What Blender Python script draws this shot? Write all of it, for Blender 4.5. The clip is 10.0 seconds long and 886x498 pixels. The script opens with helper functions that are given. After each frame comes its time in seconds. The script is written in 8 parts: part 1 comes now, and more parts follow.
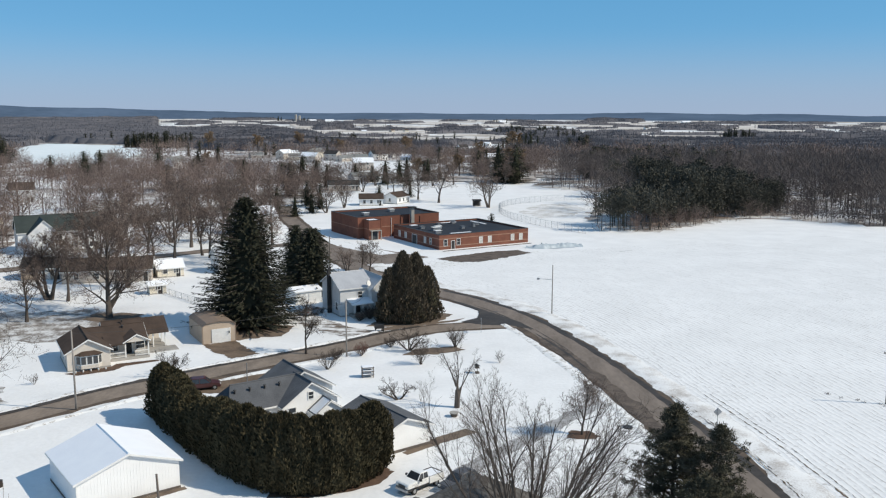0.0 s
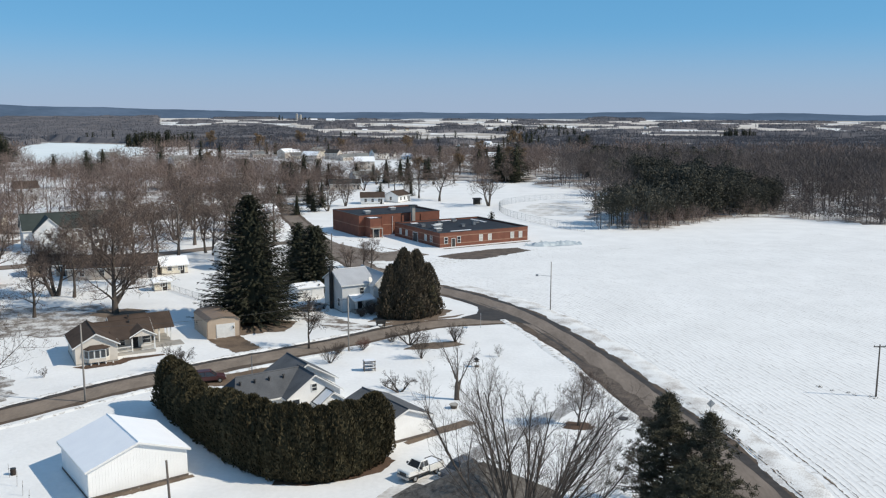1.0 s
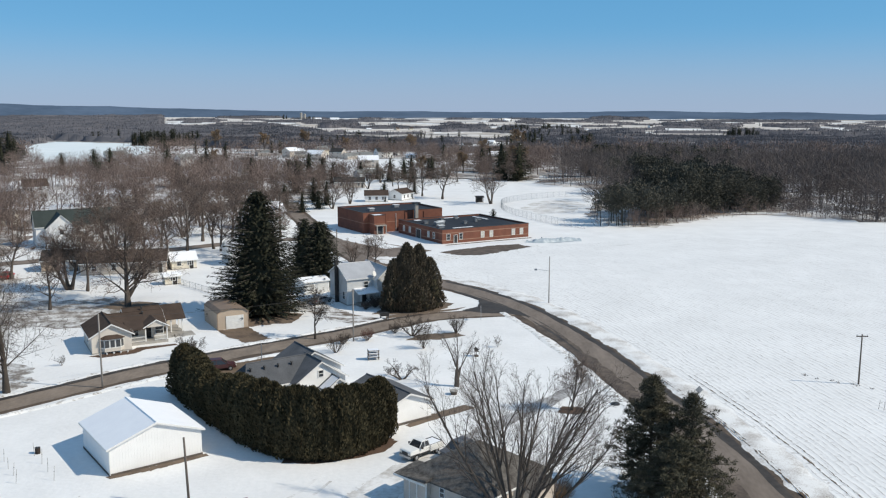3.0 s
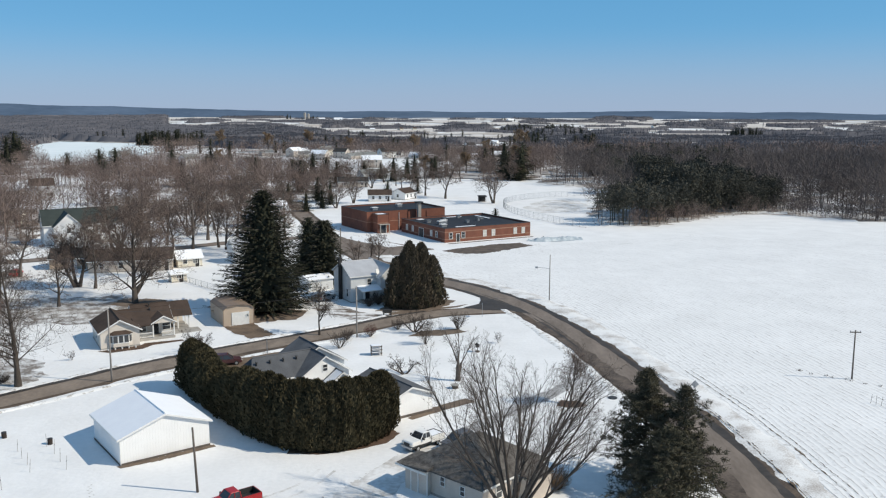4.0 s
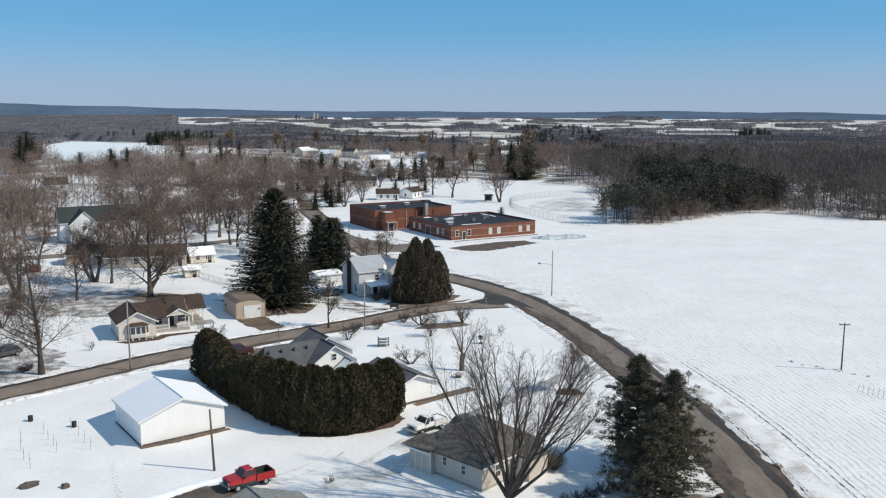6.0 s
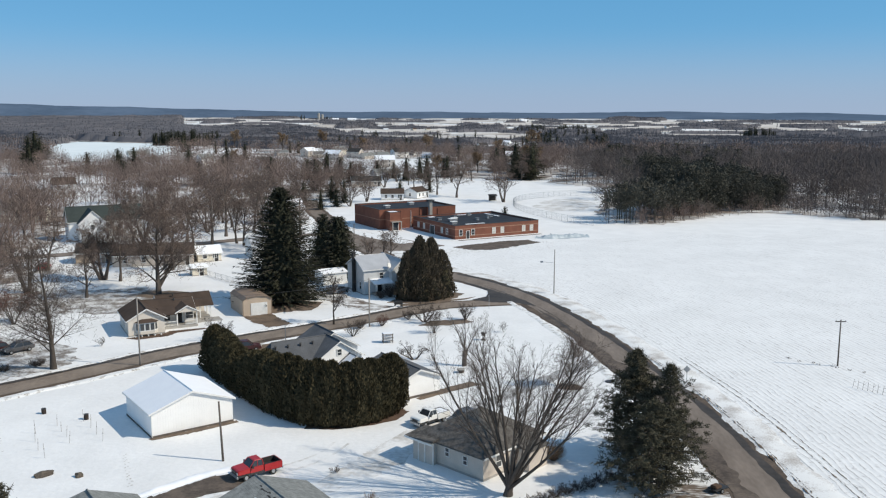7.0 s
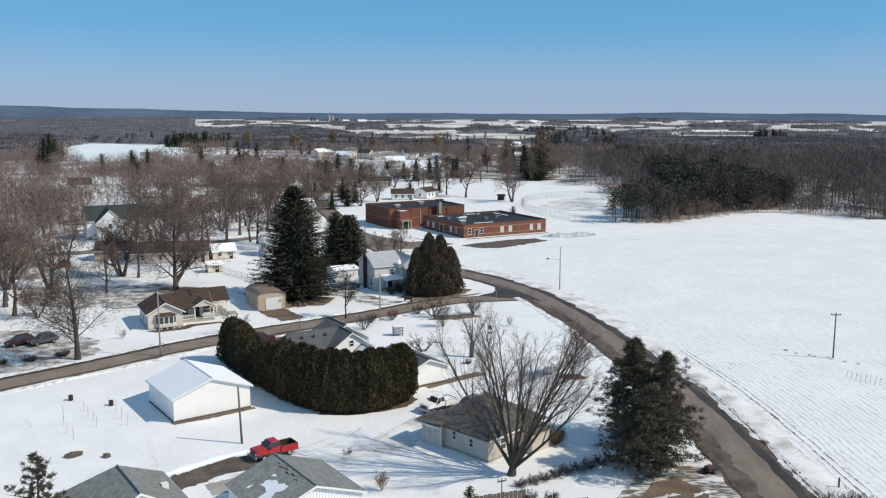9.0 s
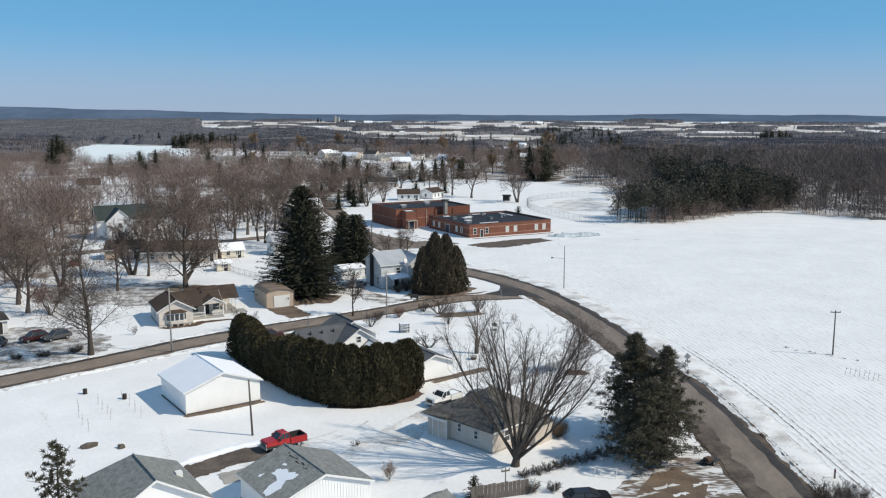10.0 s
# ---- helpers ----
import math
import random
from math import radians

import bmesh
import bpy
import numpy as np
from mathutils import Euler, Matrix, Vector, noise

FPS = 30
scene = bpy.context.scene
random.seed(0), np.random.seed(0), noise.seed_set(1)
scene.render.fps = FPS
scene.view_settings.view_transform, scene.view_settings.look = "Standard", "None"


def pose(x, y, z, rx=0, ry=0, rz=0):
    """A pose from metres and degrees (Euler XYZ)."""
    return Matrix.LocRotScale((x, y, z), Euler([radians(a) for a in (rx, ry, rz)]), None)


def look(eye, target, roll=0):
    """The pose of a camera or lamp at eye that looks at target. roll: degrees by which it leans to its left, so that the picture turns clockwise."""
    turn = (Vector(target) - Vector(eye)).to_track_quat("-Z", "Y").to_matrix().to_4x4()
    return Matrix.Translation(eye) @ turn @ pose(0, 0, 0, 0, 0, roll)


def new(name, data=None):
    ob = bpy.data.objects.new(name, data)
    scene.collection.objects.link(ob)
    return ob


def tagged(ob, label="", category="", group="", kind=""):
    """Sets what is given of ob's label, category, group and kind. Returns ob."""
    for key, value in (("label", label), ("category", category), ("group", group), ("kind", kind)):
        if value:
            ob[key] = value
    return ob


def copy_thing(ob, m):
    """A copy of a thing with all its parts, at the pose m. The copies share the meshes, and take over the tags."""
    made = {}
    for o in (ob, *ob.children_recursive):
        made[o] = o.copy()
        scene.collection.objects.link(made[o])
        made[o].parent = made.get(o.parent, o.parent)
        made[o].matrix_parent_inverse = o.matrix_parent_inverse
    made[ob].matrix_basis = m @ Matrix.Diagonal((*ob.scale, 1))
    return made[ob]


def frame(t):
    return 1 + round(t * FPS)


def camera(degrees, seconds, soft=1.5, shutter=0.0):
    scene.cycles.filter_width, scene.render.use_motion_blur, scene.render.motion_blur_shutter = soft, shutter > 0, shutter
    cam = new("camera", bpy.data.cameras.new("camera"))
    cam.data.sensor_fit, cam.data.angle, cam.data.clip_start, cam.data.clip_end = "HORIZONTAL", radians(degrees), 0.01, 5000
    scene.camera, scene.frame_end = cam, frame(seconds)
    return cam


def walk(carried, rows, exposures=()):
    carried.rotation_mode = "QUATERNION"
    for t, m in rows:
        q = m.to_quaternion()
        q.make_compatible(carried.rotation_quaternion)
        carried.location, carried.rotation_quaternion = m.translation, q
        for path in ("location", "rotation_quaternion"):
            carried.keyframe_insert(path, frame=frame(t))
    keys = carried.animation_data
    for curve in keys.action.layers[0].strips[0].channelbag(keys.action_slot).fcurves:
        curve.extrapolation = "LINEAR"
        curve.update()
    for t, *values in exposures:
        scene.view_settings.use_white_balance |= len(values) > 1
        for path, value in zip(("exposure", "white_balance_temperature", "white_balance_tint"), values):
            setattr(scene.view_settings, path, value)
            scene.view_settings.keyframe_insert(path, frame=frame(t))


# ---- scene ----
cam = camera(53.6, 10.0, 1.2)
PATH = [
    (0, (-1.393, 2.395, 36.27), (-1.455, 4.369, 35.958), 0.1),
    (0.5, (-1.312, 1.064, 36.268), (-1.375, 3.038, 35.955), 0.1),
    (1, (-1.209, -0.258, 36.274), (-1.273, 1.717, 35.96), 0.1),
    (1.5, (-1.084, -1.569, 36.285), (-1.15, 0.405, 35.971), 0.1),
    (2, (-0.942, -2.872, 36.302), (-1.01, -0.898, 35.987), 0.1),
    (2.5, (-0.785, -4.166, 36.322), (-0.855, -2.192, 36.006), 0.1),
    (3, (-0.615, -5.452, 36.345), (-0.688, -3.478, 36.029), 0.1),
    (3.5, (-0.434, -6.73, 36.369), (-0.511, -4.757, 36.053), 0.1),
    (4, (-0.246, -8.001, 36.394), (-0.327, -6.028, 36.078), 0.1),
    (4.5, (-0.053, -9.265, 36.418), (-0.139, -7.292, 36.102), 0.1),
    (5, (0.142, -10.524, 36.44), (0.052, -8.551, 36.124), 0.1),
    (5.5, (0.337, -11.776, 36.459), (0.242, -9.803, 36.143), 0.1),
    (6, (0.529, -13.023, 36.474), (0.429, -11.051, 36.158), 0.1),
    (6.5, (0.716, -14.266, 36.483), (0.611, -12.293, 36.168), 0.1),
    (7, (0.895, -15.504, 36.486), (0.784, -13.532, 36.171), 0.1),
    (7.5, (1.063, -16.738, 36.481), (0.946, -14.766, 36.167), 0.1),
    (8, (1.218, -17.969, 36.468), (1.095, -15.998, 36.154), 0.1),
    (8.5, (1.357, -19.197, 36.444), (1.228, -17.226, 36.132), 0.1),
    (9, (1.477, -20.423, 36.41), (1.343, -18.452, 36.098), 0.0),
    (9.5, (1.577, -21.647, 36.363), (1.436, -19.676, 36.052), 0.0),
    (10, (1.653, -22.869, 36.303), (1.506, -20.899, 35.994), 0.0),
]
walk(cam, [(t, look(eye, target, roll)) for t, eye, target, roll in PATH], [(0.0, 0.02, 6950, 8), (10.0, 0.02, 6950, 8)])

# ---- world, sun and exposure ----
world = bpy.data.worlds.new("winter_sky")
scene.world = world
world.use_nodes = True
wn, wl = world.node_tree.nodes, world.node_tree.links
sky = wn.new("ShaderNodeTexSky")
sky.sky_type, sky.sun_disc = "NISHITA", False
sky.sun_elevation, sky.sun_rotation = radians(40), radians(99)
sky.air_density, sky.dust_density, sky.ozone_density, sky.altitude = 0.75, 0.0, 1.8, 2000
blue = wn.new("ShaderNodeMix")
blue.data_type = "RGBA"
blue.inputs["Factor"].default_value = 0.60
blue.inputs["B"].default_value = (1.0, 5.0, 10.0, 1)
wl.new(sky.outputs["Color"], blue.inputs["A"])
# pale winter haze low over the horizon
place, axes, low = wn.new("ShaderNodeTexCoord"), wn.new("ShaderNodeSeparateXYZ"), wn.new("ShaderNodeMapRange")
low.interpolation_type = "SMOOTHSTEP"
low.inputs["From Min"].default_value, low.inputs["From Max"].default_value = -0.01, 0.095
low.inputs["To Min"].default_value, low.inputs["To Max"].default_value = 0.85, 0.0
# overhead the sky is a deeper, greyer blue
top, zenith = wn.new("ShaderNodeMapRange"), wn.new("ShaderNodeMix")
top.interpolation_type = "SMOOTHSTEP"
top.inputs["From Min"].default_value, top.inputs["From Max"].default_value = 0.13, 0.45
zenith.data_type = "RGBA"
zenith.inputs["B"].default_value = (1.75, 3.35, 5.9, 1)
haze = wn.new("ShaderNodeMix")
haze.data_type = "RGBA"
haze.inputs["B"].default_value = (4.1, 5.2, 7.5, 1)
wl.new(place.outputs["Generated"], axes.inputs[0])
wl.new(axes.outputs["Z"], low.inputs["Value"])
wl.new(low.outputs["Result"], haze.inputs["Factor"])
wl.new(axes.outputs["Z"], top.inputs["Value"])
wl.new(top.outputs["Result"], zenith.inputs["Factor"])
wl.new(blue.outputs["Result"], zenith.inputs["A"])
wl.new(zenith.outputs["Result"], haze.inputs["A"])
wl.new(haze.outputs["Result"], wn["Background"].inputs["Color"])
wn["Background"].inputs["Strength"].default_value = 0.084
SUN_DIR = Vector((0.757, -0.121, 0.643))
sun = new("sun", bpy.data.lights.new("sun", "SUN"))
sun.data.energy, sun.data.angle, sun.data.color = 3.72, radians(0.5), (1.0, 0.935, 0.845)
sun.matrix_world = look(SUN_DIR * 300, (0, 0, 0))

# ---- materials ----
def mat(name, a, b=None, rough=0.85, scale=1.0, fine=12.0, bump=0.15, dist=0.02, metal=0.0, spec=0.3, rand=0.0, stretch=(1, 1, 1), mixat=(0.35, 0.65), world_space=False):
    """Two colours mixed by noise at two scales, with fine relief. rand: how far single objects differ in brightness."""
    m = bpy.data.materials.new(name)
    m.use_nodes = True
    n, l = m.node_tree.nodes, m.node_tree.links
    bsdf = n["Principled BSDF"]
    b = b or tuple(0.75 * c for c in a)
    tc = n.new("ShaderNodeNewGeometry" if world_space else "ShaderNodeTexCoord")
    mp = n.new("ShaderNodeMapping")
    mp.inputs["Scale"].default_value = stretch
    l.new(tc.outputs["Position" if world_space else "Object"], mp.inputs["Vector"])
    big, small = n.new("ShaderNodeTexNoise"), n.new("ShaderNodeTexNoise")
    big.inputs["Scale"].default_value, small.inputs["Scale"].default_value = scale, fine
    big.inputs["Detail"].default_value, small.inputs["Detail"].default_value = 5, 3
    for t in (big, small):
        l.new(mp.outputs["Vector"], t.inputs["Vector"])
    avg = n.new("ShaderNodeMath")
    avg.operation = "MULTIPLY_ADD"
    avg.inputs[1].default_value = 0.35
    l.new(small.outputs["Fac"], avg.inputs[0])
    sc = n.new("ShaderNodeMath")
    sc.operation = "MULTIPLY"
    sc.inputs[1].default_value = 0.65
    l.new(big.outputs["Fac"], sc.inputs[0])
    l.new(sc.outputs[0], avg.inputs[2])
    ramp = n.new("ShaderNodeValToRGB")
    ramp.color_ramp.elements[0].position, ramp.color_ramp.elements[1].position = mixat
    ramp.color_ramp.elements[0].color, ramp.color_ramp.elements[1].color = (*a, 1), (*b, 1)
    l.new(avg.outputs[0], ramp.inputs["Fac"])
    col = ramp.outputs["Color"]
    if rand:
        oi, hsv, mr = n.new("ShaderNodeObjectInfo"), n.new("ShaderNodeHueSaturation"), n.new("ShaderNodeMapRange")
        mr.inputs["To Min"].default_value, mr.inputs["To Max"].default_value = 1 - rand, 1 + rand
        l.new(oi.outputs["Random"], mr.inputs["Value"])
        l.new(mr.outputs["Result"], hsv.inputs["Value"])
        l.new(col, hsv.inputs["Color"])
        col = hsv.outputs["Color"]
    l.new(col, bsdf.inputs["Base Color"])
    bsdf.inputs["Roughness"].default_value, bsdf.inputs["Metallic"].default_value = rough, metal
    bsdf.inputs["Specular IOR Level"].default_value = spec
    if bump:
        bp = n.new("ShaderNodeBump")
        bp.inputs["Strength"].default_value, bp.inputs["Distance"].default_value = bump, dist
        l.new(avg.outputs[0], bp.inputs["Height"])
        l.new(bp.outputs["Normal"], bsdf.inputs["Normal"])
    return m


def lined(m, axis, period, depth=0.4, dist=0.02, dark=0.0):
    """Adds fine parallel grooves (siding, shingle courses) along an axis of the object to the relief of a material."""
    n, l = m.node_tree.nodes, m.node_tree.links
    bsdf = n["Principled BSDF"]
    tc, sep = n.new("ShaderNodeTexCoord"), n.new("ShaderNodeSeparateXYZ")
    l.new(tc.outputs["Object"], sep.inputs[0])
    mul, fr = n.new("ShaderNodeMath"), n.new("ShaderNodeMath")
    mul.operation, fr.operation = "MULTIPLY", "FRACT"
    mul.inputs[1].default_value = -1 / period
    l.new(sep.outputs[axis], mul.inputs[0])
    l.new(mul.outputs[0], fr.inputs[0])
    bp = n.new("ShaderNodeBump")
    bp.inputs["Strength"].default_value, bp.inputs["Distance"].default_value = depth, dist
    l.new(fr.outputs[0], bp.inputs["Height"])
    old = bsdf.inputs["Normal"].links
    if old:
        l.new(old[0].from_socket, bp.inputs["Normal"])
    l.new(bp.outputs["Normal"], bsdf.inputs["Normal"])
    return m


SNOW = mat("snow", (0.85, 0.85, 0.845), (0.75, 0.75, 0.745), rough=0.75, scale=0.16, fine=1.7, bump=0.75, dist=0.16, world_space=True, spec=0.25)
GRIT = mat("gritty_snow", (0.80, 0.80, 0.79), (0.30, 0.25, 0.21), rough=0.9, scale=0.28, fine=5.5, bump=0.6, dist=0.08, mixat=(0.46, 0.72), world_space=True)
BANK = mat("snow_bank", (0.80, 0.80, 0.79), (0.30, 0.26, 0.22), rough=0.85, scale=1.1, fine=4.5, bump=0.6, dist=0.10, mixat=(0.51, 0.66), world_space=True)
ROOF_SNOW = mat("roof_snow", (0.87, 0.89, 0.92), (0.82, 0.84, 0.88), rough=0.7, scale=0.6, fine=5, bump=0.3, dist=0.05)
ASPHALT = mat("asphalt", (0.240, 0.196, 0.163), (0.150, 0.121, 0.099), rough=0.8, scale=0.45, fine=2.6, bump=0.25, mixat=(0.36, 0.66), world_space=True, stretch=(1, 0.3, 1))
ASPHALT_PALE = mat("pale_asphalt", (0.275, 0.222, 0.178), (0.170, 0.136, 0.109), rough=0.8, scale=0.45, fine=2.6, bump=0.25, mixat=(0.36, 0.66), world_space=True, stretch=(1, 0.6, 1))
WET = mat("wet_asphalt", (0.085, 0.072, 0.063), (0.038, 0.034, 0.031), spec=0.2, rough=0.65, scale=0.25, fine=1.5, bump=0.15, world_space=True)
GRAVEL = mat("wet_gravel", (0.150, 0.112, 0.084), (0.062, 0.048, 0.040), rough=0.9, scale=0.5, fine=4, bump=0.7, dist=0.06, world_space=True)
MUD = mat("bare_earth", (0.20, 0.145, 0.102), (0.095, 0.068, 0.050), rough=0.95, scale=0.4, fine=3, bump=0.7, dist=0.08, world_space=True)
GRASS = mat("dead_grass", (0.215, 0.165, 0.125), (0.115, 0.086, 0.067), rough=0.95, scale=0.5, fine=6, bump=0.8, dist=0.06, world_space=True)
MULCH = mat("mulch", (0.14, 0.088, 0.060), (0.075, 0.048, 0.036), rough=0.95, scale=1.0, fine=8, bump=0.8, dist=0.06)
BARK = mat("bark", (0.118, 0.099, 0.085), (0.060, 0.050, 0.043), rough=0.95, scale=2.0, fine=14, bump=0.8, dist=0.05, stretch=(1, 1, 0.25), rand=0.25)
TWIG = mat("twigs", (0.100, 0.078, 0.065), (0.058, 0.046, 0.039), rough=0.95, scale=0.4, fine=2, bump=0, rand=0.25)
TWIG_PALE = mat("pale_brown_twigs", (0.205, 0.153, 0.128), (0.125, 0.094, 0.079), rough=0.95, scale=0.4, fine=2, bump=0, rand=0.25)
TWIG_RED = mat("reddish_twigs", (0.17, 0.085, 0.065), (0.10, 0.055, 0.045), rough=0.95, scale=0.4, fine=2, bump=0, rand=0.2)
WOODS = mat("bare_woods", (0.235, 0.176, 0.152), (0.145, 0.110, 0.097), rough=1.0, scale=0.012, fine=0.09, bump=0, world_space=True, mixat=(0.3, 0.7))
TWIG_MID = mat("grey_brown_twigs", (0.150, 0.118, 0.099), (0.090, 0.071, 0.060), rough=0.95, scale=0.4, fine=2, bump=0, rand=0.2)
WOODS_GREY = mat("grey_bare_woods", (0.172, 0.142, 0.130), (0.104, 0.088, 0.083), rough=1.0, scale=0.012, fine=0.09, bump=0, world_space=True, mixat=(0.3, 0.7))
WILLOW = mat("willow_twigs", (0.29, 0.20, 0.125), (0.20, 0.138, 0.088), rough=1.0, scale=0.4, fine=2, bump=0)
SPRUCE = mat("spruce_needles", (0.040, 0.043, 0.030), (0.055, 0.056, 0.039), rough=1.0, spec=0.06, scale=0.4, fine=3.0, bump=0, rand=0.15)
PINE = mat("pine_needles", (0.064, 0.063, 0.044), (0.108, 0.096, 0.068), rough=1.0, spec=0.06, scale=0.5, fine=3.0, bump=0, rand=0.15)
PINE_WOOD = mat("dense_pine_needles", (0.074, 0.074, 0.061), (0.102, 0.097, 0.080), rough=1.0, scale=0.05, fine=0.3, bump=0, spec=0.04)
CEDAR = mat("cedar_foliage", (0.060, 0.055, 0.033), (0.102, 0.085, 0.051), rough=1.0, spec=0.06, scale=0.55, fine=3.5, bump=0, rand=0.22)
# darker foliage colour for the core: the shade between the sprays, painted
CEDAR_SHADE = mat("cedar_shade", (0.040, 0.039, 0.022), (0.062, 0.055, 0.031), rough=0.95, scale=1, fine=6, bump=0.6, dist=0.1)
ARBOR = mat("brownish_cedar", (0.098, 0.080, 0.056), (0.150, 0.121, 0.087), rough=1.0, spec=0.06, scale=0.4, fine=3, bump=0, rand=0.1)
BRICK = mat("red_brick", (0.235, 0.094, 0.062), (0.155, 0.064, 0.045), rough=0.9, scale=0.5, fine=7, bump=0.3)
BRICK_BAND = mat("pale_brick", (0.36, 0.21, 0.15), (0.28, 0.16, 0.11), rough=0.9, scale=0.8, fine=8, bump=0.2)
ROOF_BLACK = mat("roof_membrane", (0.022, 0.026, 0.034), (0.038, 0.042, 0.050), rough=0.8, scale=0.12, fine=1.2, bump=0.1, spec=0.2)
METAL_WHITE = mat("white_steel", (0.86, 0.86, 0.85), (0.80, 0.80, 0.79), rough=0.5, scale=0.6, fine=6, bump=0.05)
WHITE = mat("white_siding", (0.86, 0.86, 0.85), (0.78, 0.78, 0.77), rough=0.6, scale=0.8, fine=6, bump=0.05)
lined(WHITE, 2, 0.2, 0.2, 0.008)
TRIM = mat("white_trim", (0.80, 0.80, 0.78), (0.70, 0.70, 0.68), rough=0.55, scale=2, fine=9, bump=0.05)
GREY_SIDE = mat("grey_siding", (0.66, 0.67, 0.67), (0.55, 0.56, 0.56), rough=0.7, scale=0.7, fine=5, bump=0.1)
BEIGE = mat("beige_siding", (0.60, 0.535, 0.47), (0.50, 0.445, 0.39), rough=0.7, scale=0.7, fine=6, bump=0.1)
lined(BEIGE, 2, 0.22, 0.35, 0.012)
IVORY = mat("ivory_siding", (0.70, 0.645, 0.575), (0.60, 0.55, 0.49), rough=0.7, scale=0.7, fine=6, bump=0.1)
lined(IVORY, 2, 0.22, 0.35, 0.012)
TAN = mat("tan_steel", (0.50, 0.40, 0.31), (0.42, 0.335, 0.26), rough=0.6, scale=0.6, fine=6, bump=0.1)
YELLOW = mat("cream_siding", (0.75, 0.70, 0.59), (0.66, 0.60, 0.49), rough=0.7, scale=0.8, fine=6, bump=0.1)
SHINGLE_GREY = mat("grey_shingles", (0.135, 0.140, 0.150), (0.085, 0.090, 0.098), rough=0.95, scale=0.5, fine=9, bump=0.5, dist=0.02, spec=0.15)
SHINGLE_OLD = mat("weathered_shingles", (0.285, 0.295, 0.285), (0.165, 0.172, 0.168), rough=0.95, scale=2.2, fine=11, bump=0.8, dist=0.03, spec=0.1, mixat=(0.36, 0.64))
lined(SHINGLE_OLD, 2, 0.085, 0.9, 0.05)
SHINGLE_BROWN = mat("brown_shingles", (0.095, 0.068, 0.054), (0.060, 0.044, 0.036), rough=0.95, scale=0.5, fine=9, bump=0.5, dist=0.02, spec=0.15)
SHINGLE_DARK = mat("dark_shingles", (0.060, 0.058, 0.056), (0.035, 0.034, 0.034), rough=0.95, scale=0.5, fine=9, bump=0.5, dist=0.02, spec=0.15)
SHINGLE_WORN = mat("worn_dark_shingles", (0.170, 0.158, 0.146), (0.055, 0.050, 0.046), rough=0.95, scale=2.0, fine=9, bump=0.6, dist=0.03, spec=0.15)
SHINGLE_GREEN = mat("green_metal_roof", (0.050, 0.062, 0.056), (0.034, 0.043, 0.039), rough=0.6, scale=0.5, fine=5, bump=0.1)
TIN = mat("pale_tin_roof", (0.52, 0.53, 0.55), (0.42, 0.43, 0.45), rough=0.55, scale=0.5, fine=5, bump=0.1, metal=0.2)
lined(TIN, 0, 0.6, 0.5, 0.03)
for m_ in (SHINGLE_WORN, SHINGLE_BROWN, SHINGLE_GREY):
    lined(m_, 2, 0.09, 0.6, 0.04)
TAN_ROOF = mat("tan_steel_roof", (0.27, 0.20, 0.15), (0.21, 0.155, 0.12), rough=0.6, scale=0.6, fine=6, bump=0.1)
GLASS = mat("window_glass", (0.030, 0.034, 0.040), (0.05, 0.055, 0.06), rough=0.08, scale=0.5, fine=3, bump=0, spec=0.6)
BLIND = mat("drawn_blind", (0.62, 0.60, 0.55), (0.5, 0.48, 0.44), rough=0.6, scale=2, fine=6, bump=0)
CONCRETE = mat("concrete", (0.40, 0.38, 0.35), (0.30, 0.285, 0.26), rough=0.9, scale=0.6, fine=6, bump=0.2)
POLE = mat("weathered_pole", (0.17, 0.145, 0.125), (0.10, 0.085, 0.075), rough=0.95, scale=1, fine=12, bump=0.5, stretch=(1, 1, 0.1))
POLE_PALE = mat("pale_pole", (0.34, 0.31, 0.28), (0.24, 0.22, 0.20), rough=0.9, scale=1, fine=12, bump=0.4, stretch=(1, 1, 0.1))
STEEL = mat("galvanised_steel", (0.45, 0.46, 0.47), (0.36, 0.37, 0.38), rough=0.4, scale=3, fine=15, bump=0, metal=0.7)
DARK_METAL = mat("dark_metal", (0.035, 0.035, 0.037), (0.05, 0.05, 0.05), rough=0.5, scale=3, fine=15, bump=0)
RED_PAINT = mat("red_car_paint", (0.42, 0.020, 0.022), (0.36, 0.018, 0.02), rough=0.3, scale=1, fine=6, bump=0, spec=0.5)
WHITE_PAINT = mat("white_car_paint", (0.82, 0.82, 0.80), (0.76, 0.76, 0.74), rough=0.5, scale=1, fine=6, bump=0, spec=0.5)
BLACK_PAINT = mat("black_car_paint", (0.014, 0.014, 0.016), (0.02, 0.02, 0.022), rough=0.25, scale=1, fine=6, bump=0, spec=0.5)
MAROON_PAINT = mat("maroon_car_paint", (0.07, 0.018, 0.018), (0.05, 0.014, 0.014), rough=0.35, scale=1, fine=6, bump=0, spec=0.5)
GREY_PAINT = mat("grey_car_paint", (0.10, 0.10, 0.105), (0.08, 0.08, 0.085), rough=0.35, scale=1, fine=6, bump=0, spec=0.5)
RUBBER = mat("tyre_rubber", (0.018, 0.018, 0.018), (0.028, 0.027, 0.026), rough=0.9, scale=4, fine=20, bump=0.2)
RUST = mat("rusty_barrel", (0.060, 0.044, 0.036), (0.030, 0.025, 0.023), rough=0.9, scale=2, fine=10, bump=0.3)
PLASTIC_GREY = mat("grey_plastic", (0.16, 0.17, 0.18), (0.12, 0.13, 0.14), rough=0.6, scale=2, fine=10, bump=0)
ROCK = mat("fieldstone", (0.15, 0.125, 0.10), (0.065, 0.055, 0.046), rough=0.95, scale=1.5, fine=8, bump=0.7, dist=0.08)
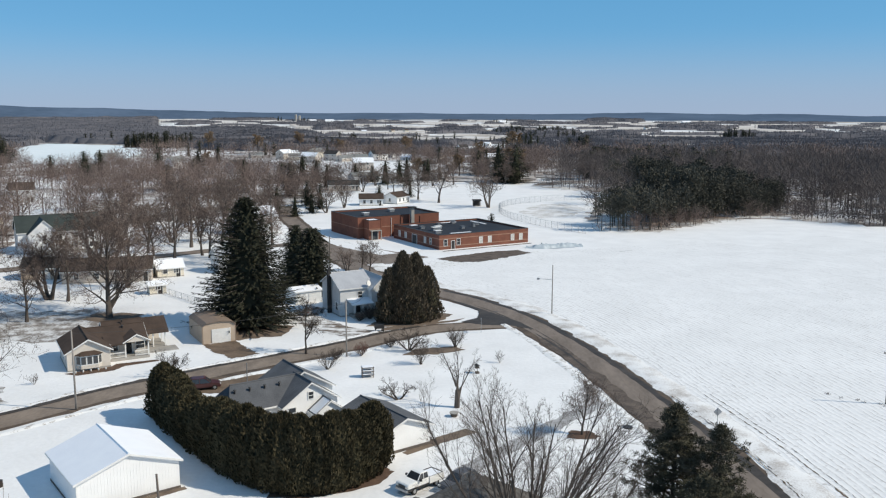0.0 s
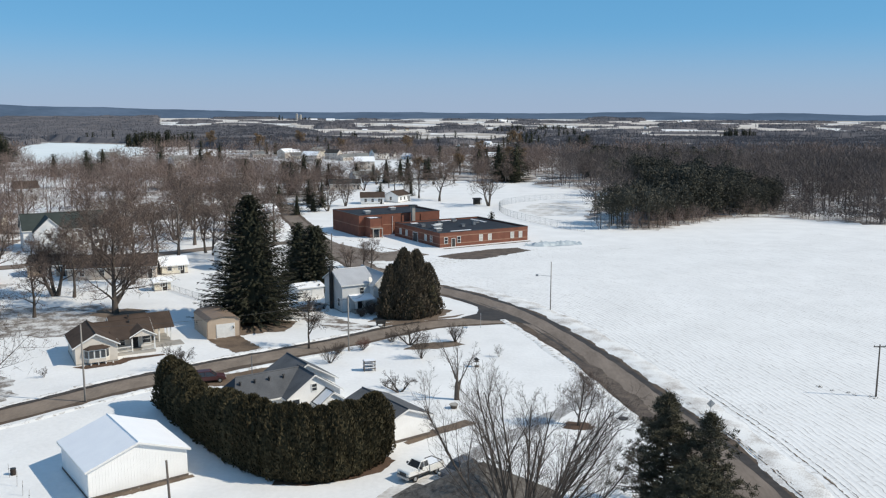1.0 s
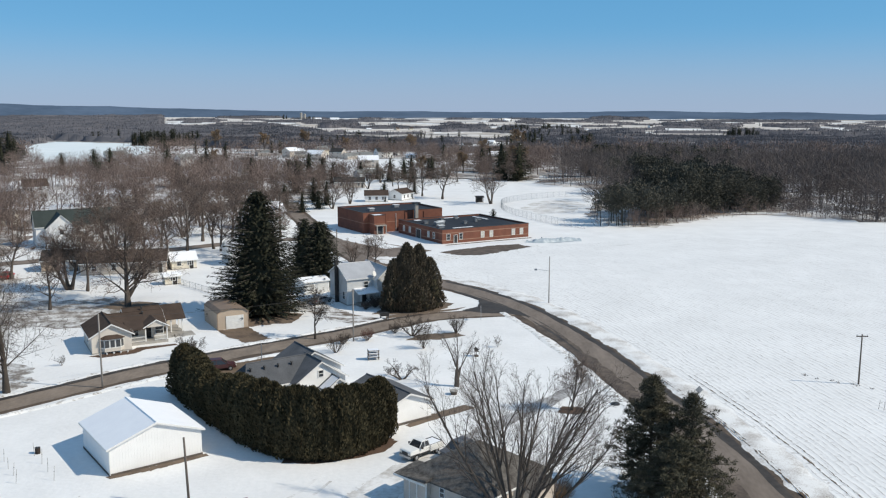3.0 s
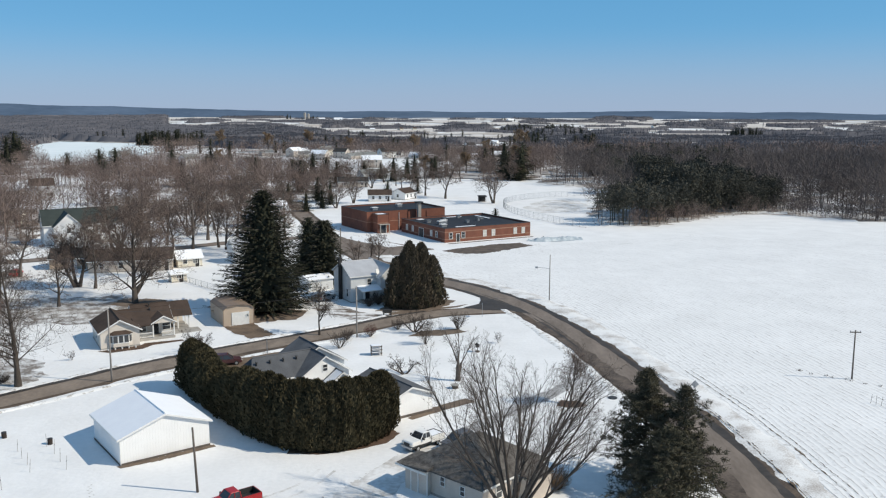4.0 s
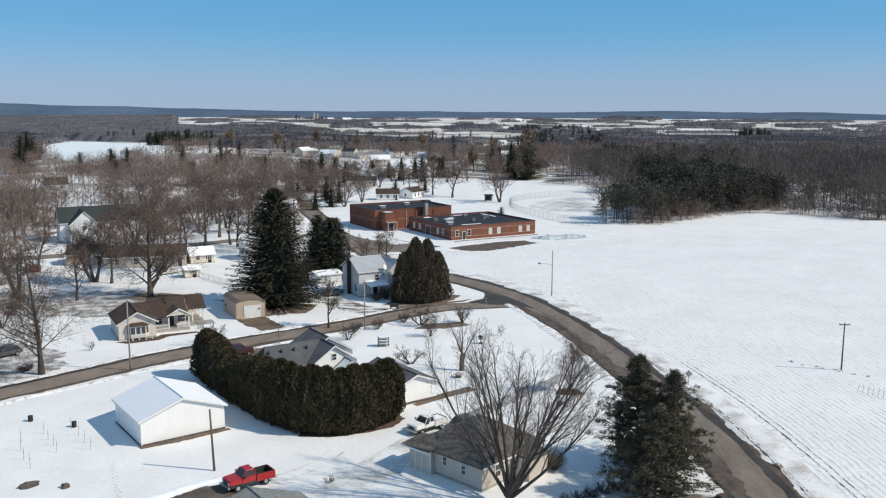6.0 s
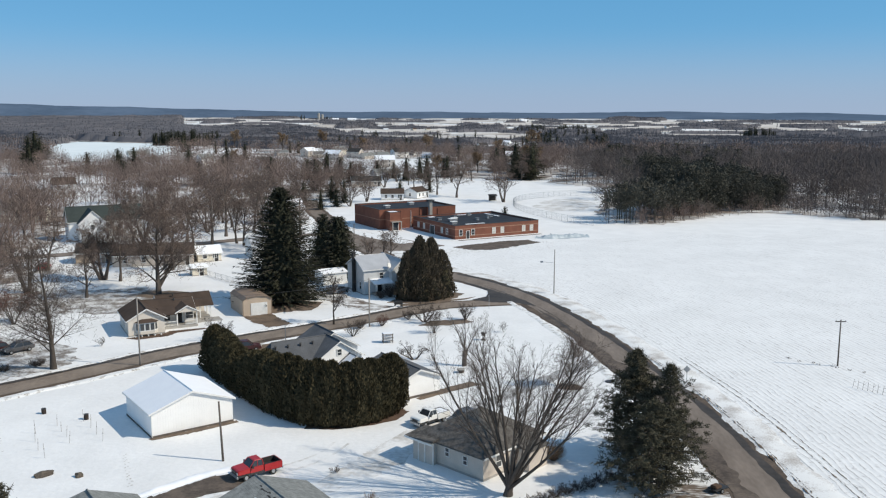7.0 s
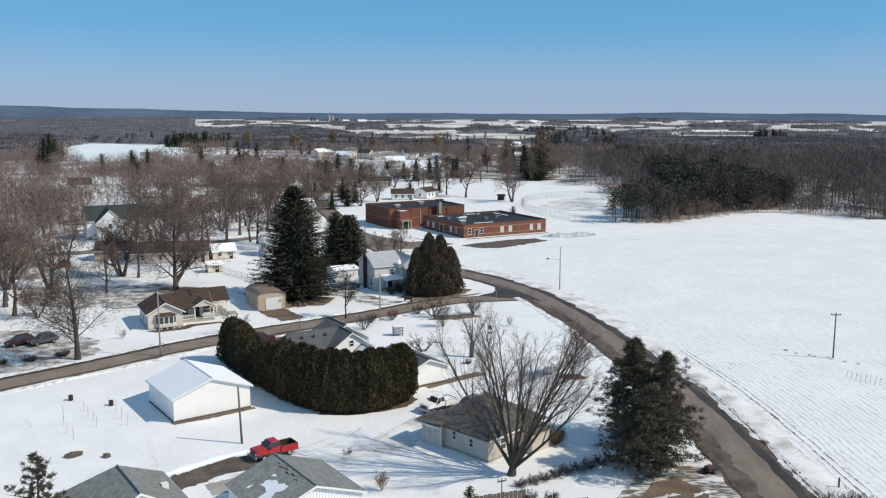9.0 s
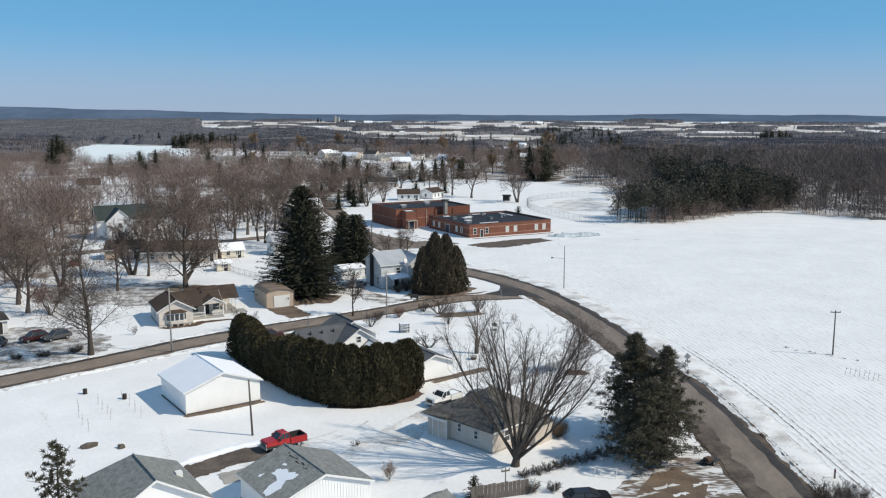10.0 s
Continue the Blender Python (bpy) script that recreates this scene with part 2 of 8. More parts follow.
LAMP_GLASS = mat("lamp_lens", (0.75, 0.72, 0.66), (0.65, 0.62, 0.56), rough=0.2, scale=3, fine=9, bump=0)
TAIL_RED = mat("tail_lens", (0.30, 0.012, 0.012), (0.24, 0.01, 0.01), rough=0.2, scale=3, fine=9, bump=0)
DAMP = mat("damp_dirt", (0.165, 0.130, 0.105), (0.058, 0.046, 0.039), rough=0.85, scale=0.5, fine=3, bump=0.4, dist=0.03, world_space=True)
ICE = mat("slush", (0.55, 0.60, 0.63), (0.36, 0.42, 0.45), rough=0.5, scale=0.6, fine=4, bump=0.6, dist=0.08, world_space=True)
# the blue of distance haze is mixed into the hills' base colour
HILL_HAZE = mat("distant_hills", (0.116, 0.164, 0.234), (0.074, 0.110, 0.162), rough=1.0, scale=0.0030, fine=0.03, bump=0, world_space=True, spec=0.0, stretch=(1, 1, 4))
STUBBLE = mat("snowy_stubble", (0.68, 0.65, 0.62), (0.44, 0.38, 0.32), rough=1.0, scale=0.010, fine=0.12, bump=0, world_space=True, mixat=(0.42, 0.62))
# dark mottling: melted litter together with painted shadows of the big trees
MOTTLED_SHADE = mat("mottled_trodden_snow", (0.66, 0.66, 0.655), (0.215, 0.19, 0.17), rough=0.95, scale=0.45, fine=2.6, bump=0.6, dist=0.1, mixat=(0.42, 0.56), world_space=True)
THIN_SNOW = mat("thin_snow", (0.78, 0.78, 0.775), (0.42, 0.39, 0.355), rough=0.95, scale=0.22, fine=1.8, bump=0.5, dist=0.08, mixat=(0.42, 0.66), world_space=True)
STREAKS = mat("streaky_thaw", (0.72, 0.72, 0.715), (0.150, 0.118, 0.095), rough=0.95, scale=0.35, fine=2.2, bump=0.6, dist=0.08, mixat=(0.46, 0.54), stretch=(0.45, 1.8, 1), world_space=True)
SLUSH_DRIVE = mat("grey_slush", (0.60, 0.60, 0.60), (0.20, 0.19, 0.185), rough=0.85, scale=0.35, fine=2.4, bump=0.5, dist=0.06, mixat=(0.36, 0.70), world_space=True)
LITTER = mat("woodland_floor", (0.66, 0.65, 0.64), (0.20, 0.16, 0.135), rough=1.0, scale=0.06, fine=0.45, bump=0, world_space=True, mixat=(0.42, 0.60), spec=0.0)
# bare crowns, their brown cooled to blue-grey as painted distance haze
CANOPY_HAZED = mat("bare_canopy", (0.168, 0.160, 0.170), (0.108, 0.109, 0.122), rough=1.0, scale=0.010, fine=0.10, bump=0, world_space=True, spec=0.0, mixat=(0.34, 0.62))
LAKE_ICE = mat("lake_ice", (0.78, 0.83, 0.84), (0.66, 0.73, 0.75), rough=0.8, scale=0.012, fine=0.08, bump=0, world_space=True, stretch=(1, 0.25, 1), spec=0.1)
SIGN_YELLOW = mat("yellow_sign_paint", (0.62, 0.42, 0.04), (0.55, 0.36, 0.03), rough=0.5, scale=3, fine=12, bump=0)


# ---- building blocks ----
class Shape:
    """Collects corners and faces of one mesh."""

    def __init__(self):
        self.v, self.f = [], []

    def add(self, verts, faces):
        k = len(self.v)
        self.v += [tuple(p) for p in verts]
        self.f += [tuple(i + k for i in face) for face in faces]
        return self

    def box(self, x0, y0, z0, x1, y1, z1, yaw=0.0, at=(0, 0, 0)):
        c, s = math.cos(yaw), math.sin(yaw)
        pts = [(x, y, z) for z in (z0, z1) for x, y in ((x0, y0), (x1, y0), (x1, y1), (x0, y1))]
        pts = [(at[0] + c * x - s * y, at[1] + s * x + c * y, at[2] + z) for x, y, z in pts]
        return self.add(pts, [(3, 2, 1, 0), (4, 5, 6, 7), (0, 1, 5, 4), (1, 2, 6, 5), (2, 3, 7, 6), (3, 0, 4, 7)])

    def extrude(self, outline, a, b):
        """outline: points (x, z); the solid between y = a and y = b."""
        n = len(outline)
        self.add([(x, a, z) for x, z in outline] + [(x, b, z) for x, z in outline],
                 [tuple(range(n)), tuple(range(2 * n - 1, n - 1, -1))] + [(i, i + n, (i + 1) % n + n, (i + 1) % n) for i in range(n)])
        return self

    def slab(self, outline, z0, z1):
        """outline: points (x, y); the solid between the heights z0 and z1."""
        n = len(outline)
        self.add([(x, y, z0) for x, y in outline] + [(x, y, z1) for x, y in outline],
                 [tuple(range(n - 1, -1, -1)), tuple(range(n, 2 * n))] + [(i, (i + 1) % n, (i + 1) % n + n, i + n) for i in range(n)])
        return self

    def plate(self, quad, thick):
        """A sloping plate: four corners of its top, counted anticlockwise from above, and its thickness."""
        low = [(x, y, z - thick) for x, y, z in quad]
        n = len(quad)
        return self.add(list(quad) + low, [tuple(range(n)), tuple(range(2 * n - 1, n - 1, -1))] + [(i, i + n, (i + 1) % n + n, (i + 1) % n) for i in range(n)])

    def tube(self, p, q, r0, r1, n=8, caps=True):
        p, q = Vector(p), Vector(q)
        a = (q - p).normalized()
        u = a.cross(Vector((0, 0, 1)) if abs(a.z) < 0.9 else Vector((1, 0, 0))).normalized()
        w = a.cross(u)
        rings = [[c + r * (u * math.cos(t) + w * math.sin(t)) for t in (math.tau * i / n for i in range(n))] for c, r in ((p, r0), (q, r1))]
        faces = [(i, (i + 1) % n, (i + 1) % n + n, i + n) for i in range(n)]
        if caps:
            faces += [tuple(range(n - 1, -1, -1)), tuple(range(n, 2 * n))]
        return self.add(rings[0] + rings[1], faces)

    def mesh(self, name, smooth=False):
        me = bpy.data.meshes.new(name)
        me.from_pydata(self.v, [], self.f)
        if smooth:
            me.shade_smooth()
        return me


def part(name, shape, material, parent, label="", smooth=False, bevel=0.0):
    """One mesh object under a thing or under a part."""
    me = shape.mesh(name, smooth) if isinstance(shape, Shape) else shape
    if not me.materials:
        me.materials.append(material)
    if bevel:
        bm = bmesh.new()
        bm.from_mesh(me)
        bmesh.ops.bevel(bm, geom=bm.edges, offset=bevel, segments=2, affect="EDGES", clamp_overlap=True)
        bm.to_mesh(me)
        bm.free()
    ob = new(name, me)
    ob.parent = parent
    if label:
        tagged(ob, label)
    return ob


def thing(name, label, category, m, group="", kind=""):
    """An Empty at the base of a thing, which its parts hang under."""
    ob = new(name)
    ob.empty_display_size = 0.2
    ob.matrix_world = m
    return tagged(ob, label, category, group, kind)


def plain(name, shape, material, label, category="", kind="structure", group="", smooth=False):
    me = shape.mesh(name, smooth) if isinstance(shape, Shape) else shape
    if not me.materials:
        me.materials.append(material)
    return tagged(new(name, me), label, category or name.replace("_", " "), group, kind)


def curve_points(pts, step):
    """Points at even steps along a smooth line through pts, with the way's direction."""
    p = np.array(pts, float)
    t = np.r_[0, np.cumsum(np.hypot(*np.diff(p, axis=0).T))]
    fine = np.arange(0, t[-1], step)
    # Catmull-Rom
    out = []
    for s in fine:
        i = min(np.searchsorted(t, s, "right") - 1, len(p) - 2)
        h = t[i + 1] - t[i]
        u = (s - t[i]) / h
        a = (p[i + 1] - p[i - 1]) / (t[i + 1] - t[i - 1]) if i else (p[1] - p[0]) / h
        b = (p[i + 2] - p[i]) / (t[i + 2] - t[i]) if i + 2 < len(p) else (p[-1] - p[-2]) / h
        out.append((2 * u**3 - 3 * u**2 + 1) * p[i] + (u**3 - 2 * u**2 + u) * h * a + (3 * u**2 - 2 * u**3) * p[i + 1] + (u**3 - u**2) * h * b)
    out = np.array(out)
    d = np.gradient(out, axis=0)
    return out, d / np.hypot(*d.T)[:, None]


def wob(s, seed, size=1.0, freq=0.3):
    """A smooth wavering number along s."""
    return size * (noise.noise((s * freq, seed * 7.3, 0.5)) + 0.5 * noise.noise((s * freq * 2.7, seed * 3.1, 4.5)))


def strip(pts, left, right, z, step=1.5, wave=0.25, seed=0, freq=0.3):
    """A flat band along a line, left and right of it, with wavering edges."""
    p, d = curve_points(pts, step)
    nrm = np.stack([-d[:, 1], d[:, 0]], 1)
    s = Shape()
    for k in range(len(p)):
        a = p[k] + nrm[k] * (left + wob(k * step, seed, wave, freq))
        b = p[k] - nrm[k] * (right + wob(k * step, seed + 50, wave, freq))
        s.v += [(a[0], a[1], z), (b[0], b[1], z)]
        if k:
            s.f.append((2 * k - 2, 2 * k - 1, 2 * k + 1, 2 * k))
    return s


def patch(outline, z, seed=0, wave=0.5, step=0.7, freq=0.5):
    """A flat patch of ground with a ragged edge."""
    pts = [np.array(q, float) for q in outline]
    ring = []
    for a, b in zip(pts, pts[1:] + pts[:1]):
        n = max(1, int(np.hypot(*(b - a)) / step))
        ring += [a + (b - a) * i / n for i in range(n)]
    c = np.mean(ring, axis=0)
    v = []
    for k, q in enumerate(ring):
        w = (q - c) / (np.hypot(*(q - c)) + 1e-6)
        r = q + w * (wob(q[0] + 3 * q[1], seed, wave, freq) + wob(q[0] * 3 - 2 * q[1], seed + 9, wave * 0.5, freq * 2))
        v.append((r[0], r[1], z))
    s = Shape()
    s.v = v
    s.f = [tuple(range(len(v)))]
    return s


def bank(pts, offset, width, high, seed, step=0.6, cols=5):
    """A long lumpy heap of ploughed snow beside a line."""
    p, d = curve_points(pts, step)
    nrm = np.stack([-d[:, 1], d[:, 0]], 1)
    s = Shape()
    for k in range(len(p)):
        w = width * (1 + 0.45 * wob(k * step, seed, 1, 0.25))
        for j in range(cols):
            u = j / (cols - 1)
            q = p[k] + nrm[k] * (offset + (u - 0.5) * w)
            h = high * math.sin(math.pi * u) * max(0.15, 0.8 + 0.9 * wob(k * step, seed + 3, 1, 0.22)) * (0.75 + 0.6 * noise.noise((q[0] * 1.3, q[1] * 1.3, seed)))
            s.v.append((q[0], q[1], h if 0 < j < cols - 1 else -0.05))
            if k and j:
                a = k * cols + j
                s.f.append((a - 1, a, a - cols, a - cols - 1))
    return s


# ---- plants ----
def grow(seed, height, trunk=0.3, stems=1, fork=0.3, lean=0.5, levels=4, kids=(9, 7, 6, 5), ratio=0.55, deep=0.6, reach=0.0, droop=0.0, twig=0.012, up=0.35, first=0.25, wig=0.12, bole=0.0, mixed=1.0, thin=1.0):
    """Corner and face lists (wood, twigs) of a bare tree."""
    rng = random.Random(seed)
    wood, twigs = Shape(), Shape()

    def rnd():
        return Vector((rng.uniform(-1, 1), rng.uniform(-1, 1), rng.uniform(-1, 1)))

    def limb(p, way, length, radius, level):
        nseg = (6, 4, 3, 2, 1)[min(level, 4)]
        sides = (7, 5, 3, 3, 3)[min(level, 4)]
        pts, dirs, r = [p], [way], [radius]
        for i in range(nseg):
            way = (way + rnd() * wig * (1 + level * 0.3) + Vector((0, 0, up if level else 0.1)) * 0.22 - Vector((0, 0, droop)) * level * 0.15).normalized()
            p = p + way * (length / nseg)
            pts.append(p), dirs.append(way)
            r.append(radius * (1 - 0.8 * (i + 1) / nseg))
        if level >= levels - 1 and level >= 2:
            for a, b, ra in zip(pts, pts[1:], r):
                side = (b - a).cross(rnd()).normalized() * max(twig, ra)
                k = len(twigs.v)
                twigs.v += [tuple(a - side), tuple(a + side), tuple(b)]
                twigs.f.append((k, k + 1, k + 2))
        else:
            base = None
            for c, dv, rr in zip(pts, dirs, r):
                u = dv.cross(Vector((0.3, 0.2, 1)) if abs(dv.z) < 0.85 else Vector((1, 0.1, 0))).normalized()
                w = dv.cross(u)
                k = len(wood.v)
                flare = 1.35 if (level == 0 and base is None) else 1
                wood.v += [tuple(c + (u * math.cos(t) + w * math.sin(t)) * rr * flare) for t in (math.tau * i / sides for i in range(sides))]
                if base is not None:
                    wood.f += [(base + i, base + (i + 1) % sides, k + (i + 1) % sides, k + i) for i in range(sides)]
                base = k
        if level >= levels:
            return
        n = kids[min(level, len(kids) - 1)]
        for j in range(n):
            f = first + (1 - first) * (j + rng.random()) / n if level == 0 else 0.2 + 0.8 * (j + rng.random()) / n
            x = f * nseg
            i = min(int(x), nseg - 1)
            q = pts[i].lerp(pts[i + 1], x - i)
            dv = dirs[i + 1]
            side = dv.cross(rnd()).normalized()
            spread = rng.uniform(0.55, 1.0) * (lean + 0.25 * level / levels)
            nd = (dv * (1 - spread * 0.55) + side * spread).normalized()
            ln = length * (ratio if level == 0 else deep) * rng.uniform(0.7, 1.15) * (1.25 - 0.75 * f if level == 0 else 1.15 - 0.5 * f)
            limb(q, nd, ln, max(0.008, r[i] * rng.uniform(0.4, 0.6) * (thin if level == 0 else 1)), level + 1)

    if bole:
        wood.tube((0, 0, -0.2), (0, 0, 0.5), trunk * 3.0, trunk * 2.2, 10, False).tube((0, 0, 0.5), (0.05, 0, bole), trunk * 2.2, trunk * 1.9, 10, False).tube((0.05, 0, bole), (0.05, 0, bole * 1.35), trunk * 1.9, trunk * 1.0, 10)
    for s in range(stems):
        a = math.tau * (s + rng.uniform(-0.3, 0.3)) / stems
        out = fork * rng.uniform(0.6, 1.2) * (mixed if s % 2 else 1) if stems > 1 else rng.uniform(0, 0.06)
        way = Vector((math.cos(a) * out, math.sin(a) * out, 1)).normalized()
        p = Vector((math.cos(a), math.sin(a), 0)) * (trunk * 0.8 if stems > 1 else 0) + Vector((0, 0, bole * (0.8 + 0.25 * (s % 3))))
        limb(p - Vector((0, 0, 0.15)), way, (height - bole) * (rng.uniform(0.62, 0.8) + reach if stems > 1 else 0.78), trunk, 0)
    return wood, twigs


def bare_tree(name, label, m, group="", twig_mat=None, category="tree", **how):
    tree = thing(name, label, category, m, group)
    wood, twigs = grow(**how)
    part("trunk", wood, BARK, tree, smooth=True)
    part("crown", twigs, twig_mat or TWIG, tree)
    return tree


def leaf(s, p, way, side, length, width):
    """One flat spray of needles or leaves: a kite."""
    k = len(s.v)
    tip, mid = p + way * length, p + way * (length * 0.45)
    s.v += [tuple(p), tuple(mid + side * width), tuple(tip), tuple(mid - side * width)]
    s.f.append((k, k + 1, k + 2, k + 3))


def spruce_shapes(seed, height, radius, whorls=34, arms=10, sprays=16, droop=0.35, bare=0.05, size=0.55, power=0.9, core=0.55):
    """Trunk and needles of a spruce: drooping boughs in whorls, each with hanging sprays."""
    rng = random.Random(seed)
    trunk, needles = Shape(), Shape()
    trunk.tube((0, 0, -0.2), (0, 0, height * 0.97), height * 0.016, 0.02, 7)
    for i in range(7):
        f0, f1 = bare + (1 - bare) * i / 7, bare + (1 - bare) * (i + 1) / 7
        needles.tube((0, 0, height * f0), (0, 0, height * f1 + 0.2), radius * core * (1 - f0) ** power, radius * core * 0.85 * (1 - f1) ** power + 0.02, 9, False)
    for w in range(whorls):
        f = (w + rng.random() * 0.6) / whorls
        z = height * (bare + (1 - bare) * f)
        reach = radius * (1 - f) ** power * rng.uniform(0.82, 1.1) + 0.15
        n = max(4, int(arms * (0.5 + 0.5 * (1 - f))))
        for a in range(n):
            ang = math.tau * (a + rng.random()) / n
            ln = reach * rng.uniform(0.7, 1.15)
            out = Vector((math.cos(ang), math.sin(ang), 0))
            tang = Vector((-out.y, out.x, 0))
            rise = 0.25 - droop * (1 - f * 0.8)
            cnt = max(4, int(sprays * (0.35 + 0.65 * (1 - f))))
            p0 = Vector((0, 0, z))
            q = p0 + out * ln + Vector((0, 0, ln * (rise + 0.1)))
            trunk.tube(p0, q, 0.03 + 0.012 * ln, 0.008, 3, False)
            for k in range(cnt):
                u = 0.12 + 0.88 * (k + rng.random()) / cnt
                p = p0 + out * (ln * u) + Vector((0, 0, ln * (rise * u + 0.12 * u * u)))
                sgn = 1 if k % 2 else -1
                way = (out * rng.uniform(0.4, 1.0) + tang * sgn * rng.uniform(0.1, 0.9) * (1.1 - u) + Vector((0, 0, rng.uniform(-0.45, 0.15)))).normalized()
                side = way.cross(Vector((rng.uniform(-0.5, 0.5), rng.uniform(-0.5, 0.5), 1))).normalized()
                leaf(needles, p, way, side, size * rng.uniform(0.7, 1.5), size * rng.uniform(0.12, 0.24))
    return trunk, needles


def pine_shapes(seed, height, radius, limbs=60, tufts=9, blades=9, bare=0.12, size=0.42, cone=0.75, lift=1.0, slim=1.0, loose=0.0):
    """Trunk and needles of a ragged pine: rising limbs that end in round tufts."""
    rng = random.Random(seed)
    trunk, needles = Shape(), Shape()
    trunk.tube((0, 0, -0.2), (0, 0, height * 0.55), height * 0.019, height * 0.012, 8)
    trunk.tube((0, 0, height * 0.55), (0.1, 0.05, height * 0.97), height * 0.012, 0.03, 6)
    for i in range(limbs):
        f = (i + rng.random()) / limbs
        z = height * (bare + (0.98 - bare) * f)
        prof = min(1.0, (f + 0.18) * 2.4) * (1 - f) ** cone + 0.06
        ln = radius * prof * rng.uniform(0.6, 1.3)
        ang = i * 2.399 + rng.uniform(-0.4, 0.4)
        out = Vector((math.cos(ang), math.sin(ang), 0))
        tang = Vector((-out.y, out.x, 0))
        rise = (rng.uniform(0.0, 0.35) + 0.35 * f) * lift
        p0 = Vector((0, 0, z))
        q = p0 + out * ln + Vector((0, 0, ln * rise))
        trunk.tube(p0, q, 0.025 + 0.014 * ln, 0.012, 4, False)
        cnt = max(3, int(tufts * (0.4 + 0.6 * ln / radius)))
        for k in range(cnt):
            u = 0.25 + 0.75 * (k + rng.random()) / cnt
            c = p0 + out * (ln * u) + Vector((0, 0, ln * rise * u)) + tang * rng.uniform(-1, 1) * 0.42 * ln * (0.35 + 0.4 * u) + Vector((0, 0, rng.uniform(-0.1, 0.4)))
            for b in range(blades):
                way = Vector((rng.gauss(0, 1), rng.gauss(0, 1), rng.gauss(0.35, 0.8))).normalized()
                side = way.cross(Vector((rng.gauss(0, 1), rng.gauss(0, 1), rng.gauss(0, 1)))).normalized()
                leaf(needles, c - way * 0.08 + Vector((rng.gauss(0, 1), rng.gauss(0, 1), rng.gauss(0, 0.6))) * loose, way, side, size * rng.uniform(0.7, 1.4), size * slim * rng.uniform(0.12, 0.26))
    return trunk, needles


def cedar_shapes(seed, height, radius, tips=1500, pointed=0.7, size=0.45, cone=0.0):
    """Added solid core, coloured as inner shade, and upright sprays of a dense cedar."""
    rng = random.Random(seed)
    core, sprays = Shape(), Shape()
    rings, cols = 9, 12

    def width(f):
        low = min(1.0, 0.72 + f * 1.8)
        if cone:
            return radius * low * (1 - f) ** cone
        return radius * low * (1 - max(0.0, (f - (1 - pointed)) / pointed) ** 1.7) ** 0.62 if f < 1 else 0.0

    for i in range(rings + 1):
        f = i / rings
        for j in range(cols):
            a = math.tau * j / cols
            r = width(f) * (0.74 + 0.20 * noise.noise((math.cos(a) * 1.5 + seed, math.sin(a) * 1.5, f * 4)))
            core.v.append((r * math.cos(a), r * math.sin(a), height * f * 0.96 - 0.05))
            if i:
                k = i * cols + j
                k2 = i * cols + (j + 1) % cols
                core.f.append((k - cols, k2 - cols, k2, k))
    for t in range(tips):
        f = rng.random() ** 0.9
        a = rng.uniform(0, math.tau)
        bump = 0.96 + 0.34 * noise.noise((math.cos(a) * 2.2 + seed, math.sin(a) * 2.2, f * height * 0.4))
        r = width(f) * (0.84 + 0.16 * rng.random()) * bump
        out = Vector((math.cos(a), math.sin(a), 0))
        p = out * r + Vector((0, 0, height * f - size * 0.4))
        way = (out * rng.uniform(0.1, 0.75) + Vector((rng.gauss(0, 0.2), rng.gauss(0, 0.2), 1))).normalized()
        side = way.cross(Vector((rng.gauss(0, 1), rng.gauss(0, 1), rng.gauss(0, 0.3)))).normalized()
        leaf(sprays, p, way, side, size * rng.uniform(0.6, 1.4), size * rng.uniform(0.18, 0.34))
    return core, sprays


def evergreen(name, label, m, shapes, woody, green, group="", names=("trunk", "crown")):
    tree = thing(name, label, "tree", m, group)
    part(names[0], shapes[0], woody, tree, smooth=True)
    part(names[1], shapes[1], green, tree)
    return tree


def scatter(name, templates, places, material, label, category, scales=(0.8, 1.25), seed=0, tall=1.0):
    """Many far trees joined into one mesh. templates: arrays of corners and triangles; places: rows x, y, z."""
    rng = np.random.default_rng(seed)
    vs, fs, k = [], [], 0
    pick = rng.integers(0, len(templates), len(places))
    for (x, y, z), n in zip(places, pick):
        v, f = templates[n]
        a, s = rng.uniform(0, math.tau), rng.uniform(*scales)
        c, d = math.cos(a) * s, math.sin(a) * s
        w = np.empty_like(v)
        w[:, 0], w[:, 1], w[:, 2] = c * v[:, 0] - d * v[:, 1] + x, d * v[:, 0] + c * v[:, 1] + y, v[:, 2] * s * tall * rng.uniform(0.85, 1.15) + z
        vs.append(w), fs.append(f + k)
        k += len(v)
    v, f = np.concatenate(vs), np.concatenate(fs)
    me = bpy.data.meshes.new(name)
    me.from_pydata(v.tolist(), [], f.tolist())
    me.materials.append(material)
    return tagged(new(name, me), label, category, "", "stuff")


def triangles(*shapes):
    v, f, k = [], [], 0
    for s in shapes:
        v += s.v
        for face in s.f:
            f += [(face[0] + k, face[i] + k, face[i + 1] + k) for i in range(1, len(face) - 1)]
        k = len(v)
    return np.array(v, float), np.array(f, int)


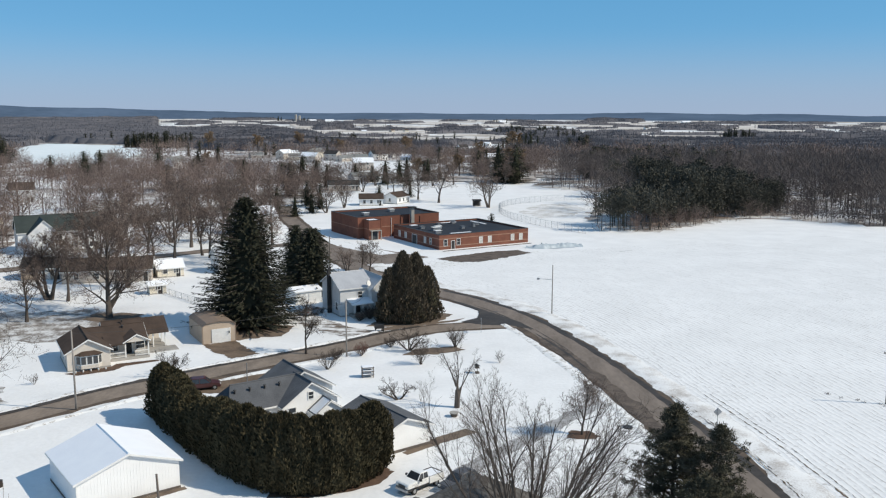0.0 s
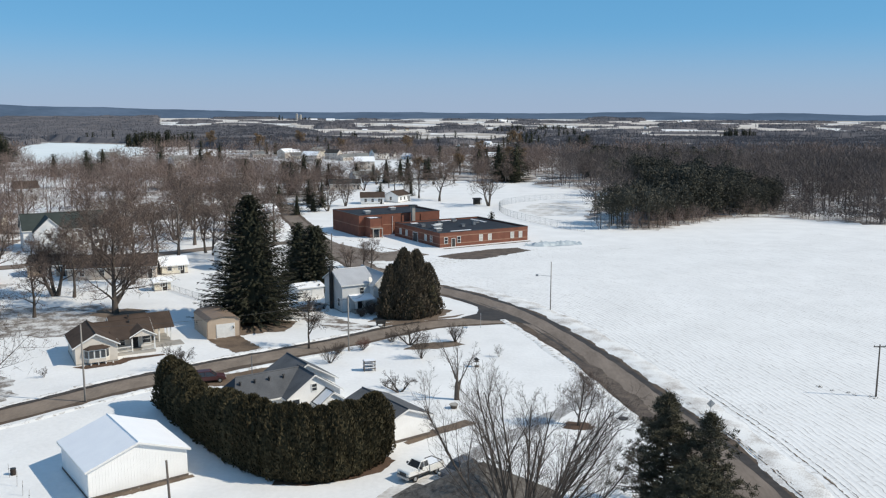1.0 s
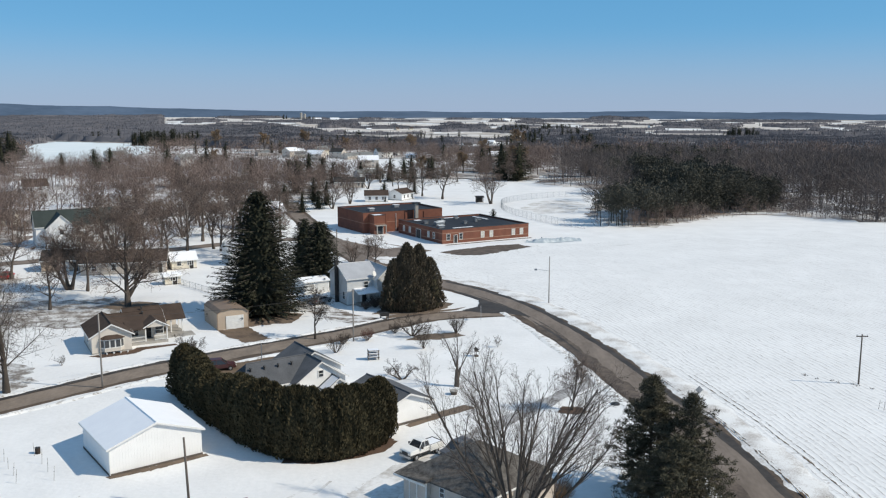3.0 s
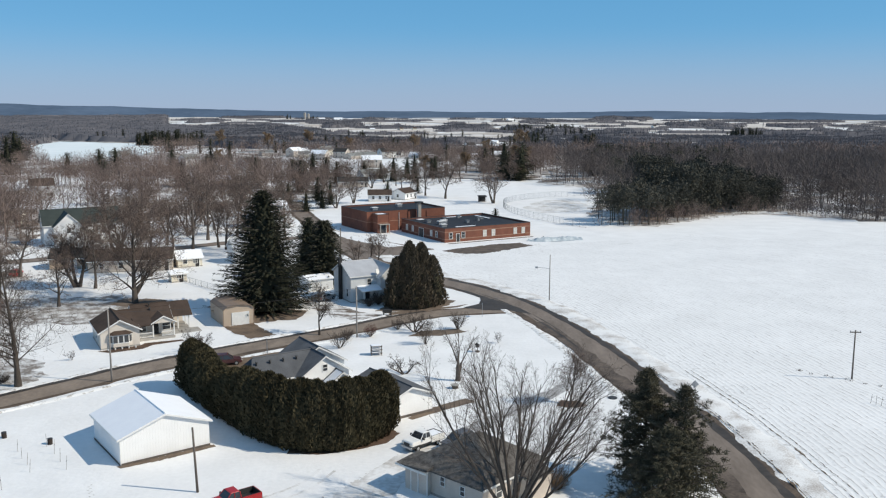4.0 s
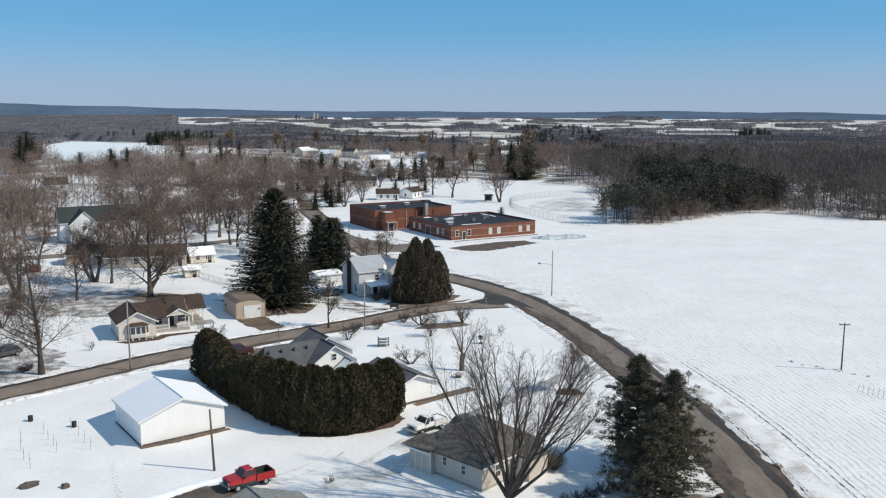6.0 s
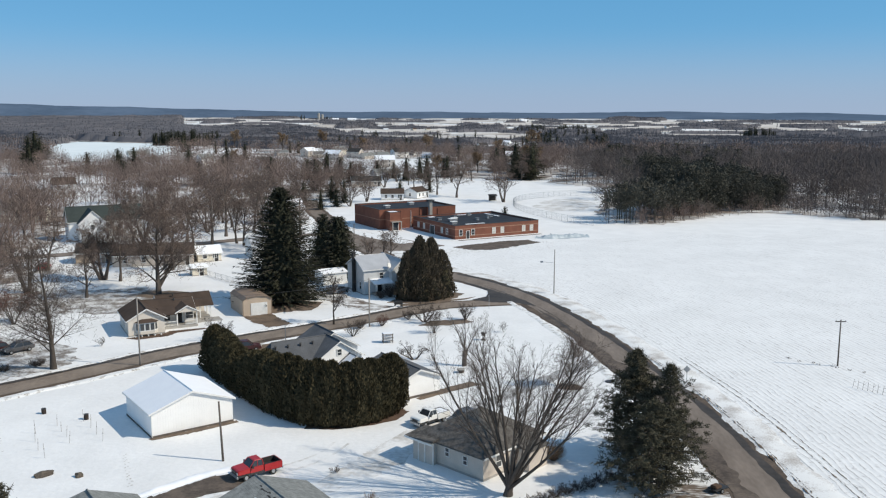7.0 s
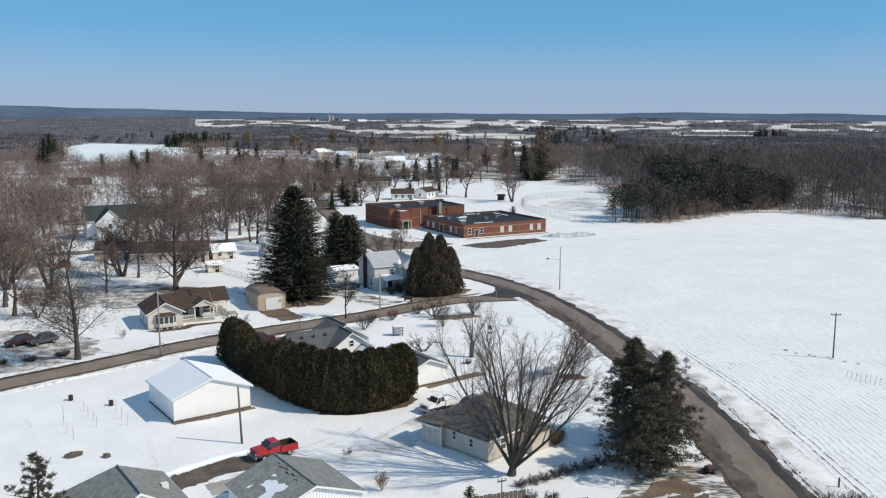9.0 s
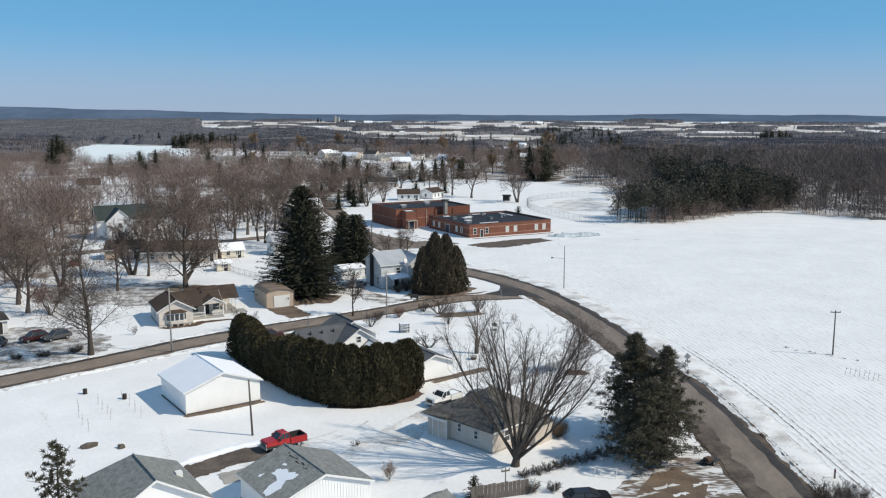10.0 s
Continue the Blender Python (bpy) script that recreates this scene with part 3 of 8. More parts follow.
# ---- houses ----
def window(parent, x, y, z, yaw, w, h, frame_mat=None, pane_mat=None, bar=0.09, mullion=False):
    """A window on a wall at x, y; z is its sill's height, yaw the way it faces in degrees (0: along +x)."""
    a = radians(yaw)
    s = Shape()
    at = (x, y, z)
    b = bar
    for y0, y1, z0, z1 in ((-w / 2 - b, -w / 2, -b, h + b), (w / 2, w / 2 + b, -b, h + b), (-w / 2, w / 2, -b, 0), (-w / 2, w / 2, h, h + b)):
        s.box(-0.02, y0, z0, 0.07, y1, z1, a, at)
    s.box(-0.02, -w / 2, h * 0.5 - 0.03, 0.055, w / 2, h * 0.5 + 0.03, a, at)
    if mullion:
        s.box(-0.02, -0.03, 0, 0.055, 0.03, h, a, at)
    ob = part("window", s, frame_mat or TRIM, parent)
    part("pane", Shape().box(-0.02, -w / 2, 0, 0.03, w / 2, h, a, at), pane_mat or GLASS, ob)
    return ob


def door(parent, x, y, z, yaw, w, h, material, name="door", panels=0):
    a = radians(yaw)
    s = Shape().box(-0.02, -w / 2, 0, 0.05, w / 2, h, a, (x, y, z))
    for k in range(panels):
        s.box(0.05, -w / 2 + 0.08, h * (k + 0.12) / panels, 0.065, w / 2 - 0.08, h * (k + 0.88) / panels, a, (x, y, z))
    ob = part(name, s, material, parent)
    t = Shape()
    for y0, y1, z0, z1 in ((-w / 2 - 0.1, -w / 2, 0, h + 0.1), (w / 2, w / 2 + 0.1, 0, h + 0.1), (-w / 2, w / 2, h, h + 0.1)):
        t.box(-0.02, y0, z0, 0.08, y1, z1, a, (x, y, z))
    part("door_frame", t, TRIM, ob)
    if name == "door":
        part("handle", Shape().box(0.05, w * 0.32, 0.98, 0.1, w * 0.4, 1.06, a, (x, y, z)), STEEL, ob, "small metal door handle")
    return ob


def block(parent, x0, x1, y0, y1, h, top, wall, roof, along="x", over=0.35, thick=0.16, hip0=0.0, hip1=0.0, base=0.0, trim=True, foot=True):
    """One gabled block of a house in the house's own axes. along: the ridge's axis. hip0, hip1: how far the ridge stops short of the ends."""
    sw = along == "y"
    a0, a1, b0, b1 = (y0, y1, x0, x1) if sw else (x0, x1, y0, y1)
    mid = (b0 + b1) / 2

    def P(a, b, z):
        return (b, a, z) if sw else (a, b, z)

    body = Shape()
    if hip0 == 0 and hip1 == 0:
        v = [P(a, b, z) for a in (a0, a1) for b, z in ((b0, base), (b1, base), (b1, h), (mid, top - 0.05), (b0, h))]
        faces = [(0, 1, 2, 3, 4), (9, 8, 7, 6, 5), (0, 5, 6, 1), (1, 6, 7, 2), (2, 7, 8, 3), (3, 8, 9, 4), (4, 9, 5, 0)]
        body.add(v, [f[::-1] for f in faces] if not sw else faces)
    else:
        body.box(x0, y0, base, x1, y1, h)
        ends = [a for a, hip in ((a0, hip0), (a1 - 0.2, hip1)) if not hip]
        for a in ends:
            v = [P(a_, b, z) for a_ in (a, a + 0.2) for b, z in ((b0, h), (b1, h), (mid, top - 0.05))]
            faces = [(0, 1, 2), (5, 4, 3), (0, 3, 4, 1), (1, 4, 5, 2), (2, 5, 3, 0)]
            body.add(v, [f[::-1] for f in faces] if not sw else faces)
    part("wall", body, wall, parent)
    if foot:
        part("foundation", Shape().box(x0 - 0.04, y0 - 0.04, -0.1, x1 + 0.04, y1 + 0.04, base + 0.22), CONCRETE, parent)
    slope = (top - h) / (mid - b0)
    e = h - over * slope
    r0, r1 = (a0 + hip0 if hip0 else a0 - over), (a1 - hip1 if hip1 else a1 + over)
    E0, E1, B0, B1 = a0 - over, a1 + over, b0 - over, b1 + over
    up = 0.04 + thick
    planes = [[P(E0, B0, e + up), P(E1, B0, e + up), P(r1, mid, top + up), P(r0, mid, top + up)],
              [P(E1, B1, e + up), P(E0, B1, e + up), P(r0, mid, top + up), P(r1, mid, top + up)]]
    if hip0:
        planes.append([P(E0, B1, e + up), P(E0, B0, e + up), P(r0, mid, top + up)])
    if hip1:
        planes.append([P(E1, B0, e + up), P(E1, B1, e + up), P(r1, mid, top + up)])
    for pl in planes:
        quad = pl if not sw else pl[::-1]
        part("roof_slope", Shape().plate(quad, thick), roof, parent)
    cap = Shape().tube(P(r0, mid, top + up), P(r1, mid, top + up), 0.09, 0.09, 6)
    part("ridge_cap", cap, roof, parent)
    if trim:
        for b, s_ in ((B0, 1), (B1, -1)):
            t = Shape()
            q = [P(E0, b, e + up - 0.02), P(E1, b, e + up - 0.02), P(E1, b - 0.03 * s_, e + up - 0.02), P(E0, b - 0.03 * s_, e + up - 0.02)]
            t.plate(q if (s_ < 0) != sw else q[::-1], 0.2)
            part("fascia", t, TRIM, parent)
        for a, hip, s_ in ((E0, hip0, 1), (E1, hip1, -1)):
            if not hip:
                t = Shape()
                for bA in (B0, B1):
                    q = [P(a, bA, e + up - 0.02), P(a, mid, top + up - 0.02), P(a - 0.03 * s_, mid, top + up - 0.02), P(a - 0.03 * s_, bA, e + up - 0.02)]
                    t.plate(q, 0.2)
                part("bargeboard", t, TRIM, parent)


def chimney(parent, x, y, z0, z1, w=0.6, material=None):
    c = part("chimney", Shape().box(x - w / 2, y - w / 2, z0, x + w / 2, y + w / 2, z1).box(x - w / 2 - 0.06, y - w / 2 - 0.06, z1, x + w / 2 + 0.06, y + w / 2 + 0.06, z1 + 0.12), material or BRICK, parent)
    part("flue", Shape().tube((x, y, z1 + 0.1), (x, y, z1 + 0.35), 0.12, 0.12, 8), DARK_METAL, c)


def roof_vent(parent, x, y, z):
    part("roof_vent", Shape().tube((x, y, z - 0.1), (x, y, z + 0.25), 0.1, 0.1, 7).tube((x, y, z + 0.25), (x, y, z + 0.36), 0.2, 0.14, 7), DARK_METAL, parent)


# ---- land ----
def fall(y):
    """Height of the land: level round the village, sinking gently into a valley and rising again to the hills."""
    u = min(max((y - 330) / 1300, 0), 1)
    w = min(max((y - 1800) / 2800, 0), 1)
    return -14 * u * u * (3 - 2 * u) + 22 * w * w * (3 - 2 * w)


def grid_lines(stops):
    out = [stops[0][0]]
    for (a, step), (b, _) in zip(stops, stops[1:]):
        n = max(1, round((b - a) / step))
        out += [a + (b - a) * (i + 1) / n for i in range(n)]
    return out


gx = grid_lines([(-4000, 400), (-1200, 80), (-200, 10), (160, 80), (1200, 400), (4000, 400)])
gy = grid_lines([(-1500, 400), (-100, 20), (40, 8), (330, 40), (1700, 300), (4700, 300)])
land = Shape()
for y in gy:
    for x in gx:
        land.v.append((x, y, fall(y) + (0.6 * noise.noise((x * 0.01, y * 0.01, 2)) if y > 420 else 0)))
nx = len(gx)
land.f = [(j * nx + i, j * nx + i + 1, (j + 1) * nx + i + 1, (j + 1) * nx + i) for j in range(len(gy) - 1) for i in range(nx - 1)]
plain("ground", land, SNOW, "wide snow-covered ground reaching to the horizon", "ground", smooth=True)

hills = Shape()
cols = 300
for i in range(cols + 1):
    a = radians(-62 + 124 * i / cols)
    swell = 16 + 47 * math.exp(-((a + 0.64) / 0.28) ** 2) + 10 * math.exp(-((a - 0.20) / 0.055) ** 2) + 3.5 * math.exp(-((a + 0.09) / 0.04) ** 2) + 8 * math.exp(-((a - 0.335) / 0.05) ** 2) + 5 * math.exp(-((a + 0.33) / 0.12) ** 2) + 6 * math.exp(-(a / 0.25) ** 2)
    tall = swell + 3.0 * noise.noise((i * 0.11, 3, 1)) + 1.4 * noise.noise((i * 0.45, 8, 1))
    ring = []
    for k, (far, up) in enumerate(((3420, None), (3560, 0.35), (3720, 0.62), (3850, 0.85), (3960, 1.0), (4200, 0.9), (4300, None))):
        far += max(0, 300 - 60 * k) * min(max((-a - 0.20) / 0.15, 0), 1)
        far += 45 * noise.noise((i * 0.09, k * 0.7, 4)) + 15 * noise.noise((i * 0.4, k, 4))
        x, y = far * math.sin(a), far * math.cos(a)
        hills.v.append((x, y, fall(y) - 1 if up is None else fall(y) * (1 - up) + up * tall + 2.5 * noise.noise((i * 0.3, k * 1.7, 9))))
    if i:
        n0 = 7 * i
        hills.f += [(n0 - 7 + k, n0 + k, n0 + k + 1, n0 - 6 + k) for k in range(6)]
plain("backdrop", hills, HILL_HAZE, "low wooded blue hills along the horizon", "hills", smooth=True)

MAIN = [(28.6, -60), (28.6, 20), (28.3, 56), (27.5, 66), (26.8, 74), (26.0, 82), (24.6, 92), (22.6, 102), (20.6, 111), (18.2, 121), (15.6, 131), (12.4, 141), (8.8, 151), (4.2, 160), (-1.6, 168.5), (-8.5, 176), (-16, 184), (-23, 194), (-29, 206), (-36, 222), (-44, 244), (-53, 268), (-64, 300), (-74, 335)]
SIDE = [(-150, 12), (-110, 48), (-84, 71), (-67, 87.2), (-56, 99.5), (-47.5, 110), (-38, 119), (-28.5, 127), (-20, 134.5), (-14, 140.8), (-8, 145.3), (0, 148.2), (7.5, 149.6)]

plain("road_shoulder", strip(MAIN, 3.8, 3.8, 0.02, step=0.7, wave=0.5, seed=1, freq=0.22), GRAVEL, "wet dark gravel shoulder of the curving road", "shoulder")
plain("road_shoulder_west", strip(SIDE, 3.0, 3.0, 0.024, wave=0.5, seed=2, freq=0.25), GRAVEL, "wet brown gravel shoulder of the side road", "shoulder")
plain("road_main", strip(MAIN, 2.55, 2.5, 0.05, step=0.8, wave=0.22, seed=3, freq=0.5), ASPHALT, "grey-brown asphalt road curving past the field, damp in patches", "road")
plain("road_side", strip(SIDE, 2.1, 2.1, 0.054, wave=0.3, seed=4, freq=0.2), ASPHALT_PALE, "narrow grey-brown asphalt side road", "road")
LANE = [(-140, 182), (-122, 189), (-109, 196), (-100, 203), (-90, 209), (-79, 217.5), (-72, 224), (-62, 231), (-50, 238), (-43, 243)]
plain("lane_shoulder", strip(LANE, 3.0, 3.0, 0.026, wave=0.6, seed=12, freq=0.25), GRAVEL, "muddy gravel shoulder of a village lane", "shoulder")
plain("road_lane", strip(LANE, 2.1, 2.1, 0.046, wave=0.3, seed=13, freq=0.2), ASPHALT, "narrow damp village lane between bare trees", "road")
plain("wet_edge", strip(MAIN[2:16], -1.95, 3.0, 0.058, step=0.6, wave=0.34, seed=5, freq=0.25), WET, "dark wet meltwater band on the road edge", "road")
plain("damp_lane", strip(MAIN[2:12], 3.5, -1.3, 0.060, step=0.35, wave=0.6, seed=9, freq=0.35), DAMP, "damp dirty strip on the inside of the curve", "road")
plain("melt_line", strip(SIDE[2:11], 3.2, -2.25, 0.058, step=0.6, wave=0.3, seed=8, freq=0.7), WET, "dark wet mud line along the side road", "road")
plain("road_junction", patch([(1, 148.5), (5, 148.6), (9.5, 145.8), (7.6, 150.5), (3, 157.5), (-2.5, 165.5), (-6, 169.5), (-3, 164.5), (0.2, 159.5), (0, 154), (-3, 150.6)], 0.062, 6, 0.35), WET, "dark wet asphalt where the side road meets the curve", "road")
rng = random.Random(11)
p, d = curve_points(MAIN[2:16], 1.0)
for k in range(4):
    i, o = rng.randrange(38, len(p) - 30), rng.choice((1.4, 1.7, 2.0)) + rng.uniform(-0.3, 0.3)
    m, wd = rng.randrange(7, 26), rng.uniform(0.10, 0.34)
    s = Shape()
    for q in range(m):
        n2 = np.array([-d[i + q][1], d[i + q][0]])
        w = wd * math.sin(math.pi * (q + 0.3) / m) * (0.8 + wob(q * 1.0, k, 0.7, 0.5))
        a, b = p[i + q] + n2 * (o + max(w, 0.02) + wob(q * 1.0, k + 40, 0.12, 0.4)), p[i + q] + n2 * (o - max(w, 0.02))
        s.v += [(a[0], a[1], 0.066 + 0.0002 * k), (b[0], b[1], 0.066 + 0.0002 * k)]
        if q:
            s.f.append((2 * q - 2, 2 * q - 1, 2 * q + 1, 2 * q))
    plain("wet_streak", s, WET, "dark damp streak along the asphalt", "road")

# snow heaped by the plough, and the strip of dirty snow beside the road
plain("snowbank_field_side", bank(MAIN[1:19], -5.4, 4.6, 0.22, 21, cols=7), GRIT, "dirty ploughed snowbank beside the curving road", "snowbank", smooth=True)
plain("snowbank_village_side", bank(MAIN[4:13], 4.7, 1.8, 0.16, 22), BANK, "low dirty ploughed snowbank beside the road", "snowbank", smooth=True)
plain("snowbank_side_north", bank(SIDE[2:10], 3.9, 1.6, 0.22, 23), BANK, "low ploughed snowbank along the side road", "snowbank", smooth=True)
plain("snowbank_side_south", bank(SIDE[2:10], -3.9, 1.6, 0.2, 24), BANK, "low ploughed snowbank along the side road", "snowbank", smooth=True)

for k, (o, w) in enumerate(((3.95, 0.10), (4.35, 0.07), (8.4, 0.09), (9.3, 0.05))):
    plain("plough_line", strip(MAIN[1:9], -o, o + w, 0.13 if o < 5 else 0.05, 0.35, 0.16, 70 + k, 1.7), MUD, "thin line of dirt left by the plough", "track")

# the ploughed field: rows that run with the road
FIELD = mat("snowy_field", (0.85, 0.85, 0.845), (0.76, 0.76, 0.755), rough=0.8, scale=0.09, fine=1.1, bump=0.6, dist=0.18, world_space=True)
n, l = FIELD.node_tree.nodes, FIELD.node_tree.links
bsdf = n["Principled BSDF"]
uv, sep = n.new("ShaderNodeUVMap"), n.new("ShaderNodeSeparateXYZ")
uv.uv_map = "rows"
l.new(uv.outputs["UV"], sep.inputs[0])
mp = n.new("ShaderNodeMapping")
mp.inputs["Scale"].default_value = (0.34, 1.1, 1)
l.new(uv.outputs["UV"], mp.inputs["Vector"])
streak = n.new("ShaderNodeTexNoise")
streak.inputs["Scale"].default_value, streak.inputs["Detail"].default_value, streak.inputs["Roughness"].default_value = 1.0, 6, 0.65
l.new(mp.outputs["Vector"], streak.inputs["Vector"])
mul, fr, tri = (n.new("ShaderNodeMath") for _ in range(3))
mul.operation, fr.operation, tri.operation = "MULTIPLY", "FRACT", "PINGPONG"
mul.inputs[1].default_value, tri.inputs[1].default_value = 1 / 0.8, 0.5
l.new(sep.outputs[1], mul.inputs[0])
warp, wsum = n.new("ShaderNodeTexNoise"), n.new("ShaderNodeMath")
warp.inputs["Scale"].default_value, warp.inputs["Detail"].default_value = 0.22, 4
wsum.operation = "MULTIPLY_ADD"
wsum.inputs[1].default_value = 1.7
l.new(uv.outputs["UV"], warp.inputs["Vector"])
l.new(warp.outputs["Fac"], wsum.inputs[0])
l.new(mul.outputs[0], wsum.inputs[2])
l.new(wsum.outputs[0], tri.inputs[0])
spots = n.new("ShaderNodeTexNoise")
spots.inputs["Scale"].default_value, spots.inputs["Detail"].default_value = 0.035, 3
geo = n.new("ShaderNodeNewGeometry")
l.new(geo.outputs["Position"], spots.inputs["Vector"])
line = n.new("ShaderNodeMapRange")
line.inputs["From Min"].default_value, line.inputs["From Max"].default_value = 0.38, 0.48
l.new(tri.outputs[0], line.inputs["Value"])
fleck = n.new("ShaderNodeMapRange")
fleck.inputs["From Min"].default_value, fleck.inputs["From Max"].default_value, fleck.inputs["To Min"].default_value = 0.44, 0.60, 0.13
l.new(streak.outputs["Fac"], fleck.inputs["Value"])
thin = n.new("ShaderNodeMapRange")
thin.inputs["From Min"].default_value, thin.inputs["From Max"].default_value, thin.inputs["To Min"].default_value = 0.35, 0.65, 0.6
l.new(spots.outputs["Fac"], thin.inputs["Value"])
# row lines: soil showing through, and furrow shade painted with it
soil_shade, soil_shade2 = n.new("ShaderNodeMath"), n.new("ShaderNodeMath")
soil_shade.operation = soil_shade2.operation = "MULTIPLY"
l.new(line.outputs["Result"], soil_shade2.inputs[0])
l.new(fleck.outputs["Result"], soil_shade2.inputs[1])
l.new(soil_shade2.outputs[0], soil_shade.inputs[0])
l.new(thin.outputs["Result"], soil_shade.inputs[1])
near, speck, cut, dirt, both = n.new("ShaderNodeMapRange"), n.new("ShaderNodeTexNoise"), n.new("ShaderNodeMapRange"), n.new("ShaderNodeMath"), n.new("ShaderNodeMath")
near.inputs["From Min"].default_value, near.inputs["From Max"].default_value, near.inputs["To Min"].default_value, near.inputs["To Max"].default_value = 7, 17, 0.6, 0.2
l.new(sep.outputs[1], near.inputs["Value"])
speck.inputs["Scale"].default_value, speck.inputs["Detail"].default_value = 1.5, 5
l.new(geo.outputs["Position"], speck.inputs["Vector"])
cut.inputs["From Min"].default_value, cut.inputs["From Max"].default_value = 0.57, 0.68
l.new(speck.outputs["Fac"], cut.inputs["Value"])
dirt.operation, both.operation = "MULTIPLY", "MAXIMUM"
l.new(near.outputs["Result"], dirt.inputs[0])
l.new(cut.outputs["Result"], dirt.inputs[1])
l.new(dirt.outputs[0], both.inputs[0])
l.new(soil_shade.outputs[0], both.inputs[1])
mix = n.new("ShaderNodeMix")
mix.data_type = "RGBA"
l.new(both.outputs[0], mix.inputs["Factor"])
l.new(bsdf.inputs["Base Color"].links[0].from_socket, mix.inputs["A"])
# soil colour greyed towards the shade lying in the furrows
mix.inputs["B"].default_value = (0.33, 0.31, 0.295, 1)
l.new(mix.outputs["Result"], bsdf.inputs["Base Color"])
bp = n.new("ShaderNodeBump")
bp.inputs["Strength"].default_value, bp.inputs["Distance"].default_value = 0.22, 0.2
l.new(tri.outputs[0], bp.inputs["Height"])
l.new(bsdf.inputs["Normal"].links[0].from_socket, bp.inputs["Normal"])
l.new(bp.outputs["Normal"], bsdf.inputs["Normal"])

p, d = curve_points(MAIN[0:19], 4.0)
offs = [6.9, 8, 10, 13, 17, 22, 28, 35, 45, 60, 80, 105, 140, 180]
fld = Shape()
uvs = []
for k in range(len(p)):
    for o in offs:
        q = p[k] + np.array([d[k][1], -d[k][0]]) * o
        rise = 0.5 * min(1, max(0, o - 40) / 60) * min(1, max(0, q[1] - 150) / 60) * min(1, max(0, 222 + 0.35 * max(0, q[0]) - q[1]) / 25) * min(1, max(0, 250 - q[1]) / 25)
        fld.v.append((q[0], q[1], 0.03 + rise))
        uvs.append((k * 4.0, o))
m = len(offs)
for k in range(1, len(p)):
    for j in range(1, m):
        quad = (k * m + j - 1, (k - 1) * m + j - 1, (k - 1) * m + j, k * m + j)
        c = np.mean([fld.v[i][:2] for i in quad], axis=0)
        if c[1] < 222 + 0.35 * max(0, c[0]) and c[1] < 262:
            fld.f.append(quad)
me = fld.mesh("field", True)
lay = me.uv_layers.new(name="rows")
for loop in me.loops:
    lay.data[loop.index].uv = uvs[loop.vertex_index]
plain("field", me, FIELD, "snow-covered ploughed field with rows following the road", "field")

# bare and trodden places
plain("driveway_pickup", patch([(-24.0, 63.4), (-22.6, 66.2), (-24.6, 67.5), (-27.1, 66.3), (-29.7, 63.2), (-32.5, 59.9), (-37.5, 55.0), (-36, 51.5), (-31, 56.4), (-28.2, 59.6), (-26.2, 62.2)], 0.03, 31, 0.4, 0.2, 0.9), DAMP, "wet brown driveway ploughed clear of snow", "driveway")
plain("snowbank_drive", bank([(-36.4, 56.9), (-32.6, 61.0), (-29.9, 63.9), (-27.6, 66.6), (-25.4, 68.1)], 0.35, 1.3, 0.32, 26, 0.3), ROOF_SNOW, "low ploughed bank of clean snow along the drive", "snowbank", smooth=True)
plain("driveway_cottage", strip([(-3.2, 85.0), (-0.8, 88.3), (3.3, 93.9), (9.5, 102.0), (14.5, 108.2), (17.8, 112.4)], 1.1, 1.1, 0.012, 0.35, 0.4, 56, 0.5), SLUSH_DRIVE, "grey slushy drive from the road to the cottage", "driveway")
plain("driveway_tan_garage", patch([(-43.2, 134.4), (-38.8, 137.2), (-35, 132), (-31, 127), (-28.8, 124.8), (-32.5, 122.8), (-36, 126), (-40, 130)], 0.028, 32, 0.7, 0.3, 0.3), MUD, "muddy earth driveway in front of the tan garage", "driveway")
plain("driveway_two_storey", patch([(-36, 158), (-31, 161), (-27.5, 153), (-22, 146.5), (-16, 143.6), (-19, 138.5), (-24, 141), (-30, 148)], 0.028, 33, 0.9, 0.4, 0.8), STREAKS, "half-melted brown gravel drive beside the two-storey house", "driveway")
plain("driveway_white_house", patch([(-45, 118.5), (-33, 129), (-27, 124), (-25, 117), (-32, 110), (-40, 112)], 0.016, 34, 0.7), MUD, "muddy drive beside the white house", "driveway")
plain("melting_yard", patch([(11.5, 57), (15, 63.5), (19, 67), (22.4, 70), (24.4, 73), (25.6, 60), (25.6, 47), (12, 44)], 0.011, 35, 0.9, 0.4, 0.2), STREAKS, "thin dirty snow round the bare yard", "snow patch")
plain("bare_lawn_roadside", patch([(14.5, 58.5), (16.5, 62), (19, 64.6), (20.4, 63), (21.6, 61.5), (21, 58), (21, 50), (16, 48)], 0.016, 35, 0.8, 0.35, 0.22), MUD, "bare brown earth yard beside the road", "bare ground")
rng = random.Random(17)
for k in range(9):
    cx, cy = 14.2 + 1.1 * k + rng.uniform(-0.3, 0.3), 60.6 - 2.1 * (k % 3) + rng.uniform(-0.3, 0.3) - (0.6 if k < 5 else -0.4)
    ln, wd = rng.uniform(0.9, 1.7), rng.uniform(0.12, 0.3)
    w = np.array([0.86, 0.5])
    n2, c = np.array([-0.5, 0.86]), np.array([cx, cy])
    plain("snow_remnant", patch([c - w * ln - n2 * wd, c + w * ln - n2 * wd, c + w * ln * 0.8 + n2 * wd, c - w * ln * 0.8 + n2 * wd], 0.022 + 0.0003 * k, 90 + k, 0.45, 0.25, 1.6), THIN_SNOW, "streak of melting snow on the bare yard", "snow patch")
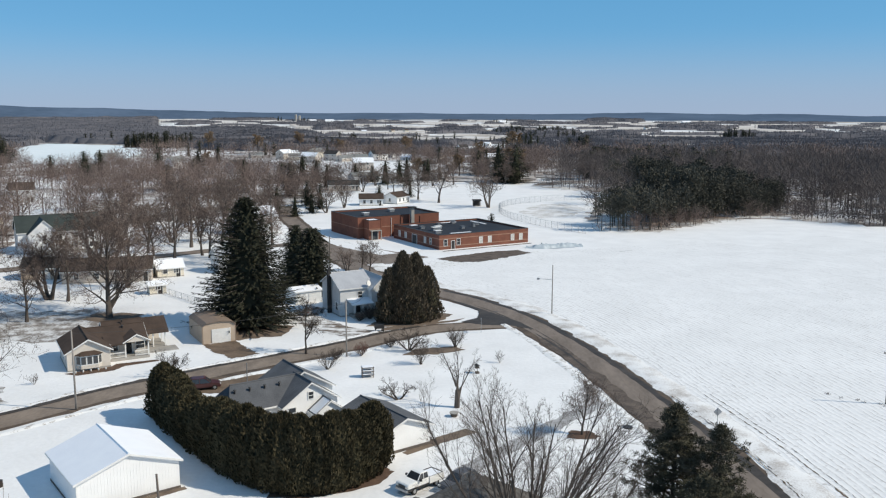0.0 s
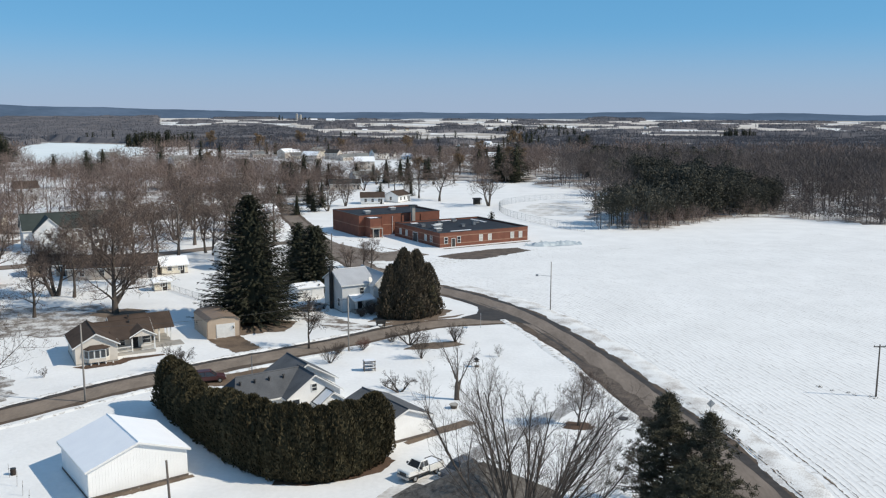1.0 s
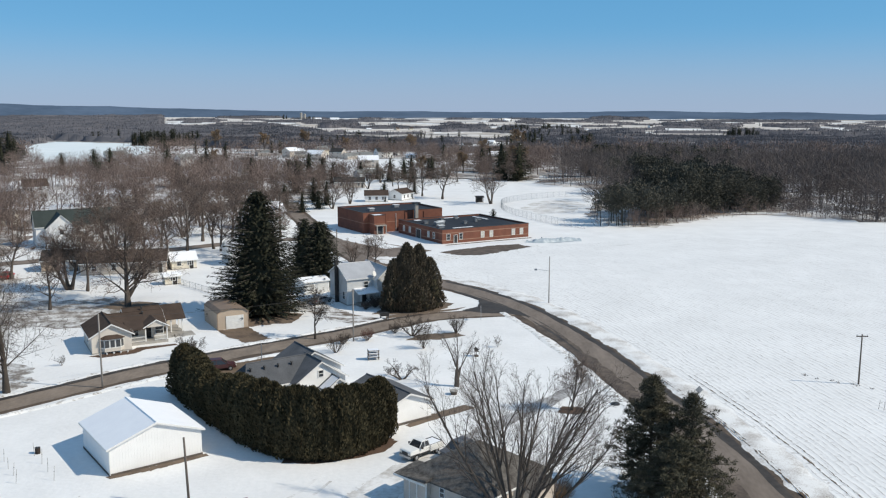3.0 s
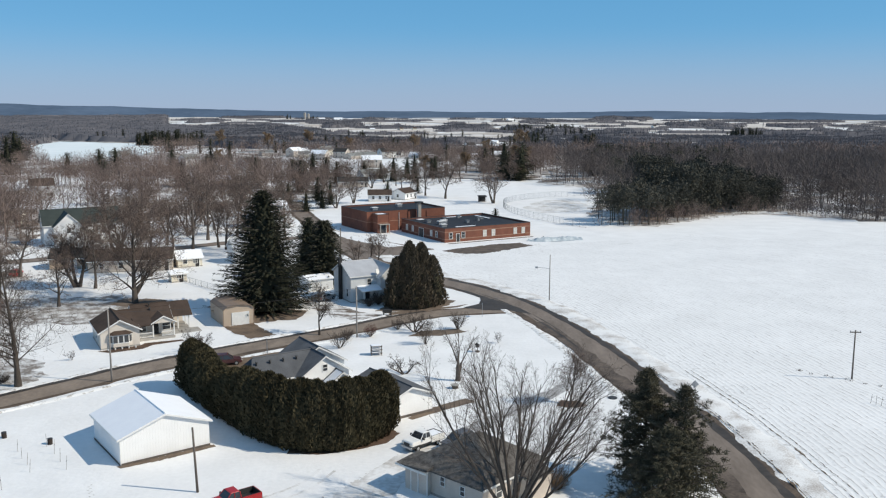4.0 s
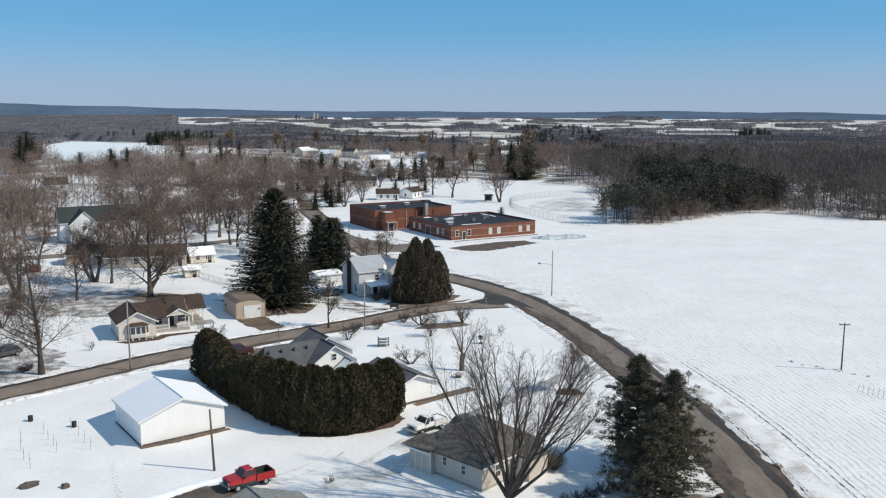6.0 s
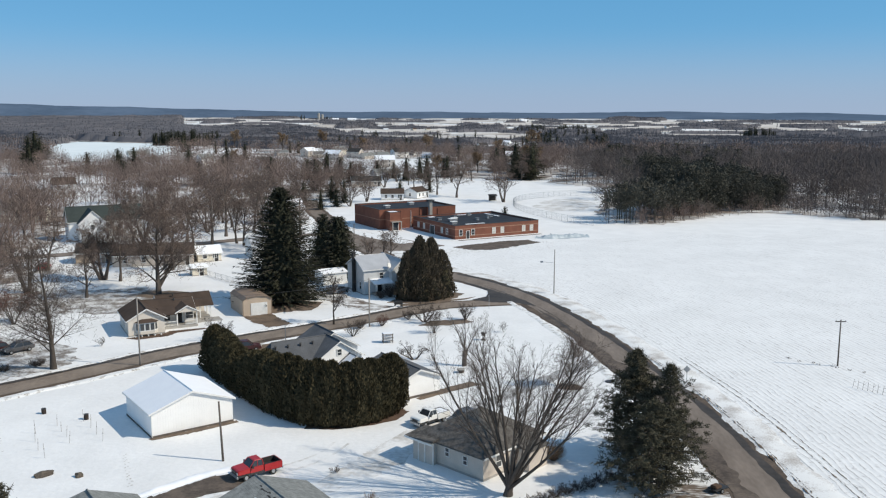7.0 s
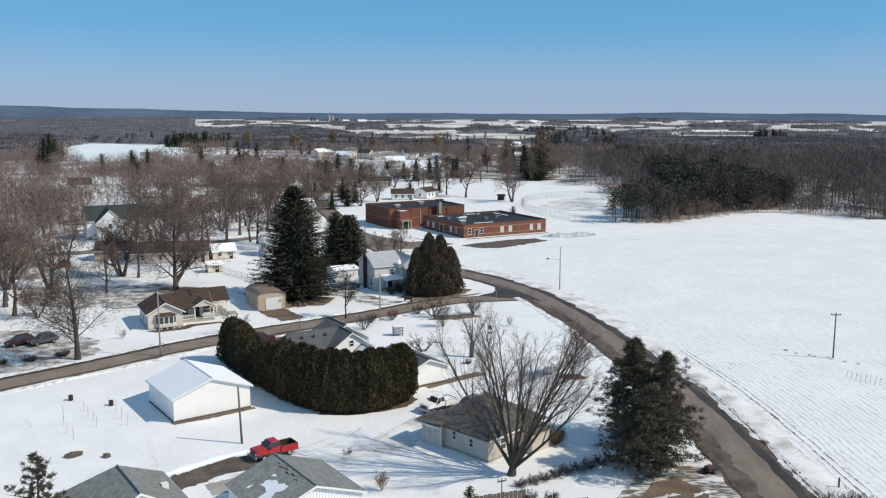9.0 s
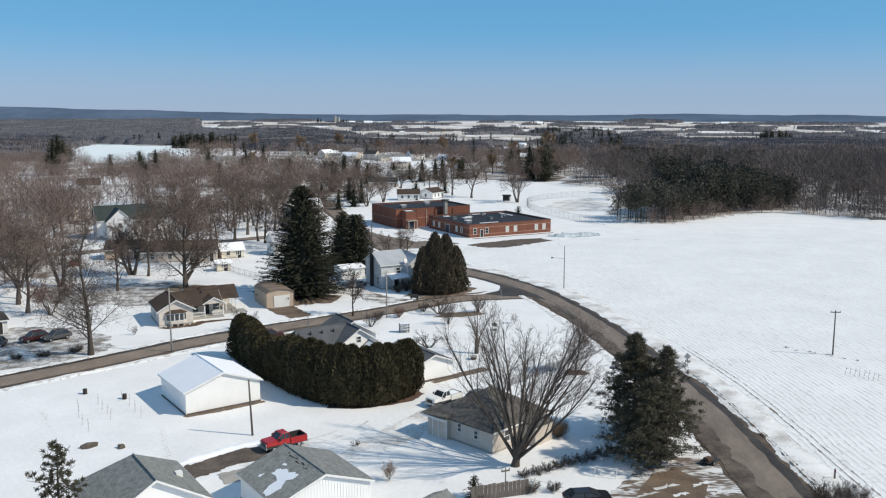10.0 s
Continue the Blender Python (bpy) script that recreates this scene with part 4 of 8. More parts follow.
plain("bare_lawn_garage", patch([(-5.8, 95.6), (-1.8, 99.2), (-0.4, 98), (-4.5, 94.4), (-8, 91.0), (-8.6, 91.6)], 0.018, 36, 0.3, 0.3, 1.2), GRASS, "strip of bare brown grass beside the white garage", "bare ground")
plain("concrete_apron", patch([(-27.4, 59.6), (-25.0, 61.2), (-23.6, 59.0), (-25.8, 57.0)], 0.036, 55, 0.25, 0.3, 1.5), CONCRETE, "pale concrete apron before the grey-roofed garage", "paving")
plain("ranch_bed", patch([(-57.6, 118.4), (-55.5, 117.6), (-51.5, 120.2), (-50.8, 122.4), (-46.8, 125.2), (-47.2, 126.0), (-52.4, 123.4), (-52.6, 122.0)], 0.018, 59, 0.25, 0.3, 1.2), MULCH, "dark bare bed along the front of the ivory house", "mulch bed")
plain("bare_strip_shed", patch([(-37.2, 76.0), (-29, 82.5), (-28.5, 82.0), (-33, 78.0), (-36.8, 75.4)], 0.016, 37, 0.4, 0.3, 1.4), GRASS, "bare strip of brown earth along the shed wall", "bare ground")
plain("hedge_bed", patch([(-9.4, 87.4), (-10.4, 84.4), (-13, 81.9), (-16, 80.9), (-16, 82), (-13, 83), (-10.5, 88)], 0.016, 38, 0.3, 0.3, 1.0), MULCH, "reddish mulch along the foot of the hedge", "mulch bed")
plain("bare_under_spruce", patch([(-44, 138), (-38, 137.4), (-32, 140), (-31, 147), (-37, 149), (-44, 146)], 0.014, 39, 0.7), GRASS, "bare needle-strewn ground under the spruce", "bare ground")
plain("bare_under_cedars", patch([(-19, 147), (-12, 146.8), (-6, 152), (-4.5, 156.5), (-8, 158), (-16, 156)], 0.014, 40, 0.6), GRASS, "bare brown ground under the cedars", "bare ground")
plain("bare_under_fruit_tree", patch([(-11.5, 129.5), (-6, 130), (-2, 133), (-4, 134.8), (-10, 133)], 0.014, 41, 0.5), GRASS, "bare brown grass under a small tree", "bare ground")
plain("bare_under_maple", patch([(9.6, 96.8), (12, 96.2), (13.4, 97.2), (12.8, 98.8), (10.4, 99)], 0.014, 42, 0.4, 0.3, 1.0), MULCH, "ring of reddish mulch round a young tree", "mulch bed")
plain("bare_verge", patch([(-16, 143.9), (-9, 148.2), (-4, 151), (-2, 154), (-4.5, 152), (-10, 149.6), (-16.5, 146)], 0.013, 43, 0.3), GRASS, "brown grass verge at the corner of the side road", "bare ground")

# both patches carry thawed snow and painted tree shadow
plain("melting_lawn", patch([(-92, 138), (-78, 134), (-62, 136), (-58, 148), (-70, 158), (-84, 156), (-96, 150)], 0.010, 53, 2.0, 1.2, 0.25), MOTTLED_SHADE, "thin melting snow on a lawn under bare trees", "snow patch")
plain("trodden_yard", patch([(-84, 84), (-70, 92), (-62, 99), (-59, 104), (-63, 112), (-72, 118), (-86, 116), (-92, 98)], 0.010, 54, 1.5, 1.0, 0.3), MOTTLED_SHADE, "thin trodden snow of a yard with parked cars", "snow patch")
# tyre tracks behind the pickup, and trodden snow
for o in (-0.8, 0.8):
    plain("tyre_track", strip([(-20.6 + o * 0.65, 68.4 - o * 0.75), (-18.4 + o * 0.7, 70.4 - o * 0.7), (-16.6 + o * 0.85, 73.0 - o * 0.4), (-15.4 + o, 76.4 - o * 0.2)], 0.16, 0.16, 0.012, 0.5, 0.06, 5), THIN_SNOW, "tyre track pressed into the snow", "track")
plain("trodden_drive", patch([(-26, 63), (-22, 62), (-16, 66), (-13, 72), (-9, 80), (-3, 84), (-1, 82), (-6, 76), (-10, 68), (-16, 62), (-22, 58)], 0.008, 52, 1.0), THIN_SNOW, "grey trodden snow of the shared drive", "track")
rf = random.Random(19)
prints = Shape()
for trail in ([(-38.1, 71.5), (-36.7, 68.8), (-35.4, 66.3), (-34.0, 63.4)], [(-55.2, 76.2), (-53.6, 74.6), (-52.8, 72.6), (-51.1, 71.3)], [(-13, 72), (-11, 76), (-9, 79), (-8.5, 81)]):
    q, _ = curve_points(trail, 0.42)
    for k, c in enumerate(q):
        x, y = c[0] + 0.16 * (-1) ** k + rf.uniform(-0.12, 0.12), c[1] + rf.uniform(-0.12, 0.12)
        a, l0, w0 = rf.uniform(0, 3), rf.uniform(0.12, 0.2), rf.uniform(0.07, 0.12)
        ring = [(x + l0 * math.cos(t) * math.cos(a) - w0 * math.sin(t) * math.sin(a), y + l0 * math.cos(t) * math.sin(a) + w0 * math.sin(t) * math.cos(a), 0.014) for t in (math.tau * i / 7 for i in range(7))]
        prints.add(ring, [tuple(range(7))])
plain("footprints", prints, THIN_SNOW, "trails of footprints trodden into the snow", "footprints", "stuff")
plain("field_track", strip([(16, 216), (27, 222.7), (40, 227.5), (50, 229), (60, 227.5)], 0.5, 0.1, 0.05, 0.5, 0.35, 61, 1.2), THIN_SNOW, "faint track across the snowy field", "track")
plain("bare_under_oak", patch([(-69, 149.5), (-64, 148), (-60.5, 150), (-60, 154), (-64, 155.5), (-69, 154)], 0.014, 62, 0.9, 0.4, 0.25), GRASS, "brown leaf-strewn ground under the large tree", "bare ground")
# roads and lots by the school
plain("school_road", strip([(-20, 189), (-10, 206), (4, 218), (18, 226)], 3.2, 3.2, 0.034, seed=7), BANK, "snowy drive to the school", "road")
plain("school_lot", patch([(-10, 216), (-5, 211.5), (1, 212), (8, 219.5), (14.5, 226.5), (11, 231), (4, 228), (-4, 221.5)], 0.036, 44, 0.8, 0.4, 0.6), DAMP, "damp brown asphalt parking lot in front of the school", "parking lot")
plain("school_kerb_snow", strip([(-7, 226), (4, 233), (16, 240.5)], 0.5, 0.5, 0.05, 0.5, 0.25, 57, 0.5), ROOF_SNOW, "ridge of ploughed snow along the school front", "snow strip")
plain("school_walk", strip([(-8.5, 227.8), (3, 235.2), (15.5, 243.2)], 0.45, 0.45, 0.04, 0.5, 0.2, 58, 0.5), DAMP, "wet walk along the school front", "path")
plain("school_drive", patch([(-24, 206), (-14, 214), (-12, 219), (-26, 231), (-38, 245), (-47, 258), (-52, 253), (-42, 232), (-32, 212)], 0.038, 45, 0.8), ASPHALT, "wet asphalt drive at the school entrance", "parking lot")
plain("school_island", patch([(-24, 221), (-20, 224), (-34, 240), (-45, 254), (-47, 251), (-36, 234)], 0.05, 46, 0.4), SNOW, "snowy strip between the drive and the school", "snow strip")
plain("slush_heap", patch([(15, 236), (20, 233), (27, 236), (24, 239.5), (16, 240)], 0.05, 47, 0.6), ICE, "grey heap of ploughed slush beside the school", "slush")
plain("infield", patch([(22, 300), (34, 306), (42, 330), (36, 352), (22, 340), (16, 318)], 0.02, 48, 2.0, 2, 0.1), THIN_SNOW, "half-melted patch on the ball field", "bare ground")


# ---- far woods and fields ----
def inside(poly, x, y):
    odd = False
    for (x0, y0), (x1, y1) in zip(poly, poly[1:] + poly[:1]):
        if (y0 > y) != (y1 > y) and x < x0 + (y - y0) * (x1 - x0) / (y1 - y0):
            odd = not odd
    return odd


LAKE = [(-285, 585), (-335, 640), (-400, 770), (-500, 940), (-560, 1120), (-585, 1200), (-500, 1160), (-415, 1090), (-365, 985), (-330, 900), (-275, 690), (-262, 600)]
SNOW_MID = [(-196, 716), (-134, 710), (-50, 665), (-32, 515), (-60, 480), (-95, 495), (-135, 560), (-172, 600)]
SNOW_MID2 = [(-20, 860), (35, 860), (45, 1110), (-25, 1090)]
BALL = [(4, 262), (30, 257), (36, 295), (48, 350), (60, 378), (58, 396), (28, 432), (8, 455), (-60, 470), (-60, 330)]
OPEN = [LAKE, SNOW_MID, SNOW_MID2, BALL]


def fill(poly, spacing, seed, clear=(), patchy=0.0, freq=0.01):
    """Places for trees in a polygon: about one in spacing x spacing metres, none on open land."""
    r = random.Random(seed)
    xs, ys = [q[0] for q in poly], [q[1] for q in poly]
    out = []
    for _ in range(int((max(xs) - min(xs)) * (max(ys) - min(ys)) / spacing**2)):
        x, y = r.uniform(min(xs), max(xs)), r.uniform(min(ys), max(ys))
        if inside(poly, x, y) and not any(inside(c, x, y) for c in clear) and noise.noise((x * freq, y * freq, seed)) > patchy - 0.5:
            out.append((x, y, fall(y) - 0.1))
    return out


def far_tree(seed, height, slivers, wide=0.30, width=0.05, low=0.2, reach=0):
    """A light bare tree for woods: a trunk, a few limbs and slivers that fill a rounded crown."""
    r = random.Random(seed)
    s = Shape()
    s.tube((0, 0, -0.3), (0, 0, height * 0.7), height * 0.014, height * 0.005, 3, False)
    mid, up, out = height * (1 + low) / 2, height * (1 - low) / 2, height * wide
    for i in range(slivers):
        d = Vector((r.gauss(0, 1), r.gauss(0, 1), r.gauss(0, 1))).normalized()
        k = r.random() ** 0.45
        p = Vector((d.x * out * k, d.y * out * k, mid + d.z * up * k * 0.95))
        way = (Vector((d.x, d.y, d.z * 0.5)) * 0.8 + Vector((r.gauss(0, 0.4), r.gauss(0, 0.4), r.uniform(0.1, 1.2)))).normalized()
        q = p + way * (reach or height) * r.uniform(0.08, 0.22)
        side = way.cross(Vector((r.gauss(0, 1), r.gauss(0, 1), r.gauss(0, 1)))).normalized() * width * r.uniform(0.6, 1.4)
        n0 = len(s.v)
        s.v += [tuple(p - side), tuple(p + side), tuple(q)]
        s.f.append((n0, n0 + 1, n0 + 2))
    for i in range(6):
        b = r.uniform(0, math.tau)
        z = height * r.uniform(0.3, 0.6)
        s.tube((0, 0, z), (math.cos(b) * out * 0.7, math.sin(b) * out * 0.7, z + height * 0.22), height * 0.007, height * 0.002, 3, False)
    return triangles(s)


near_t = [far_tree(100 + i, 15, 250, 0.38, 0.058, 0.12) for i in range(6)]
tall_t = [far_tree(140 + i, 15, 230, 0.36, 0.055, 0.30) for i in range(6)]
mid_t = [far_tree(120 + i, 13, 60, 0.62, 0.26, 0.08) for i in range(6)]
far_c = [triangles(*spruce_shapes(170 + i, 15, 3.4, 9, 5, 4, size=2.2)) for i in range(3)]

RIGHT = [(40, 282), (50, 268), (58, 270), (82, 296), (104, 301), (130, 284), (230, 270), (380, 300), (430, 520), (110, 520), (44, 500), (29, 436), (44, 410), (60, 396), (62, 376), (49, 345), (38, 300)]
PINES = [(58, 284), (80, 297), (108, 310), (113, 330), (102, 368), (84, 384), (56, 384), (53, 330)]
PINES_TALL = [(57, 332), (84, 334), (92, 352), (82, 384), (58, 384)]
PINES_FRONT = [(60, 288), (82, 300), (94, 306), (98, 340), (86, 342), (82, 330), (57, 328)]
PINES_LOW_END = [(92, 305), (108, 310), (113, 330), (102, 364), (94, 350), (99, 336)]
LOW_PINES = [(38, 267), (54, 271), (68, 284), (62, 300), (50, 298), (42, 286)]
WOOD_EDGE = [(36, 264), (54, 268), (80, 290), (104, 303), (114, 306), (114, 311), (102, 309), (78, 298), (54, 277), (36, 270)]


def dome_pine(seed, height, radius, bare=0.1, clumps=20, leaves=46, size=0.85):
    """A broad pine of a plantation: a bare lower trunk and billowing clumps of needles that make a dome."""
    r = random.Random(seed)
    s = Shape()
    s.tube((0, 0, -0.3), (0, 0, height * 0.9), height * 0.013, height * 0.005, 5, False)
    for c in range(clumps):
        f = (c + r.random()) / clumps
        wide = radius * math.sqrt(max(0.0, 1 - (max(0.0, f - 0.25) / 0.8) ** 2)) * r.uniform(0.45, 0.85)
        a = c * 2.4 + r.uniform(-0.5, 0.5)
        p = Vector((math.cos(a) * wide, math.sin(a) * wide, height * (bare + (0.93 - bare) * f)))
        s.tube((0, 0, p.z - wide * 0.3), p, 0.09, 0.03, 3, False)
        big = radius * r.uniform(0.34, 0.52)
        for _ in range(leaves):
            d = Vector((r.gauss(0, 1), r.gauss(0, 1), r.gauss(0.25, 0.8))).normalized()
            q = p + Vector((d.x, d.y, d.z * 0.6)) * big * r.uniform(0.55, 1.0)
            way = (d + Vector((r.gauss(0, 0.5), r.gauss(0, 0.5), r.gauss(0.2, 0.4)))).normalized()
            leaf(s, q, way, way.cross(Vector((r.gauss(0, 1), r.gauss(0, 1), r.gauss(0, 1)))).normalized(), size * r.uniform(0.7, 1.4), size * r.uniform(0.22, 0.4))
    return triangles(s)


dome_t = [dome_pine(300 + i, 18, 4.6) for i in range(4)]
open_t = [dome_pine(310 + i, 13, 3.6, 0.42, 12, 26, 0.75) for i in range(3)]
scatter("low_pines", open_t, fill(LOW_PINES, 3.7, 23), PINE_WOOD, "low open-crowned pines along the edge of the wood", "pine wood", (0.75, 1.0), 23)
scatter("woods_east", tall_t + near_t[:3], fill(RIGHT, 7.4, 1, [PINES, LOW_PINES, WOOD_EDGE, [(36, 262), (60, 268), (84, 290), (112, 303), (118, 312), (104, 314), (80, 300), (52, 290), (36, 276)]]), WOODS_GREY, "bare brown winter woods behind the field", "woods", seed=1)
brush_t = [far_tree(180 + i, 4.5, 28, 0.5, 0.11, 0.0) for i in range(4)]
scatter("undergrowth", brush_t, fill(RIGHT, 6.6, 21, [PINES]), WOODS_GREY, "tangled bare undergrowth along the wood", "brush", (0.5, 1.1), 21)
scatter("woods_east_far", mid_t, fill([(40, 500), (430, 500), (560, 820), (50, 820)], 18, 2, OPEN), WOODS, "bare brown woods stretching away", "woods", seed=2)
scatter("pine_wood", dome_t, fill(PINES_TALL, 4.2, 3), PINE_WOOD, "dense dark green pines with rounded tops", "pine wood", (0.80, 0.96), 3)
scatter("pine_wood_front", dome_t, fill(PINES_FRONT, 3.9, 33), PINE_WOOD, "dense dark green pine plantation at the field edge", "pine wood", (0.72, 0.95), 33)
scatter("pine_wood_end", dome_t, fill(PINES_LOW_END, 3.9, 34), PINE_WOOD, "lower dark pines at the end of the plantation", "pine wood", (0.5, 0.72), 34)
scatter("wood_edge_trees", near_t, fill(WOOD_EDGE, 5.2, 35), WOODS, "small bare trees along the edge of the pines", "woods", (0.35, 0.6), 35)
scatter("field_edge_brush", brush_t, fill([(104, 300), (130, 283), (230, 269), (380, 299), (380, 306), (230, 277), (132, 296), (106, 313)], 2.4, 37), WOODS_GREY, "bare brush along the crest of the field", "brush", (0.6, 1.5), 37)
scatter("undergrowth_crest", brush_t, fill([(112, 308), (132, 296), (230, 277), (380, 306), (400, 390), (120, 390)], 4.6, 38, [PINES]), WOODS_GREY, "tangled bare undergrowth behind the crest of the field", "brush", (0.7, 1.4), 38)
scatter("wood_edge_brush", brush_t, fill(WOOD_EDGE, 3.0, 36), WOODS, "bare brush along the edge of the pines", "brush", (0.5, 1.0), 36)
scatter("pine_wood_far", far_c, fill([(60, 470), (130, 450), (150, 500), (120, 560), (66, 560)], 8, 4), SPRUCE, "dark conifers among the woods", "pine wood", (0.8, 1.1), 4)
WEST = [(-125, 245), (-90, 300), (-66, 345), (-62, 470), (-60, 500), (-150, 470), (-215, 420), (-200, 330), (-150, 260)]
NORTHWEST = [(-108, 140), (-100, 168), (-122, 200), (-125, 245), (-150, 260), (-200, 330), (-260, 420), (-230, 300), (-170, 200), (-130, 140)]
scatter("garden_trees", near_t, fill(NORTHWEST, 9.8, 15, (), 0.12, 0.02), WOODS, "bare brown trees behind the western houses", "woods", (0.7, 1.05), 15)
scatter("village_trees", near_t, fill(WEST, 8.2, 5, [SNOW_MID], 0.2, 0.02), WOODS, "bare trees among the village houses", "woods", (0.65, 1.0), 5)
scatter("lakeside_thickets", near_t, fill([(-60, 500), (-150, 470), (-215, 420), (-320, 430), (-450, 560), (-420, 640), (-330, 610), (-285, 580), (-60, 640)], 8.6, 16, [SNOW_MID], 0.16, 0.02), WOODS, "low bare thickets before the lake", "woods", (0.45, 0.75), 16)
scatter("woods_west", mid_t, fill([(-60, 620), (-300, 610), (-420, 640), (-620, 920), (-330, 1080), (-80, 1080), (-60, 900)], 19, 6, OPEN, 0.10, 0.006), WOODS, "bare brown woods round the frozen lake", "woods", (0.7, 1.1), 6)
scatter("woods_middle", near_t, fill([(-80, 470), (30, 452), (48, 520), (60, 760), (-100, 760), (-60, 620)], 8.5, 7, OPEN, 0.22, 0.012), WOODS, "bare trees and thickets beyond the ball field", "woods", (0.55, 0.95), 7)
scatter("far_conifers", far_c, fill([(-300, 500), (40, 470), (260, 1500), (-560, 1500)], 56, 10, OPEN, 0.35, 0.01), SPRUCE, "scattered dark conifers in the distance", "conifers", (0.55, 1.0), 10)
scatter("lake_conifers", far_c, fill([(-400, 985), (-330, 985), (-320, 1070), (-400, 1060)], 12, 12), SPRUCE, "clump of dark conifers on the lake shore", "conifers", (0.9, 1.3), 12)
for k, (x, y, rx, ry, gap) in enumerate(((86, 1900, 34, 60, 17), (175, 1930, 46, 60, 20), (461, 1560, 34, 26, 11), (-534, 1235, 26, 8, 13), (-574, 3060, 14, 40, 16), (60, 1040, 26, 42, 18), (-700, 3200, 12, 30, 16), (90, 2960, 90, 50, 45), (150, 1500, 60, 90, 30))):
    scatter("conifer_clump", far_c, fill([(x + rx * math.cos(math.tau * i / 12), y + ry * math.sin(math.tau * i / 12)) for i in range(12)], gap, 240 + k), SPRUCE, "clump of dark conifers among far fields", "conifers", (0.7, 1.35), 240 + k)
for k, q in enumerate([[(-90, 1700), (75, 1700), (80, 1850), (-70, 1860)], [(330, 2280), (560, 2280), (590, 2420), (330, 2430)], [(-600, 2900), (-270, 2100), (-100, 2300), (-85, 1680), (-310, 1640)], [(-20, 1500), (110, 1500), (130, 1700), (-20, 1750)], [(300, 2400), (800, 2300), (900, 2700), (320, 2800)]]):
    s = patch(q, 0.0, 60 + k, 30, 40, 0.01)
    s.v = [(x, y, fall(y) + 1.5) for x, y, z in s.v]
    plain("stubble_field", s, STUBBLE, "pale stubble field under thin snow", "field")


# the floor of the woods, and the frozen lake
def floor_sheet(name, poly, step, seed, clear=(), patchy=0.0, freq=0.01, label="brown leaf litter and patchy snow under bare woods", material=None):
    r = random.Random(seed)
    xs, ys = [q[0] for q in poly], [q[1] for q in poly]
    s, at = Shape(), {}

    def corner(i, j):
        if (i, j) not in at:
            at[i, j] = len(s.v)
            x, y = min(xs) + (i + r.uniform(-0.4, 0.4)) * step, min(ys) + (j + r.uniform(-0.4, 0.4)) * step
            u = min(max((y - 400) / 100, 0), 1)
            s.v.append((x, y, fall(y) + 0.012 + 0.45 * u + 0.7 * min(max((y - 900) / 300, 0), 1)))
        return at[i, j]

    for j in range(int((max(ys) - min(ys)) / step) + 1):
        for i in range(int((max(xs) - min(xs)) / step) + 1):
            x, y = min(xs) + (i + 0.5) * step, min(ys) + (j + 0.5) * step
            if inside(poly, x, y) and not any(inside(c, x, y) for c in clear) and noise.noise((x * freq, y * freq, seed)) > patchy - 0.5:
                s.f.append((corner(i, j), corner(i + 1, j), corner(i + 1, j + 1), corner(i, j + 1)))
    plain(name, s, material or LITTER, label, "ground")


floor_sheet("woods_floor_east", RIGHT, 4, 1, (), 0.18, 0.06)
floor_sheet("woods_floor_far_east", [(40, 500), (430, 500), (640, 1000), (700, 1500), (60, 1500), (50, 900)], 22, 2, OPEN)
floor_sheet("woods_floor_gardens", NORTHWEST, 7, 15, (), 0.32, 0.02)
floor_sheet("woods_floor_village", WEST, 7, 5, [SNOW_MID], 0.34, 0.02)
floor_sheet("woods_floor_lakeside", [(-60, 500), (-150, 470), (-215, 420), (-320, 430), (-450, 560), (-420, 640), (-330, 610), (-285, 580), (-60, 640)], 10, 16, [SNOW_MID], 0.30, 0.02)
floor_sheet("woods_floor_west", [(-60, 620), (-300, 610), (-420, 640), (-700, 1000), (-760, 1700), (-80, 1700), (-60, 900)], 22, 6, OPEN, 0.12, 0.006)
floor_sheet("woods_floor_middle", [(-80, 470), (30, 452), (48, 520), (60, 760), (-100, 760), (-60, 620)], 9, 7, OPEN, 0.25, 0.012)
s = patch(LAKE, 0.0, 64, 8, 15, 0.03)
s.v = [(x, y, fall(y) + 0.7) for x, y, z in s.v]
plain("water_lake", s, LAKE_ICE, "frozen lake with pale wind-swept ice", "lake")


floor_sheet("far_fields", [(-1000, 1500), (1000, 1400), (2400, 4300), (-2600, 4300)], 30, 31, (), 0.40, 0.005, "far stubble fields under thin snow", STUBBLE)


